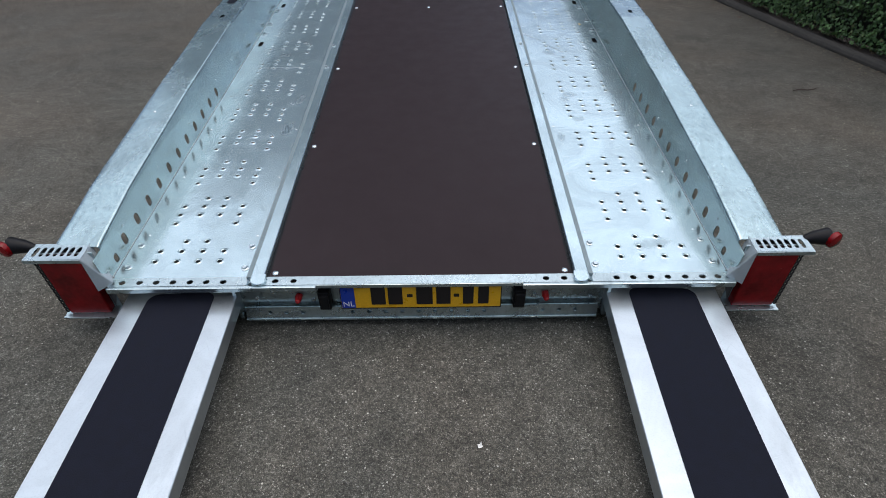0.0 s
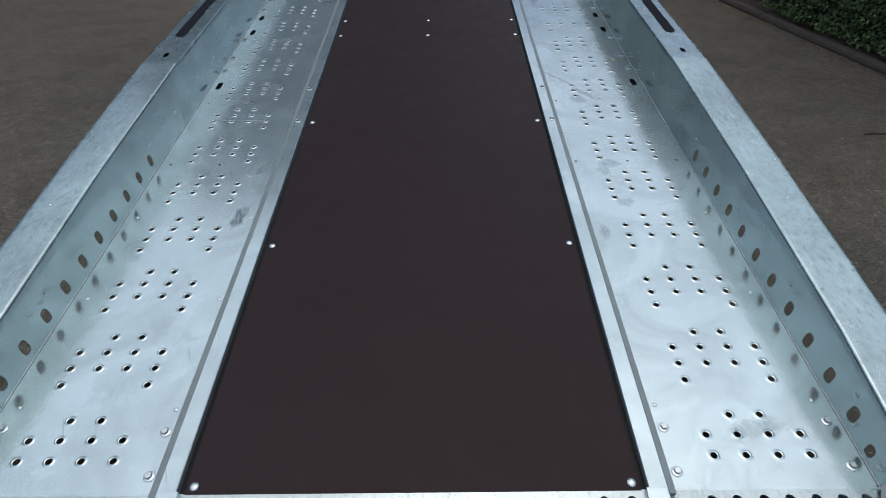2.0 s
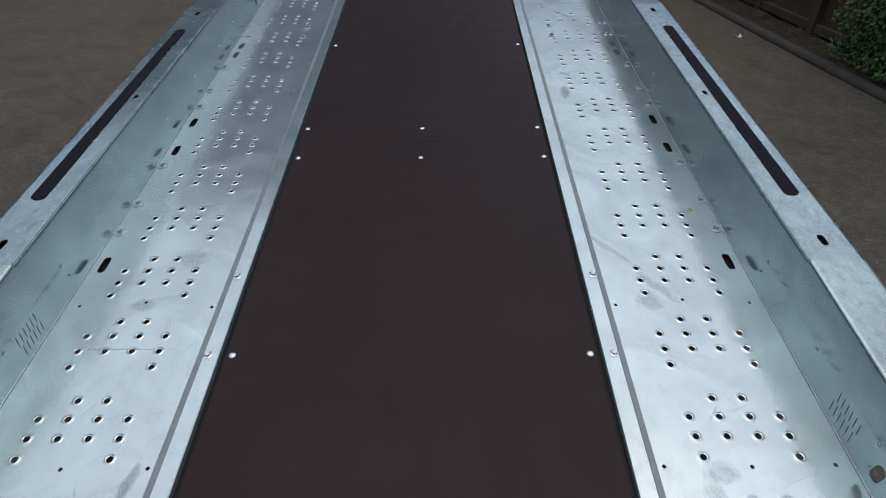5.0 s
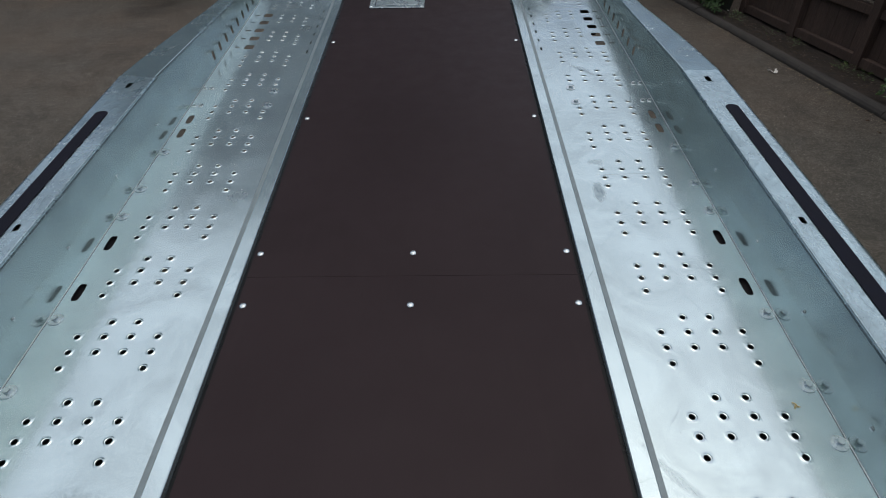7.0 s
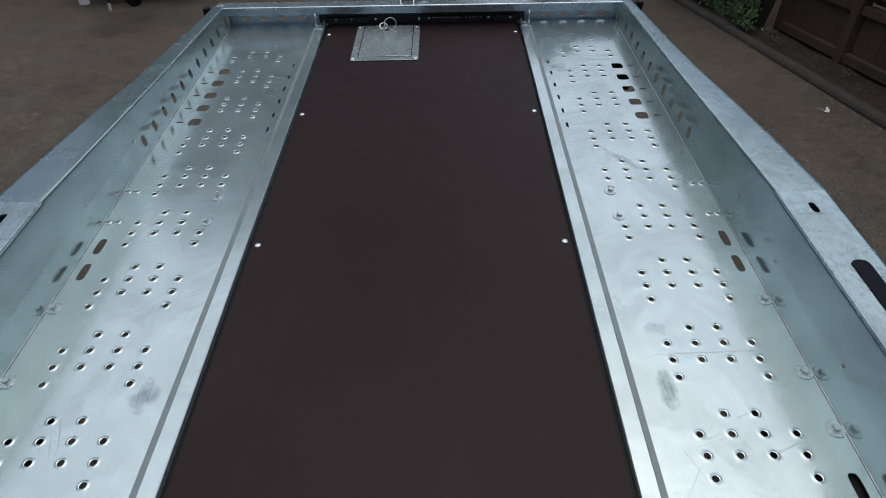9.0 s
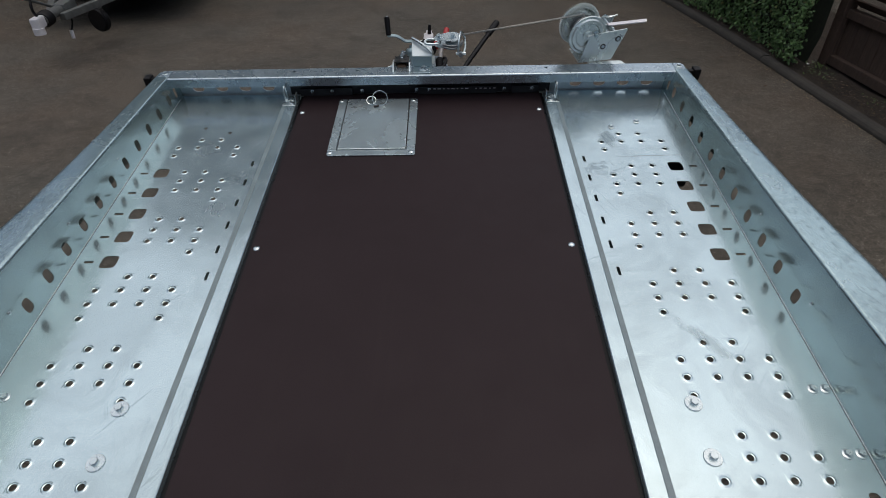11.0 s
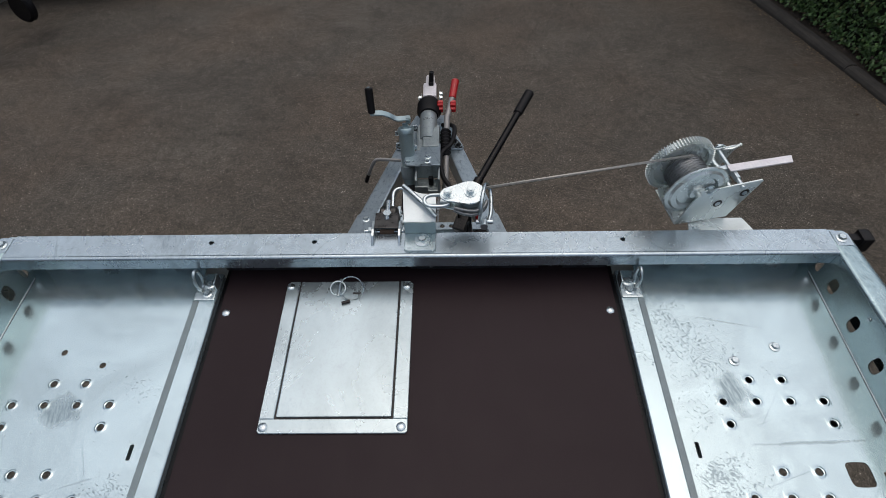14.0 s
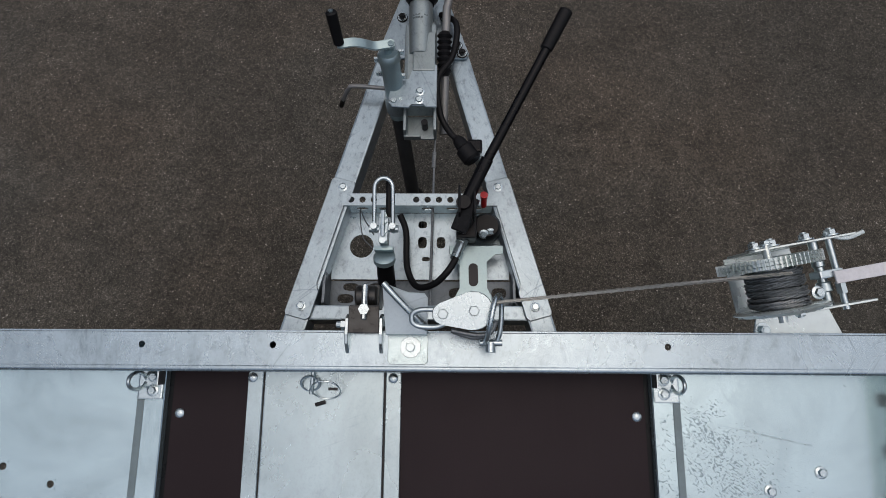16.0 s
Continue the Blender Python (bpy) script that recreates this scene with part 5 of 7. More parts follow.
# ---------------------------------------------------------------- loading ramps
def loading_ramp(side):
    length, w, t = 2.075, 0.182, 0.055
    ob = thing("loading_ramp", "pale aluminium loading ramp with black anti-slip strip", "ramp", "loading ramps")
    a = math.asin((0.155 - t) / length)
    y = Vector((side * -0.052, -math.cos(a), -math.sin(a))).normalized()
    x = Vector((-1, 0, 0))
    x = (x - y * x.dot(y)).normalized()
    z = x.cross(y)
    ob.matrix_basis = Matrix(((x.x, y.x, z.x, side * 0.7953 - 0.0035), (x.y, y.y, z.y, 0.058), (x.z, y.z, z.z, 0.155), (0, 0, 0, 1)))
    bm = bmesh.new()
    right = [(w - 0.002, 0.0), (w, -0.002), (w, -t), (w - 0.03, -t), (w - 0.03, -t + 0.005), (w - 0.006, -t + 0.005), (w - 0.006, -0.006)]
    prof = [(x, z) for x, z in right] + [(-x, z) for x, z in right[::-1]]
    prism(bm, prof[::-1], 0.0, length, m=Matrix(((1, 0, 0, 0), (0, 0, 1, 0), (0, 1, 0, 0), (0, 0, 0, 1))))
    bmesh.ops.recalc_face_normals(bm, faces=bm.faces)
    part("ramp_channel", bm, ALU, ob)
    bm = bmesh.new()
    r, h = 0.035, 0.108
    poly = [(h - r + r * math.cos(q), length - 0.06 - r + r * math.sin(q)) for q in (math.pi / 2 * k / 6 for k in range(7))]
    poly += [(-h + r + r * math.cos(q), length - 0.06 - r + r * math.sin(q)) for q in (math.pi / 2 + math.pi / 2 * k / 6 for k in range(7))]
    poly += [(-h + r + r * math.cos(q), 0.03 + r + r * math.sin(q)) for q in (math.pi + math.pi / 2 * k / 6 for k in range(7))]
    poly += [(h - r + r * math.cos(q), 0.03 + r + r * math.sin(q)) for q in (1.5 * math.pi + math.pi / 2 * k / 6 for k in range(7))]
    prism(bm, poly, 0.0002, 0.0022, bevel=0.0005)
    part("grip_strip", bm, GRIT, ob, "black anti-slip strip")
    for yy in (0.25, 0.6, 0.95, 1.3, 1.65):
        bm = bmesh.new()
        box(bm, -w + 0.008, w - 0.008, yy - 0.015, yy + 0.015, -0.045, -0.0065, 0.002)
        part("rung", bm, ALU, ob)
    for s in (-1, 1):
        bm = bmesh.new()
        box(bm, s * 0.1 - 0.02, s * 0.1 + 0.02, -0.02, 0.03, -0.03, -0.008, 0.003)
        part("hook", bm, ALU, ob)
    return ob


for side in (-1, 1):
    loading_ramp(side)


# ---------------------------------------------------------------- drawbar
def group_fit(c, shift, scale, lean):
    """Sizes a group about its middle c, leans it about x and shifts it."""
    c = Vector(c)
    return Matrix.Translation(c + Vector(shift)) @ pose(0, 0, 0, lean, 0, 0) @ Matrix.Diagonal((*scale, 1)) @ Matrix.Translation(-c)


ON_PULLEY = group_fit((0.0367, 5.29, 0.15), (-0.0006, 0.0194, 0.0211), (1.0192, 1.0156, 1.0322), 3.27)
ON_WINCH = group_fit((0.75, 5.36, 0.175), (0.0139, 0.0157, 0.0203), (1.0146, 1.0146, 1.0281), 3.59)
ON_PUMP = group_fit((0.1839, 5.565, 0.7035), (0.0067, 0.0756, -0.0072), (1.0875, 1.0715, 1.0386), 2.56)
ON_LATCH = group_fit((-0.08, 5.48, 0.68), (-0.0082, 0.0655, -0.0003), (1.0472, 1.0614, 1.0057), 2.35)
ON_JOCKEY = group_fit((-0.124, 5.9006, 0.744), (-0.0145, 0.1167, -0.0059), (1.0786, 1.0341, 1.054), 1.93)
ON_BAR = group_fit((0.0104, 5.7037, 0.6456), (-0.0045, 0.0988, -0.0129), (1.069, 1.0886, 1.031), 1.85)


def bar_x(y):
    return 0.315 - 0.275 * (y - 5.25)


drawbar = thing("drawbar", "galvanised A-frame drawbar with cast coupling and red brake lever", "drawbar", m=ON_BAR)
for side in (-1, 1):
    p, q = Vector((side * bar_x(4.3), 4.3, 0.61)), Vector((side * bar_x(6.06), 6.06, 0.61))
    d = (q - p).normalized()
    length = (q - p).length
    mw = Matrix.Translation(p) @ Matrix(((d.y, d.x, 0, 0), (-d.x, d.y, 0, 0), (0, 0, 1, 0), (0, 0, 0, 1)))
    bm = bmesh.new()
    box(bm, -0.031, 0.031, 0, length, -0.075, 0.0, 0.006)
    part("drawbar_beam", bm, OLDZINC, drawbar, m=mw)
    # doubling plate, scalloped at its ends, bolted on the beam
    s0 = (5.29 - 4.3) / d.y
    s1 = (5.655 - 4.3) / d.y
    bm = bmesh.new()
    i = side
    poly = [(-0.028, s0), (0.026, s0), (0.034, s0 + 0.01), (0.034, s0 + 0.075), (0.020, s0 + 0.095), (0.020, s1 - 0.066), (0.034, s1 - 0.05), (0.034, s1 - 0.01), (0.03, s1), (-0.026, s1), (-0.0325, s1 - 0.008), (-0.0325, s0 + 0.008)]
    if side > 0:
        poly = [(-x, y) for x, y in poly][::-1]
    prism(bm, poly, 0.0005, 0.0065, bevel=0.0015)
    part("doubling_plate", bm, OLDZINC, drawbar, m=mw)
    for s in (s0 + 0.03, s1 - 0.022):
        share("bolt", BOLT, drawbar, mw @ pose(side * -0.004, s, 0.0065, 0, 0, 20))

# cross channel with a row of holes, floor plate and rear cross plate
bm = bmesh.new()
hs = [round_hole(x, 5.598, 0.0085, 0, 16) for x in (-0.182, -0.152, -0.122, -0.01, 0.02, 0.05, 0.08, 0.11, 0.14)]
plate(bm, (-0.205, 0.205, 5.582, 5.615), hs, lambda u, v, w: (u, v, 0.617 + w), 0.004)
cross = part("cross_channel", bm, OLDZINC, drawbar, "drilled galvanised cross channel")
bm = bmesh.new()
plate(bm, (-0.205, 0.205, 0.555, 0.613), [slot_hole(x, 0.588, 0.016, 0.010, 0.7) for x in (-0.155, -0.095, 0.02, 0.085, 0.15)], lambda u, v, w: (u, 5.583 - w, v), 0.003)
bmesh.ops.recalc_face_normals(bm, faces=bm.faces)
part("channel_web", bm, FRAME, cross)
bm = bmesh.new()
hs = [round_hole(-0.158, 5.49, 0.032, 0, 24), slot_hole(0.005, 5.50, 0.012, 0.016, 0.7), slot_hole(0.055, 5.50, 0.012, 0.016, 0.7), slot_hole(0.015, 5.455, 0.011, 0.006, 0.7), slot_hole(0.05, 5.455, 0.009, 0.006, 0.7), slot_hole(-0.01, 5.435, 0.010, 0.006, 0.7), slot_hole(0.03, 5.435, 0.009, 0.008, 0.7), slot_hole(0.005, 5.55, 0.012, 0.010, 0.7)]
plate(bm, (-0.235, 0.235, 5.40, 5.582), hs, lambda u, v, w: (u, v, 0.553 + w), 0.004)
part("floor_plate", bm, OLDZINC, drawbar, "galvanised floor plate with cut-outs")
bm = bmesh.new()
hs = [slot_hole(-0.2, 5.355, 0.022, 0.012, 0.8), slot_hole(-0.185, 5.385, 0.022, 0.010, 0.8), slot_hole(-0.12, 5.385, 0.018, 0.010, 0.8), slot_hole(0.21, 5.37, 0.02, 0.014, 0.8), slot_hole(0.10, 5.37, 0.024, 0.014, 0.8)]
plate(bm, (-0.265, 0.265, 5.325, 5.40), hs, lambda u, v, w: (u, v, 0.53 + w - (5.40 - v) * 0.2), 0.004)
part("sloping_plate", bm, SLOPE, drawbar, "sloping cross plate, shade put into its dark grey")
bm = bmesh.new()
box(bm, -0.29, 0.29, 5.285, 5.323, 0.535, 0.607, 0.004)
part("rear_cross_tube", bm, OLDZINC, drawbar)
# the shaded inner sides of the beams, painted dark
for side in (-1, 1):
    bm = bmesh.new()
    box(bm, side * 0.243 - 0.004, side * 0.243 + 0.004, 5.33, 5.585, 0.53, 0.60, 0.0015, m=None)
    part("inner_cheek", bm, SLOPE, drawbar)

# head plate and cast overrun coupling
bm = bmesh.new()
prism(bm, [(-0.125, 6.02), (0.125, 6.02), (0.132, 6.035), (0.122, 6.06), (0.06, 6.25), (-0.06, 6.25), (-0.122, 6.06), (-0.132, 6.035)], 0.612, 0.62, bevel=0.0015)
head_plate = part("head_plate", bm, OLDZINC, drawbar, "zinc plated head plate")
for x, y in ((0.098, 6.06), (0.112, 6.035), (-0.062, 6.155), (0.062, 6.155), (-0.10, 6.06), (-0.112, 6.035)):
    share("capped_nut", BLACKNUT, head_plate, pose(x, y, 0.62))
    bm = bmesh.new()
    lathe(bm, [(0.013, 0), (0.013, 0.004)], 16)
    part("washer", bm, ZINC, head_plate, m=pose(x, y, 0.6205))

coupling = new("coupling")
coupling.parent = drawbar
coupling["label"] = "grey cast overrun coupling"
bm = bmesh.new()
box(bm, -0.046, 0.040, 5.835, 6.09, 0.622, 0.688, 0.01)
box(bm, -0.022, 0.038, 5.93, 6.05, 0.686, 0.7, 0.004)
part("coupling_body", bm, CAST, coupling)
bm = bmesh.new()
poly = [(-0.075, 5.825), (-0.03, 5.822), (-0.024, 5.833), (0.01, 5.833), (0.014, 5.824), (0.044, 5.824), (0.044, 5.95), (-0.02, 5.95), (-0.03, 5.905), (-0.075, 5.905), (-0.085, 5.85)]
prism(bm, poly, 0.689, 0.697, bevel=0.0015)
part("top_flange", bm, OLDZINC, coupling)
for x, y in ((-0.003, 5.843), (-0.001, 5.868)):
    share("bolt", BOLT, coupling, pose(x, y, 0.697, 0, 0, 10))
bm = bmesh.new()
# the open rear end: a cast box with two walls and a floor
for a, b, c, d, e, f in ((-0.046, -0.038, 5.77, 5.836, 0.62, 0.672), (0.034, 0.042, 5.77, 5.836, 0.62, 0.676), (-0.046, 0.042, 5.77, 5.836, 0.612, 0.622), (-0.046, 0.0, 5.765, 5.772, 0.622, 0.645)):
    box(bm, a, b, c, d, e, f, 0.003)
part("open_rear_end", bm, CAST, coupling)
bm = bmesh.new()
rod(bm, (0.01, 5.80, 0.628), (0.01, 5.80, 0.66), 0.009)
part("inner_link", bm, BLACK, coupling)
bm = bmesh.new()
rod(bm, (-0.004, 5.99, 0.672), (-0.004, 6.19, 0.688), 0.033, 24)
part("coupling_tube", bm, CAST, coupling, smooth=True)
bm = bmesh.new()
lathe(bm, [(0.036, 0)] + [(0.047 if k % 2 else 0.039, 0.008 + 0.010 * k) for k in range(7)] + [(0.034, 0.084)], 24, along((-0.003, 6.145, 0.69), (-0.002, 6.25, 0.70)))
part("rubber_gaiter", bm, RUBBER, coupling, "black rubber gaiter", smooth=True)
bm = bmesh.new()
box(bm, -0.028, 0.026, 6.23, 6.33, 0.66, 0.728, 0.008)
box(bm, -0.020, 0.018, 6.32, 6.42, 0.655, 0.715, 0.012)
part("ball_head", bm, GREYBAR, coupling, "pale coupling head")
for x, y in ((-0.034, 6.255), (0.038, 6.255), (0.038, 6.285)):
    share("nut", NUT, coupling, pose(x, y, 0.70, 0, 90 if x > 0 else -90, 0))
bm = bmesh.new()
rod(bm, (0.004, 6.31, 0.72), (0.006, 6.325, 0.775), 0.011, 14, 0.009)
box(bm, -0.006, 0.014, 6.30, 6.40, 0.728, 0.742, 0.005)
part("head_handle", bm, BLACK, coupling, "black head handle")
for x in (0.042, 0.092):
    bm = bmesh.new()
    # a knob with eight shallow lobes
    lobes = [((0.021 + 0.003 * math.cos(8 * q)) * math.cos(q), (0.021 + 0.003 * math.cos(8 * q)) * math.sin(q)) for q in (2 * math.pi * k / 48 for k in range(48))]
    prism(bm, lobes, -0.011, 0.011, m=pose(x, 6.18, 0.708, 0, 90, 0), bevel=0.0025)
    part("red_disc", bm, RED, coupling, "red plastic disc")
bm = bmesh.new()
for row in range(4):
    for k, wide in enumerate((0.004, 0.006, 0.003, 0.005)):
        if (row + k) % 4 != 3:
            around = pose(-0.004, 6.085 + 0.009 * row, 0.680, 0, -30 + 19 * k, 0)
            box(bm, -wide, wide, 0, 0.005, 0.0328, 0.0334, m=around)
part("print_marks", bm, MARK, coupling, "dark unreadable print")

# hand brake lever with bellows and red grip
brake = new("brake_lever")
brake.parent = drawbar
brake["label"] = "grey brake lever with red grip"
bm = bmesh.new()
rod(bm, (0.060, 5.80, 0.588), (0.068, 6.14, 0.69), 0.0115, 14)
rod(bm, (0.068, 6.13, 0.687), (0.090, 6.22, 0.725), 0.0115, 14)
part("lever_rod", bm, ROD, brake, smooth=True)
bm = bmesh.new()
rod(bm, (0.089, 6.215, 0.722), (0.103, 6.285, 0.765), 0.0145, 16, 0.0155, 0.004)
part("grip", bm, RED, brake, "red plastic grip", smooth=True)
bm = bmesh.new()
lathe(bm, [(0.012, 0)] + [(0.0215 if k % 2 else 0.0155, 0.006 + 0.008 * k) for k in range(14)] + [(0.012, 0.122)], 16, along((0.0615, 5.95, 0.639), (0.0627, 6.08, 0.681)))
part("bellows", bm, RUBBER, brake, "black rubber bellows", smooth=True)
bm = bmesh.new()
tube(bm, smooth_path([(0.034, 5.64, 0.585), (0.036, 5.75, 0.592), (0.04, 5.82, 0.60)]), 0.0032, 8)
rod(bm, (0.034, 5.70, 0.588), (0.0355, 5.745, 0.591), 0.006, 8)
tube(bm, [(0.034, 5.64, 0.585), (0.028, 5.32, 0.575)], 0.0035, 8)
part("brake_rod", bm, STEEL, brake, smooth=True)

# brake lever's safety cable and the lighting plug with its black lead
plug = thing("lighting_plug", "black rubber lighting plug on a looped lead", "plug", m=ON_BAR)
bm = bmesh.new()
tube(bm, smooth_path([(0.05, 6.15, 0.64), (0.095, 6.10, 0.665), (0.085, 6.0, 0.662), (0.045, 5.93, 0.66), (0.05, 5.84, 0.64), (0.075, 5.79, 0.628), (0.098, 5.765, 0.625)]), 0.0085, 10)
part("lead", bm, RUBBER, plug, smooth=True)
bm = bmesh.new()
lathe(bm, [(0.010, 0), (0.017, 0.012), (0.019, 0.035), (0.026, 0.04), (0.026, 0.075), (0.020, 0.082)], 18, along((0.095, 5.772, 0.625), (0.145, 5.70, 0.625)))
part("plug_body", bm, RUBBER, plug, smooth=True)
bm = bmesh.new()
box(bm, 0.125, 0.165, 5.725, 5.76, 0.62, 0.642, 0.006)
part("plug_cap", bm, BLACK, plug)

# jockey wheel
jockey = thing("jockey_wheel", "galvanised jockey wheel with cranked handle and black grip", "jockey wheel", m=ON_JOCKEY)
top, foot = Vector((-0.077, 5.917, 0.785)), Vector((-0.066, 5.855, 0.59))
axis = (top - foot).normalized()
bm = bmesh.new()
lathe(bm, [(0.025, 0), (0.0255, 0.19), (0.029, 0.192), (0.029, 0.205), (0.024, 0.212), (0.010, 0.214), (0.010, 0.226)], 22, along(foot, top))
part("outer_tube", bm, PASSIV, jockey, smooth=True)
hub = foot - axis * 0.455
# inner tube in shadow, the shade put into its colour
bm = bmesh.new()
rod(bm, foot - axis * 0.36, foot + axis * 0.01, 0.0215, 18)
part("inner_tube", bm, DARKSTEEL, jockey, smooth=True)
bm = bmesh.new()
for s in (-1, 1):
    box(bm, s * 0.032 - 0.003, s * 0.032 + 0.003, -0.022, 0.022, -0.01, 0.12, 0.002, m=Matrix.Translation((-0.045, 5.712, 0.136)))
box(bm, -0.035, 0.035, -0.022, 0.022, 0.115, 0.122, 0.002, m=Matrix.Translation((-0.045, 5.712, 0.136)))
part("fork", bm, DARKSTEEL, jockey)
wheel = new("wheel")
wheel.parent = jockey
wheel.matrix_basis = pose(-0.045, 5.712, 0.1315, 0, 90, 0)
bm = bmesh.new()
lathe(bm, [(0.06, -0.024), (0.09, -0.025), (0.1, -0.016), (0.1, 0.016), (0.09, 0.025), (0.06, 0.024)], 28, caps=False)
part("tyre", bm, RUBBER, wheel, smooth=True)
bm = bmesh.new()
lathe(bm, [(0.061, -0.02), (0.02, -0.012), (0.018, -0.028), (0.018, 0.028), (0.02, 0.012), (0.061, 0.02)], 24)
part("rim", bm, CAST, wheel, smooth=True)
bm = bmesh.new()
# cranked flat arm
path = smooth_path([(-0.058, 5.921, 0.829), (-0.082, 5.917, 0.829), (-0.106, 5.911, 0.832), (-0.128, 5.904, 0.850), (-0.150, 5.899, 0.862), (-0.170, 5.893, 0.866), (-0.190, 5.887, 0.868)], 4)
rings = []
for k, p in enumerate(path):
    d = (path[min(k + 1, len(path) - 1)] - path[max(k - 1, 0)]).normalized()
    n = d.cross(Vector((0, 1, 0.2))).normalized()
    w = n.cross(d)
    half = 0.0115 * (0.72 if k in (0, len(path) - 1) else 1.0)
    rings.append([bm.verts.new(p + a * half * w + b * 0.003 * n) for a, b in ((-1, -0.6), (-0.9, -1), (0.9, -1), (1, -0.6), (1, 0.6), (0.9, 1), (-0.9, 1), (-1, 0.6))])
for r, q in zip(rings, rings[1:]):
    for k in range(8):
        bm.faces.new((r[k], r[(k + 1) % 8], q[(k + 1) % 8], q[k]))
bm.faces.new(rings[0][::-1])
bm.faces.new(rings[-1])
bmesh.ops.recalc_face_normals(bm, faces=bm.faces)
rod(bm, (-0.066, 5.918, 0.81), (-0.066, 5.919, 0.8335), 0.0085, 12, edge=0.001)
part("crank_arm", bm, PASSIV, jockey, "bluish zinc plated crank arm", smooth=True)
bm = bmesh.new()
rod(bm, (-0.184, 5.889, 0.868), (-0.189, 5.917, 0.950), 0.0125, 16, 0.0135, 0.003)
part("crank_grip", bm, RUBBER, jockey, "black plastic grip", smooth=True)
bm = bmesh.new()
lathe(bm, [(0.006, 0), (0.006, 0.003)], 12, along((-0.189, 5.917, 0.950), (-0.190, 5.921, 0.96)))
part("grip_end", bm, ZINC, jockey)
bm = bmesh.new()
tube(bm, smooth_path([(-0.10, 5.90, 0.66), (-0.18, 5.907, 0.661), (-0.20, 5.906, 0.65), (-0.222, 5.907, 0.60), (-0.236, 5.909, 0.562)], 4), 0.0062, 8)
part("clamp_handle", bm, ROD, jockey, "bent clamp handle", smooth=True)
bm = bmesh.new()
rod(bm, (-0.226, 5.9075, 0.59), (-0.238, 5.909, 0.555), 0.0075, 10)
part("clamp_sleeve", bm, BLACK, jockey)
bm = bmesh.new()
lathe(bm, [(0.026, 0), (0.031, 0.002), (0.031, 0.05), (0.026, 0.052)], 22, along(foot + axis * 0.02, top))
box(bm, -0.10, -0.035, 5.862, 5.90, 0.622, 0.66, 0.006)
part("clamp_collar", bm, CAST, jockey, smooth=True)
for p in ((-0.045, 5.924, 0.79), (-0.108, 5.915, 0.77), (-0.107, 5.90, 0.73), (-0.046, 5.90, 0.72)):
    bm = bmesh.new()
    box(bm, -0.007, 0.007, -0.004, 0.004, -0.008, 0.008, 0.0015)
    part("guide_lug", bm, ZINC, jockey, m=Matrix.Translation(p))
share("bolt", BOLT, jockey, pose(-0.07, 5.835, 0.698))
share("bolt", BOLT_SMALL, jockey, pose(-0.052, 5.84, 0.698))


# ---------------------------------------------------------------- hand pump on the drawbar
pump = thing("hydraulic_hand_pump", "black hydraulic hand pump with long lever and hose", "hand pump", m=Matrix.Translation((-0.005, -0.013, 0)) @ ON_PUMP)
bm = bmesh.new()
prism(bm, [(0.10, 5.34), (0.19, 5.34), (0.19, 5.36), (0.178, 5.38), (0.178, 5.45), (0.20, 5.47), (0.22, 5.47), (0.22, 5.492), (0.085, 5.492), (0.085, 5.47), (0.10, 5.455), (0.112, 5.44), (0.112, 5.38), (0.10, 5.36)], 0.604, 0.61, bevel=0.001)
br = part("pump_bracket", bm, PASSIV, pump, "bluish zinc plated bracket")
bm = bmesh.new()
poly = [(0.012 * math.cos(a) + 0.145, 5.415 + (0.018 if math.sin(a) > 0 else -0.018) + 0.012 * math.sin(a)) for a in (2 * math.pi * k / 16 for k in range(16))]
prism(bm, poly, 0.6102, 0.6108)
part("bracket_slot", bm, INK, br)
bm = bmesh.new()
lathe(bm, [(0.034, 0), (0.036, 0.004), (0.036, 0.036), (0.029, 0.046)], 22, pose(0.178, 5.535, 0.60))
part("reservoir", bm, BLACK, pump, smooth=True)
bm = bmesh.new()
box(bm, 0.102, 0.152, 5.495, 5.565, 0.604, 0.675, 0.006)
rod(bm, (0.127, 5.53, 0.67), (0.127, 5.533, 0.72), 0.015, 16)
box(bm, 0.108, 0.150, 5.555, 5.585, 0.63, 0.72, 0.006)
part("pump_block", bm, BLACK, pump)
share("bolt", BOLT, pump, pose(0.170, 5.512, 0.645, 35, 0, 0))
share("bolt", BOLT, pump, pose(0.187, 5.517, 0.64, 35, 0, 0))
bm = bmesh.new()
rod(bm, (0.170, 5.583, 0.66), (0.168, 5.588, 0.712), 0.0075, 12)
rod(bm, (0.168, 5.588, 0.71), (0.168, 5.589, 0.72), 0.0095, 12)
part("release_knob", bm, RED, pump, "red release knob")
lever = new("lever")
lever.parent = pump
bm = bmesh.new()
box(bm, 0.106, 0.112, 5.53, 5.60, 0.685, 0.76, 0.003)
box(bm, 0.141, 0.147, 5.53, 5.60, 0.685, 0.76, 0.003)
lathe(bm, [(0.017, 0), (0.017, 0.012)], 16, pose(0.118, 5.558, 0.745))
rod(bm, (0.120, 5.555, 0.735), (0.174, 5.66, 0.774), 0.015, 16)
box(bm, -0.019, 0.019, -0.02, 0.02, -0.012, 0.075, 0.005, m=along((0.112, 5.515, 0.70), (0.168, 5.645, 0.765)))
part("lever_socket", bm, BLACK, lever)
bm = bmesh.new()
rod(bm, (0.166, 5.644, 0.766), (0.324, 5.930, 0.869), 0.0115, 14)
part("lever_tube", bm, BLACK, lever, smooth=True)
bm = bmesh.new()
rod(bm, (0.306, 5.899, 0.857), (0.354, 5.988, 0.887), 0.0155, 16, 0.0165, 0.004)
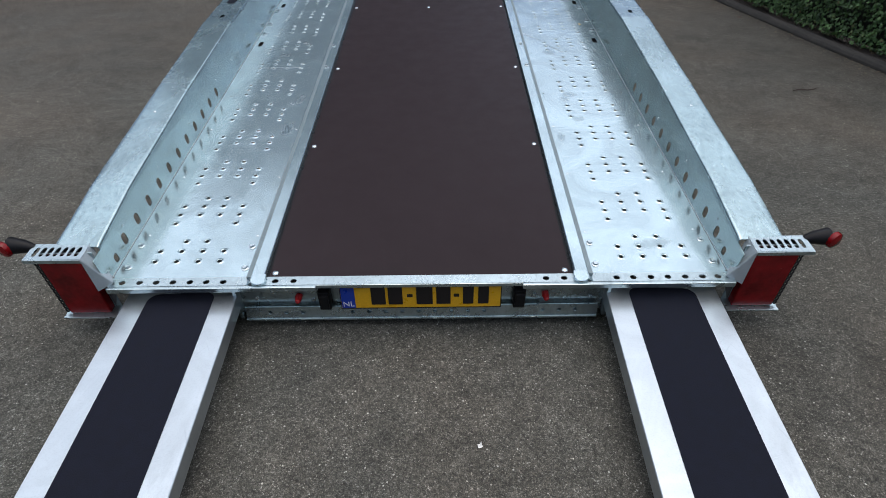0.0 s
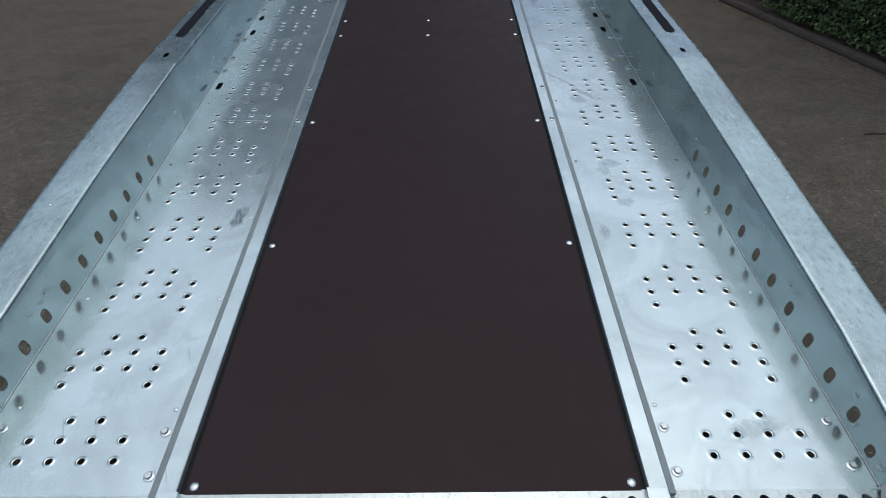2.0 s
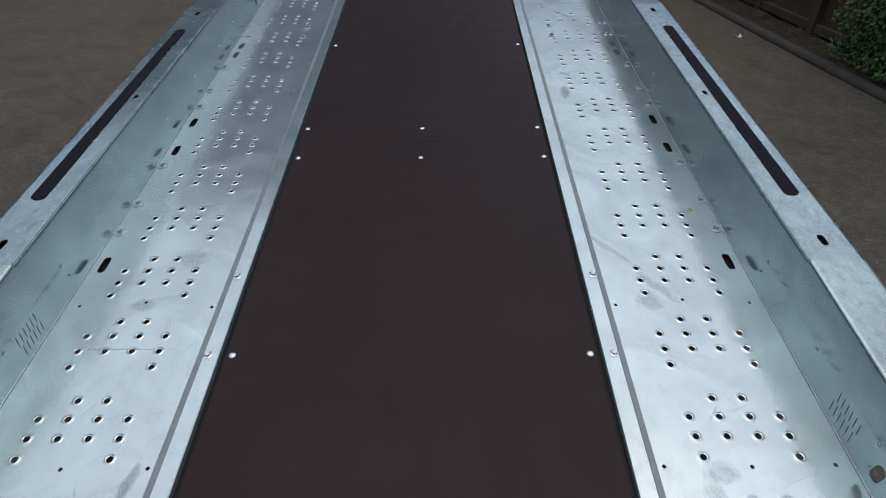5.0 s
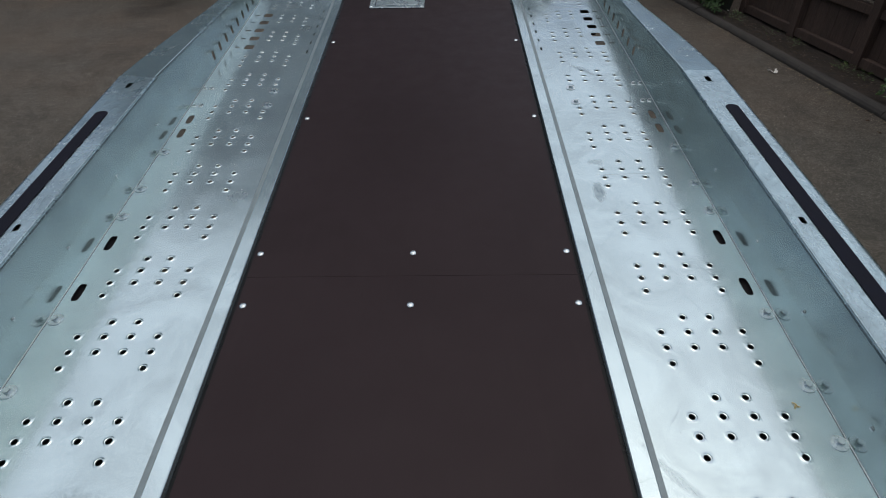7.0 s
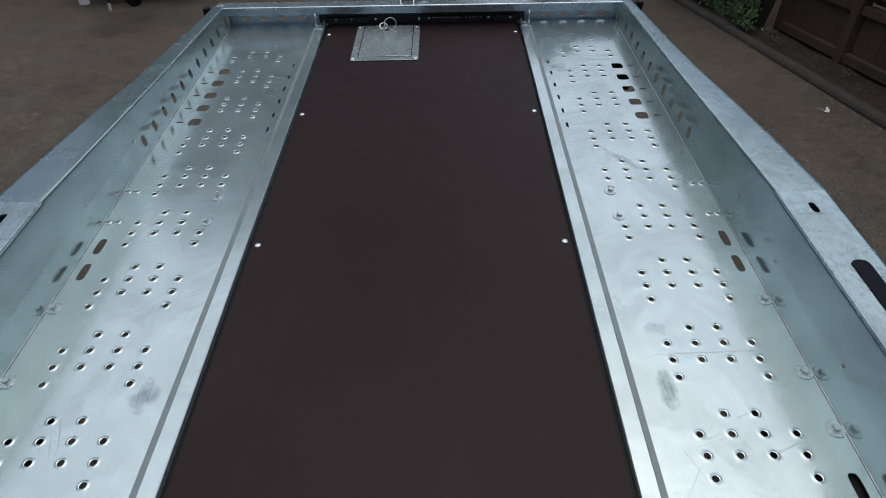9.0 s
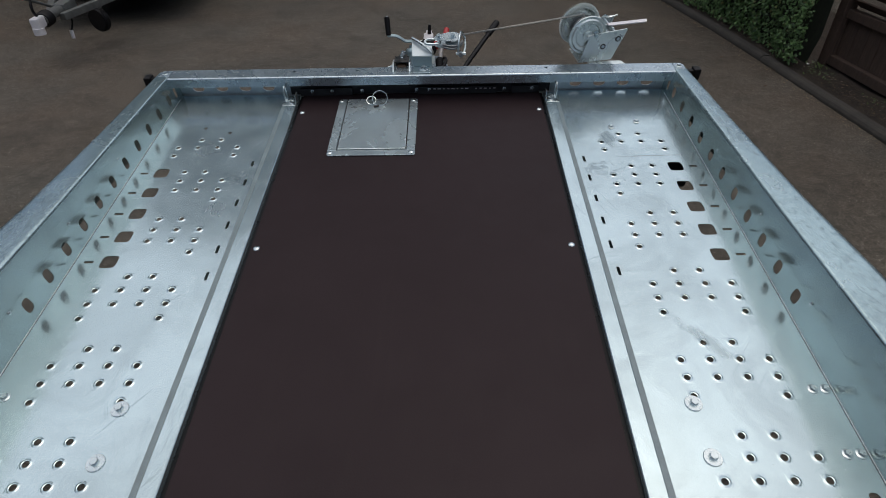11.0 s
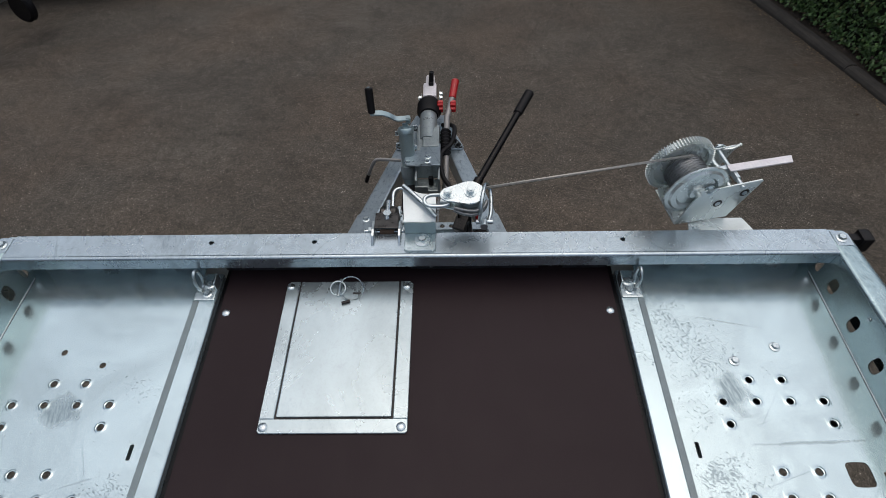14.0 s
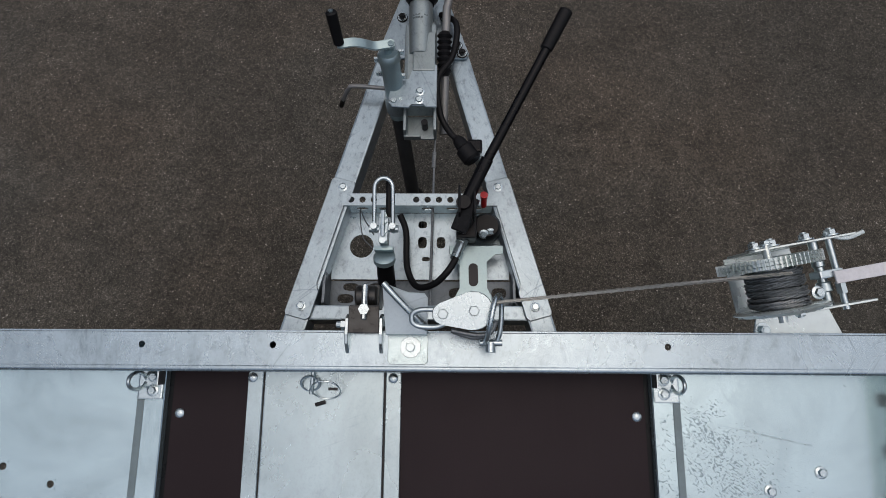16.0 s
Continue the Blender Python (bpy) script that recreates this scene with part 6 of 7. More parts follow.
part("lever_grip", bm, RUBBER, lever, "black rubber grip", smooth=True)
bm = bmesh.new()
tube(bm, smooth_path([(0.118, 5.497, 0.64), (0.104, 5.452, 0.655), (0.080, 5.410, 0.66), (0.046, 5.383, 0.64), (0.004, 5.385, 0.61), (-0.022, 5.44, 0.59), (-0.026, 5.53, 0.60), (-0.042, 5.575, 0.61)]), 0.0082, 12)
hose = part("hose", bm, RUBBER, pump, "black hydraulic hose", smooth=True)
bm = bmesh.new()
rod(bm, (0.116, 5.492, 0.643), (0.098, 5.445, 0.657), 0.0115, 12)
lathe(bm, [(0.015, 0), (0.015, 0.014)], 6, along((0.119, 5.5, 0.64), (0.112, 5.484, 0.646)))
part("hose_fitting", bm, ZINC, hose)


# ---------------------------------------------------------------- deck latch and lifting cylinder
latch = thing("deck_latch", "zinc plated deck latch with U-shaped pull and tipping cylinder", "latch", m=ON_LATCH)
bm = bmesh.new()
top_u = [(-0.022, 0.0, 0), (-0.022, 0.09, 0.006)] + [(-0.022 * math.cos(a), 0.092 + 0.024 * math.sin(a), 0.007) for a in (math.pi * k / 10 for k in range(1, 10))] + [(0.022, 0.09, 0.006), (0.022, 0.0, 0)]
tube(bm, [Vector((-0.077 + x, 5.482 + y, 0.745 + z + y * 0.25)) for x, y, z in top_u], 0.0052, 10)
part("pull_loop", bm, ZINC, latch, smooth=True)
bm = bmesh.new()
rod(bm, (-0.112, 5.485, 0.74), (-0.042, 5.485, 0.74), 0.009, 12)
for x in (-0.099, -0.055):
    rod(bm, (x, 5.485, 0.728), (x, 5.485, 0.765), 0.008, 8)
part("cross_pin", bm, ZINC, latch)
bm = bmesh.new()
box(bm, -0.088, -0.066, 5.45, 5.51, 0.71, 0.752, 0.004)
for y in (5.452, 5.472, 5.497, 5.512):
    lathe(bm, [(0.009, 0), (0.009, 0.012)], 6, pose(-0.077, y, 0.75))
rod(bm, (-0.077, 5.46, 0.765), (-0.077, 5.52, 0.772), 0.005, 8)
part("clevis", bm, ZINC, latch)
bm = bmesh.new()
rod(bm, (-0.078, 5.428, 0.705), (-0.078, 5.36, 0.60), 0.021, 18, 0.023)
part("cylinder", bm, BLACK, latch, "dark tipping cylinder", smooth=True)
bm = bmesh.new()
lathe(bm, [(0.0235, 0), (0.027, 0.003), (0.027, 0.016), (0.018, 0.022)], 20, along((-0.078, 5.418, 0.69), (-0.078, 5.45, 0.74)))
box(bm, -0.101, -0.055, 5.436, 5.448, 0.70, 0.728, 0.003)
part("cylinder_head", bm, PASSIV, latch, "zinc plated cylinder head", smooth=True)
bm = bmesh.new()
rod(bm, (-0.066, 5.515, 0.735), (-0.066, 5.60, 0.76), 0.008, 10)
part("gas_spring", bm, BLACK, latch, smooth=True)
bm = bmesh.new()
tube(bm, smooth_path([(-0.10, 5.47, 0.74), (-0.13, 5.52, 0.70), (-0.15, 5.56, 0.66), (-0.145, 5.50, 0.63), (-0.12, 5.47, 0.62)], 6), 0.0016, 5)
part("safety_wire", bm, STEEL, latch)
# fork on the front beam (stands on the deck's coordinates)
fork = new("beam_fork")
fork.parent = latch
fork.matrix_basis = ON_LATCH.inverted() @ BED
for x in (-0.1165, -0.0505):
    bm = bmesh.new()
    prism(bm, [(5.256, 0.1065), (5.270, 0.1065), (5.286, 0.126), (5.308, 0.100), (5.334, 0.104), (5.338, 0.128), (5.328, 0.148), (5.298, 0.150), (5.280, 0.146), (5.262, 0.128)], -0.0035, 0.0035, m=Matrix.Translation((x, 0, 0)) @ Matrix(((0, 0, 1, 0), (1, 0, 0, 0), (0, 1, 0, 0), (0, 0, 0, 1))), bevel=0.001)
    bmesh.ops.recalc_face_normals(bm, faces=bm.faces)
    part("fork_cheek", bm, ZINC, fork)
bm = bmesh.new()
box(bm, -0.113, -0.054, 5.300, 5.352, 0.146, 0.152, 0.0015)
box(bm, -0.113, -0.054, 5.348, 5.354, 0.100, 0.146, 0.0015)
part("saddle_plate", bm, GREASY, fork, "dark greasy saddle plate")
bm = bmesh.new()
rod(bm, (-0.142, 5.318, 0.118), (-0.026, 5.318, 0.118), 0.0065, 12)
for x in (-0.132, -0.044):
    lathe(bm, [(0.0115, 0), (0.0115, 0.010)], 6, along((x, 5.318, 0.118), (x + 0.01, 5.318, 0.118)))
part("fork_pin", bm, ZINC, fork)
# bush whose dark brown carries the fork's shadow
bm = bmesh.new()
rod(bm, (-0.101, 5.316, 0.120), (-0.066, 5.316, 0.120), 0.018, 18)
part("bush", bm, BRASS, fork, "bronze bush, shadow put into its dark brown", smooth=True)
bm = bmesh.new()
box(bm, -0.108, -0.058, 5.356, 5.398, 0.045, 0.118, 0.006)
rod(bm, (-0.105, 5.374, 0.122), (-0.061, 5.374, 0.122), 0.021, 18, edge=0.004)
part("rod_eye", bm, GREASY, fork, "dark greasy rod eye", smooth=True)
bm = bmesh.new()
rod(bm, (-0.083, 5.325, 0.152), (-0.083, 5.395, 0.150), 0.0065, 10, edge=0.002)
lathe(bm, [(0.011, 0), (0.011, 0.008)], 6, pose(-0.083, 5.345, 0.152))
part("grease_nipple_pipe", bm, ZINC, fork)


# ---------------------------------------------------------------- pulley, rope and winch on the front beam
def on_deck(name, label, category, fit):
    return thing(name, label, category, m=BED @ fit)


bracket = thing("pulley_bracket", "folded galvanised pulley bracket bolted on the front beam", "bracket", m=BED)
bm = bmesh.new()
prism(bm, [(-0.0375, 5.247), (-0.0315, 5.241), (0.0340, 5.241), (0.0400, 5.247), (0.0400, 5.300), (-0.0375, 5.300)], 0.1065, 0.1115, bevel=0.0008)
part("foot_plate", bm, FRAME, bracket)
bm = bmesh.new()
box(bm, -0.0375, 0.0400, 5.2955, 5.3005, 0.1117, 0.152, 0.0012)
part("riser", bm, PASSIV, bracket)
bm = bmesh.new()
prism(bm, [(-0.0375, -0.002), (0.0405, -0.002), (0.0415, 0.066), (0.035, 0.075), (0.004, 0.077), (-0.010, 0.082), (-0.036, 0.092), (-0.0425, 0.087)], -0.002, 0.002, m=pose(0, 5.299, 0.153, 16, 0, 0), bevel=0.0006)
part("upper_wing", bm, PALE, bracket)
bm = bmesh.new()
wing = pose(0, 5.299, 0.155, 16, 0, 0)
a, b = wing @ Vector((-0.036, 0.086, 0.0)), wing @ Vector((0.035, 0.012, 0.0))
tube(bm, smooth_path([a + Vector((-0.004, 0.006, 0.010)), a.lerp(b, 0.25) + Vector((0, 0, 0.013)), a.lerp(b, 0.75) + Vector((0, 0, 0.013)), b + Vector((0.006, -0.004, 0.004))], 4), 0.0062, 10)
part("draw_bolt", bm, ZINC, bracket, "bright bent round bar on the bracket", smooth=True)
share("bolt", BOLT_BIG, bracket, pose(0.0065, 5.2735, 0.1115, 0, 0, 15))

pulley = on_deck("pulley_block", "pale zinc plated snatch block pulled tight on the winch rope", "pulley block", ON_PULLEY)
tilt = pose(0.098, 5.316, 0.182, 4, 0, 6)


def teardrop(r1, x1, r2, x2, n=12):
    d = x1 - x2
    a0 = math.acos((r2 - r1) / d)
    return [(x1 + r1 * math.cos(a), r1 * math.sin(a)) for a in (-a0 + 2 * a0 * k / n for k in range(n + 1))] + [(x2 + r2 * math.cos(a), r2 * math.sin(a)) for a in (a0 + (2 * math.pi - 2 * a0) * k / n for k in range(n + 1))]


for z in (0.006, -0.022):
    bm = bmesh.new()
    prism(bm, teardrop(0.034, 0.026, 0.019, -0.028), z, z + 0.004, bevel=0.0012)
    part("cheek", bm, ZINC, pulley, m=tilt)
bm = bmesh.new()
lathe(bm, [(0.028, -0.016), (0.022, -0.008), (0.028, 0.003)], 24, tilt @ pose(0.026, 0, 0))
part("sheave", bm, CAST, pulley, smooth=True)
for x in (0.026, -0.028):
    share("nut", NUT, pulley, tilt @ pose(x, 0, 0.010))
bm = bmesh.new()
c = Vector((0.045, 5.305, 0.178))
link = [c + Vector((0.030 * math.copysign(abs(math.cos(a)) ** 0.7, math.cos(a)), 0.0155 * math.copysign(abs(math.sin(a)) ** 0.8, math.sin(a)), 0.003 * math.sin(a))) for a in (2 * math.pi * k / 28 for k in range(28))]
tube(bm, link, 0.0048, 10, closed=True)
part("link", bm, ZINC, pulley, "oval zinc plated link", smooth=True)
bm = bmesh.new()
sh = smooth_path([(0.145, 5.262, 0.150), (0.147, 5.272, 0.185), (0.152, 5.300, 0.205), (0.160, 5.335, 0.20), (0.170, 5.345, 0.18), (0.174, 5.325, 0.165), (0.172, 5.285, 0.158), (0.166, 5.262, 0.150)], 5)
tube(bm, sh, 0.0048, 10)
rod(bm, (0.136, 5.262, 0.15), (0.176, 5.262, 0.15), 0.006, 10)
rod(bm, (0.155, 5.262, 0.15), (0.155, 5.245, 0.152), 0.009, 12)
part("shackle", bm, ZINC, pulley, "zinc plated shackle", smooth=True)
bm = bmesh.new()
for dz, dy in ((0.0, 0.0), (0.008, 0.004)):
    tube(bm, smooth_path([(0.085, 5.284, 0.168 + dz), (0.105, 5.276 + dy, 0.165 + dz), (0.13, 5.272 + dy, 0.165 + dz), (0.152, 5.280, 0.170 + dz), (0.163, 5.30, 0.175 + dz)], 5), 0.0045, 10)
part("rope_tail", bm, STEEL, pulley, "clamped tail of grey wire rope", smooth=True)

rope = on_deck("winch_rope", "taut grey steel wire rope from pulley to winch", "wire rope", ON_PULLEY)
bm = bmesh.new()
P, Q = Vector((0.155, 5.332, 0.190)), Vector((0.644, 5.381, 0.242))
d = (Q - P).normalized()
u = d.orthogonal().normalized()
w = d.cross(u)
n = 120
for s in range(3):
    tube(bm, [P.lerp(Q, i / n) + 0.0016 * (math.cos(i * 0.55 + 2.094 * s) * u + math.sin(i * 0.55 + 2.094 * s) * w) for i in range(n + 1)], 0.0019, 5)
part("rope_lay", bm, ROPE, rope, smooth=True)

winch = on_deck("hand_winch", "zinc plated hand winch with toothed wheel and wound rope", "winch", ON_WINCH)
bm = bmesh.new()
prism(bm, [(0.668, 5.268), (0.838, 5.268), (0.84, 5.274), (0.812, 5.335), (0.675, 5.335), (0.664, 5.274)], 0.072, 0.077, bevel=0.001)
box(bm, 0.658, 0.85, 5.2725, 5.277, 0.03, 0.0718, 0.001)
part("mounting_plate", bm, WINCH, winch, "folded mounting plate")
share("nut", NUT, winch, pose(0.682, 5.29, 0.077))
frame_m = pose(0.630, 5.311, 0.0, 0, 0, 10.5)
for name, yy, out in (("front_cheek", 0.0, 0.19), ("rear_cheek", 0.118, 0.185)):
    bm = bmesh.new()
    poly = [(0.004, 0.082), (0.142, 0.082), (out - 0.004, 0.203), (out - 0.008, 0.207), (0.032, 0.195)] if yy == 0 else [(0.012, 0.082), (0.142, 0.082), (out - 0.004, 0.203), (out - 0.008, 0.207), (0.004, 0.197), (-0.002, 0.190)]
    prism(bm, poly, -0.002, 0.002, m=frame_m @ Matrix.Translation((0, yy, 0)) @ Matrix(((1, 0, 0, 0), (0, 0, -1, 0), (0, 1, 0, 0), (0, 0, 0, 1))), bevel=0.0006)
    cheek = part(name, bm, WINCH, winch, "sheet steel winch cheek")
    if yy == 0:
        for x, z in ((0.094, 0.143), (0.152, 0.169)):
            bm = bmesh.new()
            lathe(bm, [(0.0115, 0), (0.0115, 0.0006)], 16, frame_m @ pose(x, -0.0024, z, 90, 0, 0))
            part("bearing_hole", bm, INK, cheek)
            bm = bmesh.new()
            lathe(bm, [(0.0065, 0), (0.0065, 0.0015)], 14, frame_m @ pose(x, -0.0026, z, 90, 0, 0))
            part("shaft_end", bm, ZINC, cheek)
bm = bmesh.new()
box(bm, 0.004, 0.136, 0.003, 0.116, 0.079, 0.083, 0.001, m=frame_m)
part("winch_floor", bm, WINCH, winch)
cx, cz = 0.026, 0.190
drum_m = frame_m @ pose(cx, 0, cz, 91, 0, 0)
bm = bmesh.new()
# front flange: pressed disc with a raised ring; axis runs across the cheeks
lathe(bm, [(0.075, -0.0135), (0.077, -0.012), (0.075, -0.0095), (0.067, -0.0095), (0.062, -0.0045), (0.05, -0.004), (0.045, -0.0095), (0.02, -0.0095), (0.018, -0.002)], 40, drum_m)
part("drum_flange", bm, WINCH, winch, "pressed steel drum flange", smooth=True)
bm = bmesh.new()
lathe(bm, [(0.027, -0.088), (0.027, -0.012)], 24, drum_m)
part("drum", bm, WINCH, winch, smooth=True)
bm = bmesh.new()
turns, per = 10, 30
rng = random.Random(9)
wob = [rng.uniform(-0.0022, 0.0022) for _ in range(2 * turns + 4)]
for radius, start in ((0.0445, -0.0165), (0.0385, -0.0145)):
    path = []
    for k in range(turns * per + 1):
        a, lane = 2 * math.pi * k / per, 2 * k / per
        w = wob[int(lane)] + (wob[int(lane) + 1] - wob[int(lane)]) * (lane % 1)
        path.append(drum_m @ Vector(((radius + w) * math.cos(a), (radius + w) * math.sin(a), start - 0.0065 * k / per + 1.3 * w)))
    for strand in range(3):
        lay = [p + 0.0019 * (math.cos(k * 0.9 + 2.094 * strand) * (p - drum_m @ Vector((0, 0, start))).normalized() + math.sin(k * 0.9 + 2.094 * strand) * (drum_m.to_3x3() @ Vector((0, 0, 1)))) for k, p in enumerate(path)]
        tube(bm, lay, 0.0021, 5)
part("wound_rope", bm, STEEL, winch, "grey wire rope wound on the drum", smooth=True)
bm = bmesh.new()
nt_ = 68
prof = []
for k in range(nt_):
    for f, r in ((0.0, 0.0745), (0.16, 0.0825), (0.40, 0.0825), (0.56, 0.0745)):
        a = 2 * math.pi * (k + f) / nt_
        prof.append((r * math.cos(a), r * math.sin(a)))
inner = 0.067
for z0, z1 in ((-0.1025, -0.0972), (-0.0962, -0.0908), (-0.0898, -0.0845)):
    ro = [[bm.verts.new((x, y, z)) for x, y in prof] for z in (z0, z1)]
    ri = [[bm.verts.new((inner * x / math.hypot(x, y), inner * y / math.hypot(x, y), z)) for x, y in prof] for z in (z0, z1)]
    N = len(prof)
    for k in range(N):
        j = (k + 1) % N
        bm.faces.new((ro[0][k], ro[0][j], ro[1][j], ro[1][k]))
        bm.faces.new((ri[0][j], ri[0][k], ri[1][k], ri[1][j]))
        bm.faces.new((ro[1][k], ro[1][j], ri[1][j], ri[1][k]))
        bm.faces.new((ro[0][j], ro[0][k], ri[0][k], ri[0][j]))
bmesh.ops.transform(bm, matrix=frame_m @ pose(cx - 0.006, 0, cz + 0.005, 92, 0, 0), verts=bm.verts)
gear = part("gear_wheel", bm, WINCH, winch, "large toothed gear wheel")
bm = bmesh.new()
lathe(bm, [(0.068, -0.100), (0.068, -0.094), (0.055, -0.089), (0.02, -0.089), (0.018, -0.082)], 36, drum_m)
part("gear_web", bm, WINCH, gear, smooth=True)
bm = bmesh.new()
lathe(bm, [(0.007, -0.131), (0.007, 0.012)], 12, drum_m)
part("drum_shaft", bm, WINCH, winch)
share("nut", NUT, winch, drum_m @ pose(0.03, 0.002, -0.006))
share("bolt", BOLT, winch, drum_m @ pose(0, 0, -0.125, 180, 0, 0))
for x, y, z in ((0.14, 0.121, 0.196), (0.094, 0.121, 0.196), (0.040, 0.121, 0.186), (0.010, 0.121, 0.184)):
    share("nut", NUT, winch, frame_m @ pose(x, y, z, -90, 0, 0))
bm = bmesh.new()
rod(bm, frame_m @ Vector((0.135, -0.008, 0.195)), frame_m @ Vector((0.135, 0.128, 0.195)), 0.0055, 12)
rod(bm, frame_m @ Vector((0.118, 0.0, 0.178)), frame_m @ Vector((0.118, 0.116, 0.178)), 0.008, 12)
rod(bm, frame_m @ Vector((0.118, 0.026, 0.178)), frame_m @ Vector((0.118, 0.044, 0.178)), 0.0125, 14, edge=0.002)
rod(bm, frame_m @ Vector((0.118, 0.070, 0.178)), frame_m @ Vector((0.118, 0.082, 0.178)), 0.0105, 14, edge=0.002)
rod(bm, frame_m @ Vector((0.135, 0.020, 0.195)), frame_m @ Vector((0.135, 0.040, 0.195)), 0.0085, 6)
part("cross_shaft", bm, ZINC, winch, smooth=True)
bm = bmesh.new()
box(bm, 0.100, 0.142, 0.050, 0.064, 0.172, 0.203, 0.003, m=frame_m)
part("shaft_collar", bm, ZINC, winch, "zinc plated collar on the drive shaft")
share("bolt", BOLT, winch, frame_m @ pose(0.100, 0.028, 0.186))
bm = bmesh.new()
prism(bm, [(0.122, 0.038), (0.283, 0.038), (0.291, 0.060), (0.122, 0.060)], 0.203, 0.2075, m=frame_m, bevel=0.0008)
part("crank_handle", bm, GREYBAR, winch, "flat pale crank handle")
bm = bmesh.new()
tube(bm, smooth_path([frame_m @ Vector(p) for p in ((0.145, 0.118, 0.198), (0.165, 0.112, 0.203), (0.19, 0.118, 0.207))], 4), 0.004, 8)
part("spring_clip", bm, WINCH, winch, smooth=True)


# ---------------------------------------------------------------- vehicles parked beyond
def far_trailer():
    """The front end of a second trailer: A-frame, coupling, jockey wheel and dark body."""
    ob = thing("parked_trailer", "weathered grey trailer with A-frame drawbar and jockey wheel", "trailer", m=pose(-3.325, 7.93, 0, 0, 0, 189))
    # local y runs back from the coupling along the drawbar
    for s in (-1, 1):
        bm = bmesh.new()
        a, b = Vector((s * 0.05, -0.25, 0.43)), Vector((s * 0.55, -1.75, 0.43))
        d = (b - a).normalized()
        mm = Matrix.Translation(a) @ frame_of(d).to_4x4()
        box(bm, -0.03, 0.03, -0.03, 0.03, 0, (b - a).length, 0.006, m=mm)
        part("drawbar_beam", bm, DULL, ob)
    bm = bmesh.new()
    rod(bm, (0, 0.02, 0.47), (0, -0.42, 0.47), 0.042, 18)
    box(bm, -0.055, 0.055, -0.62, -0.35, 0.42, 0.51, 0.012)
    part("coupling_body", bm, DULL, ob, smooth=True)
    bm = bmesh.new()
    lathe(bm, [(0.05, 0)] + [(0.065 if k % 2 else 0.052, 0.012 * (k + 1)) for k in range(8)] + [(0.045, 0.12)], 18, along((0, 0.0, 0.47), (0, -0.2, 0.47)))
    part("gaiter", bm, RUBBER, ob, smooth=True)
    bm = bmesh.new()
    box(bm, -0.035, 0.035, 0.02, 0.16, 0.43, 0.52, 0.015)
    rod(bm, (0, 0.13, 0.44), (0, 0.13, 0.39), 0.045, 18)
    part("ball_head", bm, GREYBAR, ob)
    bm = bmesh.new()
    tube(bm, smooth_path([(0.0, 0.07, 0.52), (0.0, 0.1, 0.58), (0.0, 0.06, 0.66)], 4), 0.012, 8)
    part("head_handle", bm, BLACK, ob)
    bm = bmesh.new()
    rod(bm, (0.10, -0.5, 0.46), (0.16, -0.15, 0.62), 0.013, 10)
    part("brake_lever", bm, DULL, ob)
    bm = bmesh.new()
    rod(bm, (0.16, -0.15, 0.62), (0.175, -0.05, 0.665), 0.018, 12)
    part("brake_grip", bm, RED, ob, "red grip")
    bm = bmesh.new()
    box(bm, -0.27, 0.27, -0.96, -0.90, 0.42, 0.47, 0.006)
    part("cross_beam", bm, DULL, ob)
    jw = new("jockey_wheel")
    jw.parent = ob
    bm = bmesh.new()
    rod(bm, (-0.12, -0.88, 0.26), (-0.20, -0.90, 0.78), 0.024, 14)
    part("stem", bm, DULL, jw, smooth=True)
    bm = bmesh.new()
    lathe(bm, [(0.05, -0.03), (0.10, -0.035), (0.115, -0.02), (0.115, 0.02), (0.10, 0.035), (0.05, 0.03)], 26, pose(-0.10, -0.88, 0.24, 0, 90, 62))
    part("tyre", bm, RUBBER, jw, smooth=True)
    bm = bmesh.new()
    tube(bm, smooth_path([(-0.02, -0.45, 0.42), (-0.05, -0.40, 0.35), (-0.03, -0.36, 0.28)], 4), 0.008, 8)
    part("lead", bm, RUBBER, ob)
    bm = bmesh.new()
    rod(bm, (-0.03, -0.36, 0.285), (-0.028, -0.35, 0.215), 0.015, 10)
    part("plug", bm, GREYBAR, ob, "pale lighting plug")
    bm = bmesh.new()
    box(bm, -0.85, 0.85, -4.4, -1.55, 0.42, 0.95, 0.03)
    part("body", bm, CARPAINT, ob, "dark trailer body")
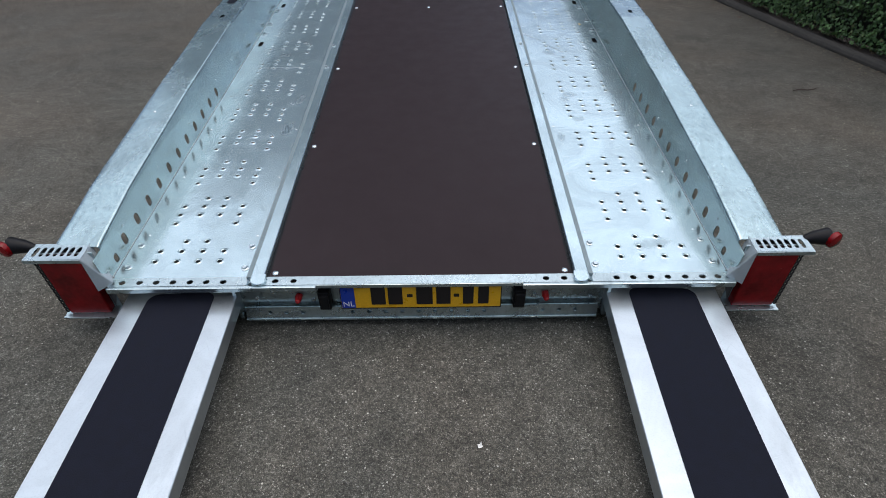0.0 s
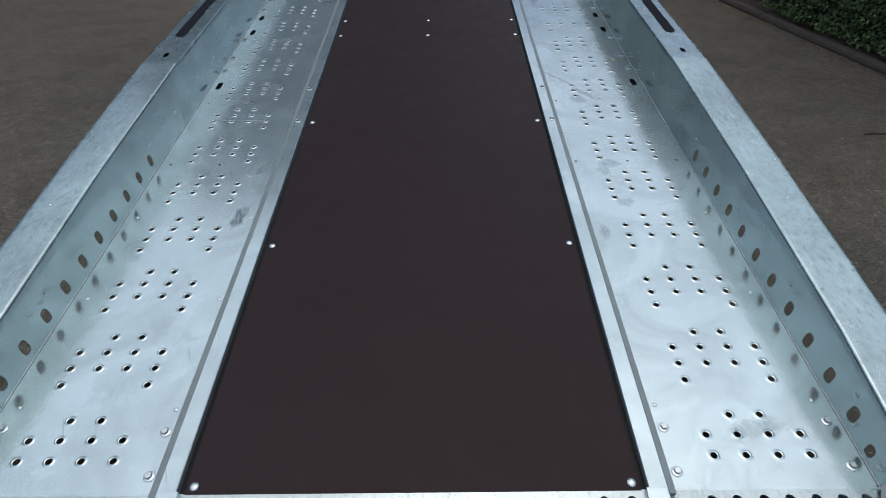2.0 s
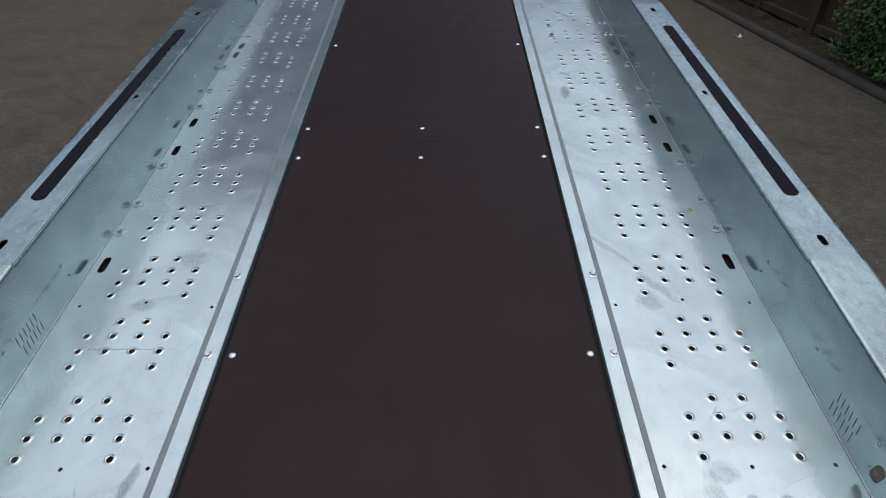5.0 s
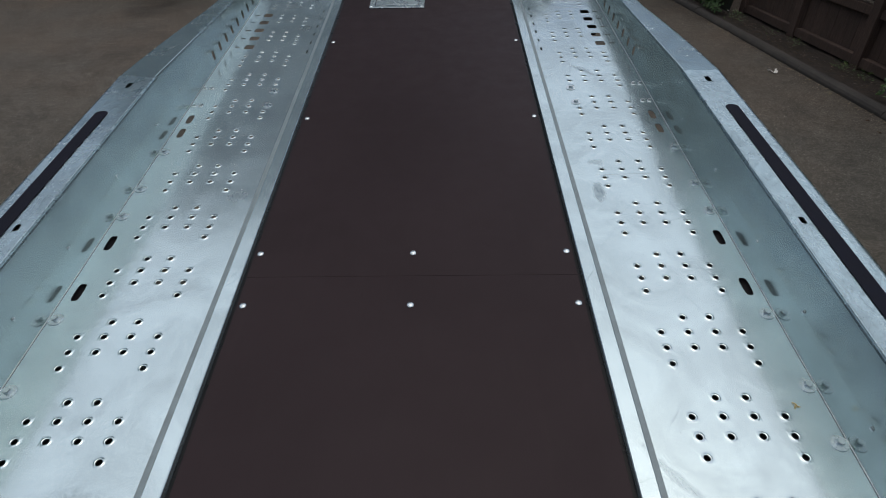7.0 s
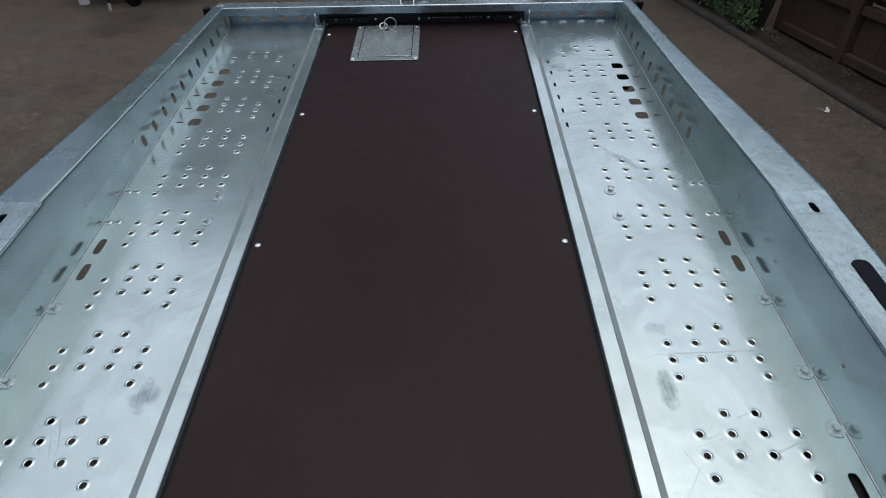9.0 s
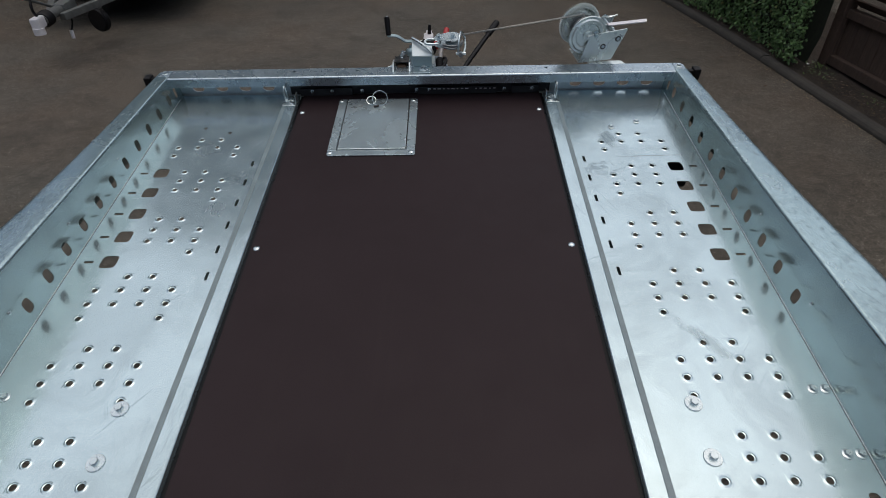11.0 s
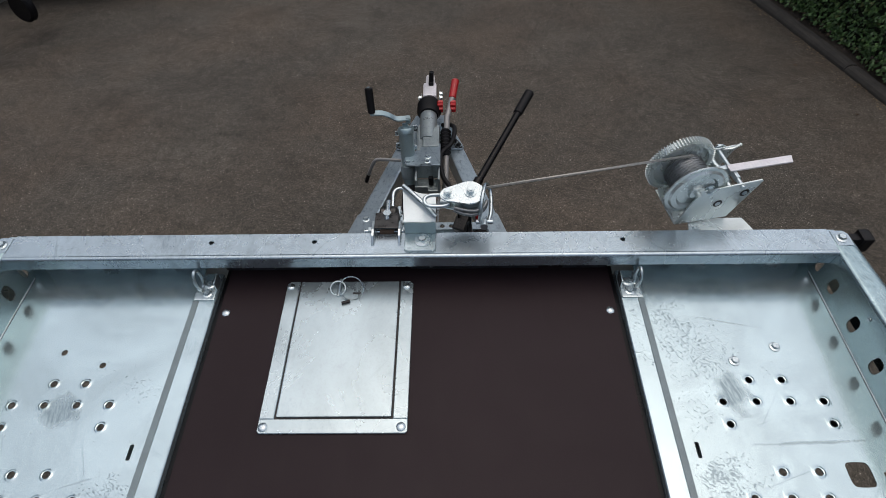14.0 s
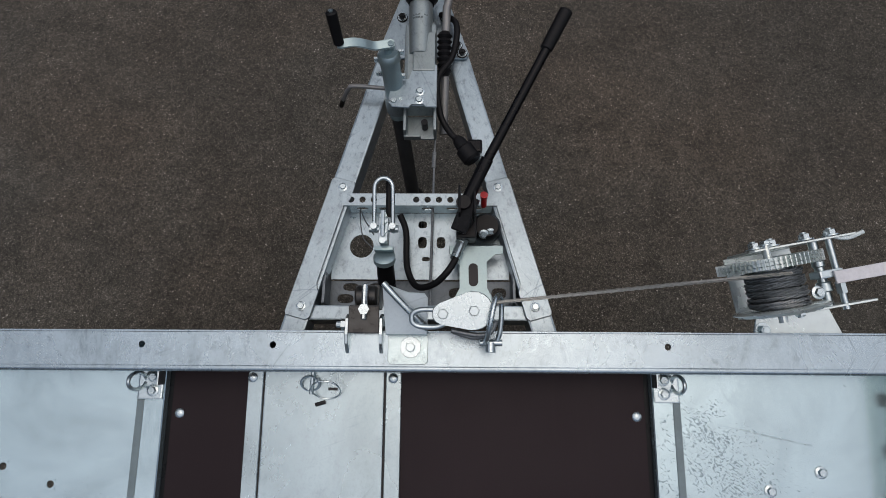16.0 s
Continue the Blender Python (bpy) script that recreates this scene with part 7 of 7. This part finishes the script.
    for s in (-1, 1):
        wh = new("wheel")
        wh.parent = ob
        wh.matrix_basis = pose(s * 0.95, -3.0, 0.281, 0, 90, 0)
        bm = bmesh.new()
        lathe(bm, [(0.16, -0.08), (0.25, -0.085), (0.28, -0.065), (0.28, 0.065), (0.25, 0.085), (0.16, 0.08)], 30, caps=False)
        part("tyre", bm, RUBBER, wh, smooth=True)
        bm = bmesh.new()
        lathe(bm, [(0.161, -0.07), (0.14, 0.0), (0.06, 0.03), (0.04, 0.06)], 24)
        part("rim", bm, CAST, wh, smooth=True)
    return ob


far_trailer()


def parked_car():
    ob = thing("parked_car", "black parked car standing beyond the trailer", "car", m=pose(-5.05, 11.9, 0, 0, 0, 80))
    L, W = 2.15, 0.88
    # side outline along the car's length
    bm = bmesh.new()
    low = [(-L, 0.30), (-L - 0.02, 0.55), (-L + 0.08, 0.80), (-1.1, 0.92), (-0.55, 1.30), (0.6, 1.38), (1.35, 1.02), (L - 0.1, 0.86), (L + 0.02, 0.55), (L, 0.28)]
    prism(bm, [(y, z) for y, z in low][::-1], -W, W, m=Matrix(((0, 0, 1, 0), (1, 0, 0, 0), (0, 1, 0, 0), (0, 0, 0, 1))), bevel=0.07)
    bmesh.ops.recalc_face_normals(bm, faces=bm.faces)
    part("body", bm, CARPAINT, ob)
    bm = bmesh.new()
    box(bm, -W + 0.05, W - 0.05, -L + 0.1, L - 0.1, 0.17, 0.33, 0.02)
    part("sill", bm, RUBBER, ob)
    for y in (-1.3, 1.3):
        for s in (-1, 1):
            wh = new("wheel")
            wh.parent = ob
            wh.matrix_basis = pose(s * (W - 0.08), y, 0.311, 0, 90, 0)
            bm = bmesh.new()
            lathe(bm, [(0.2, -0.1), (0.28, -0.105), (0.31, -0.08), (0.31, 0.08), (0.28, 0.105), (0.2, 0.1)], 32, caps=False)
            part("tyre", bm, RUBBER, wh, smooth=True)
            bm = bmesh.new()
            lathe(bm, [(0.201, -0.09), (0.18, 0.0), (0.07, 0.04), (0.05, 0.07)], 24)
            part("rim", bm, CAST, wh, smooth=True)
    return ob


parked_car()
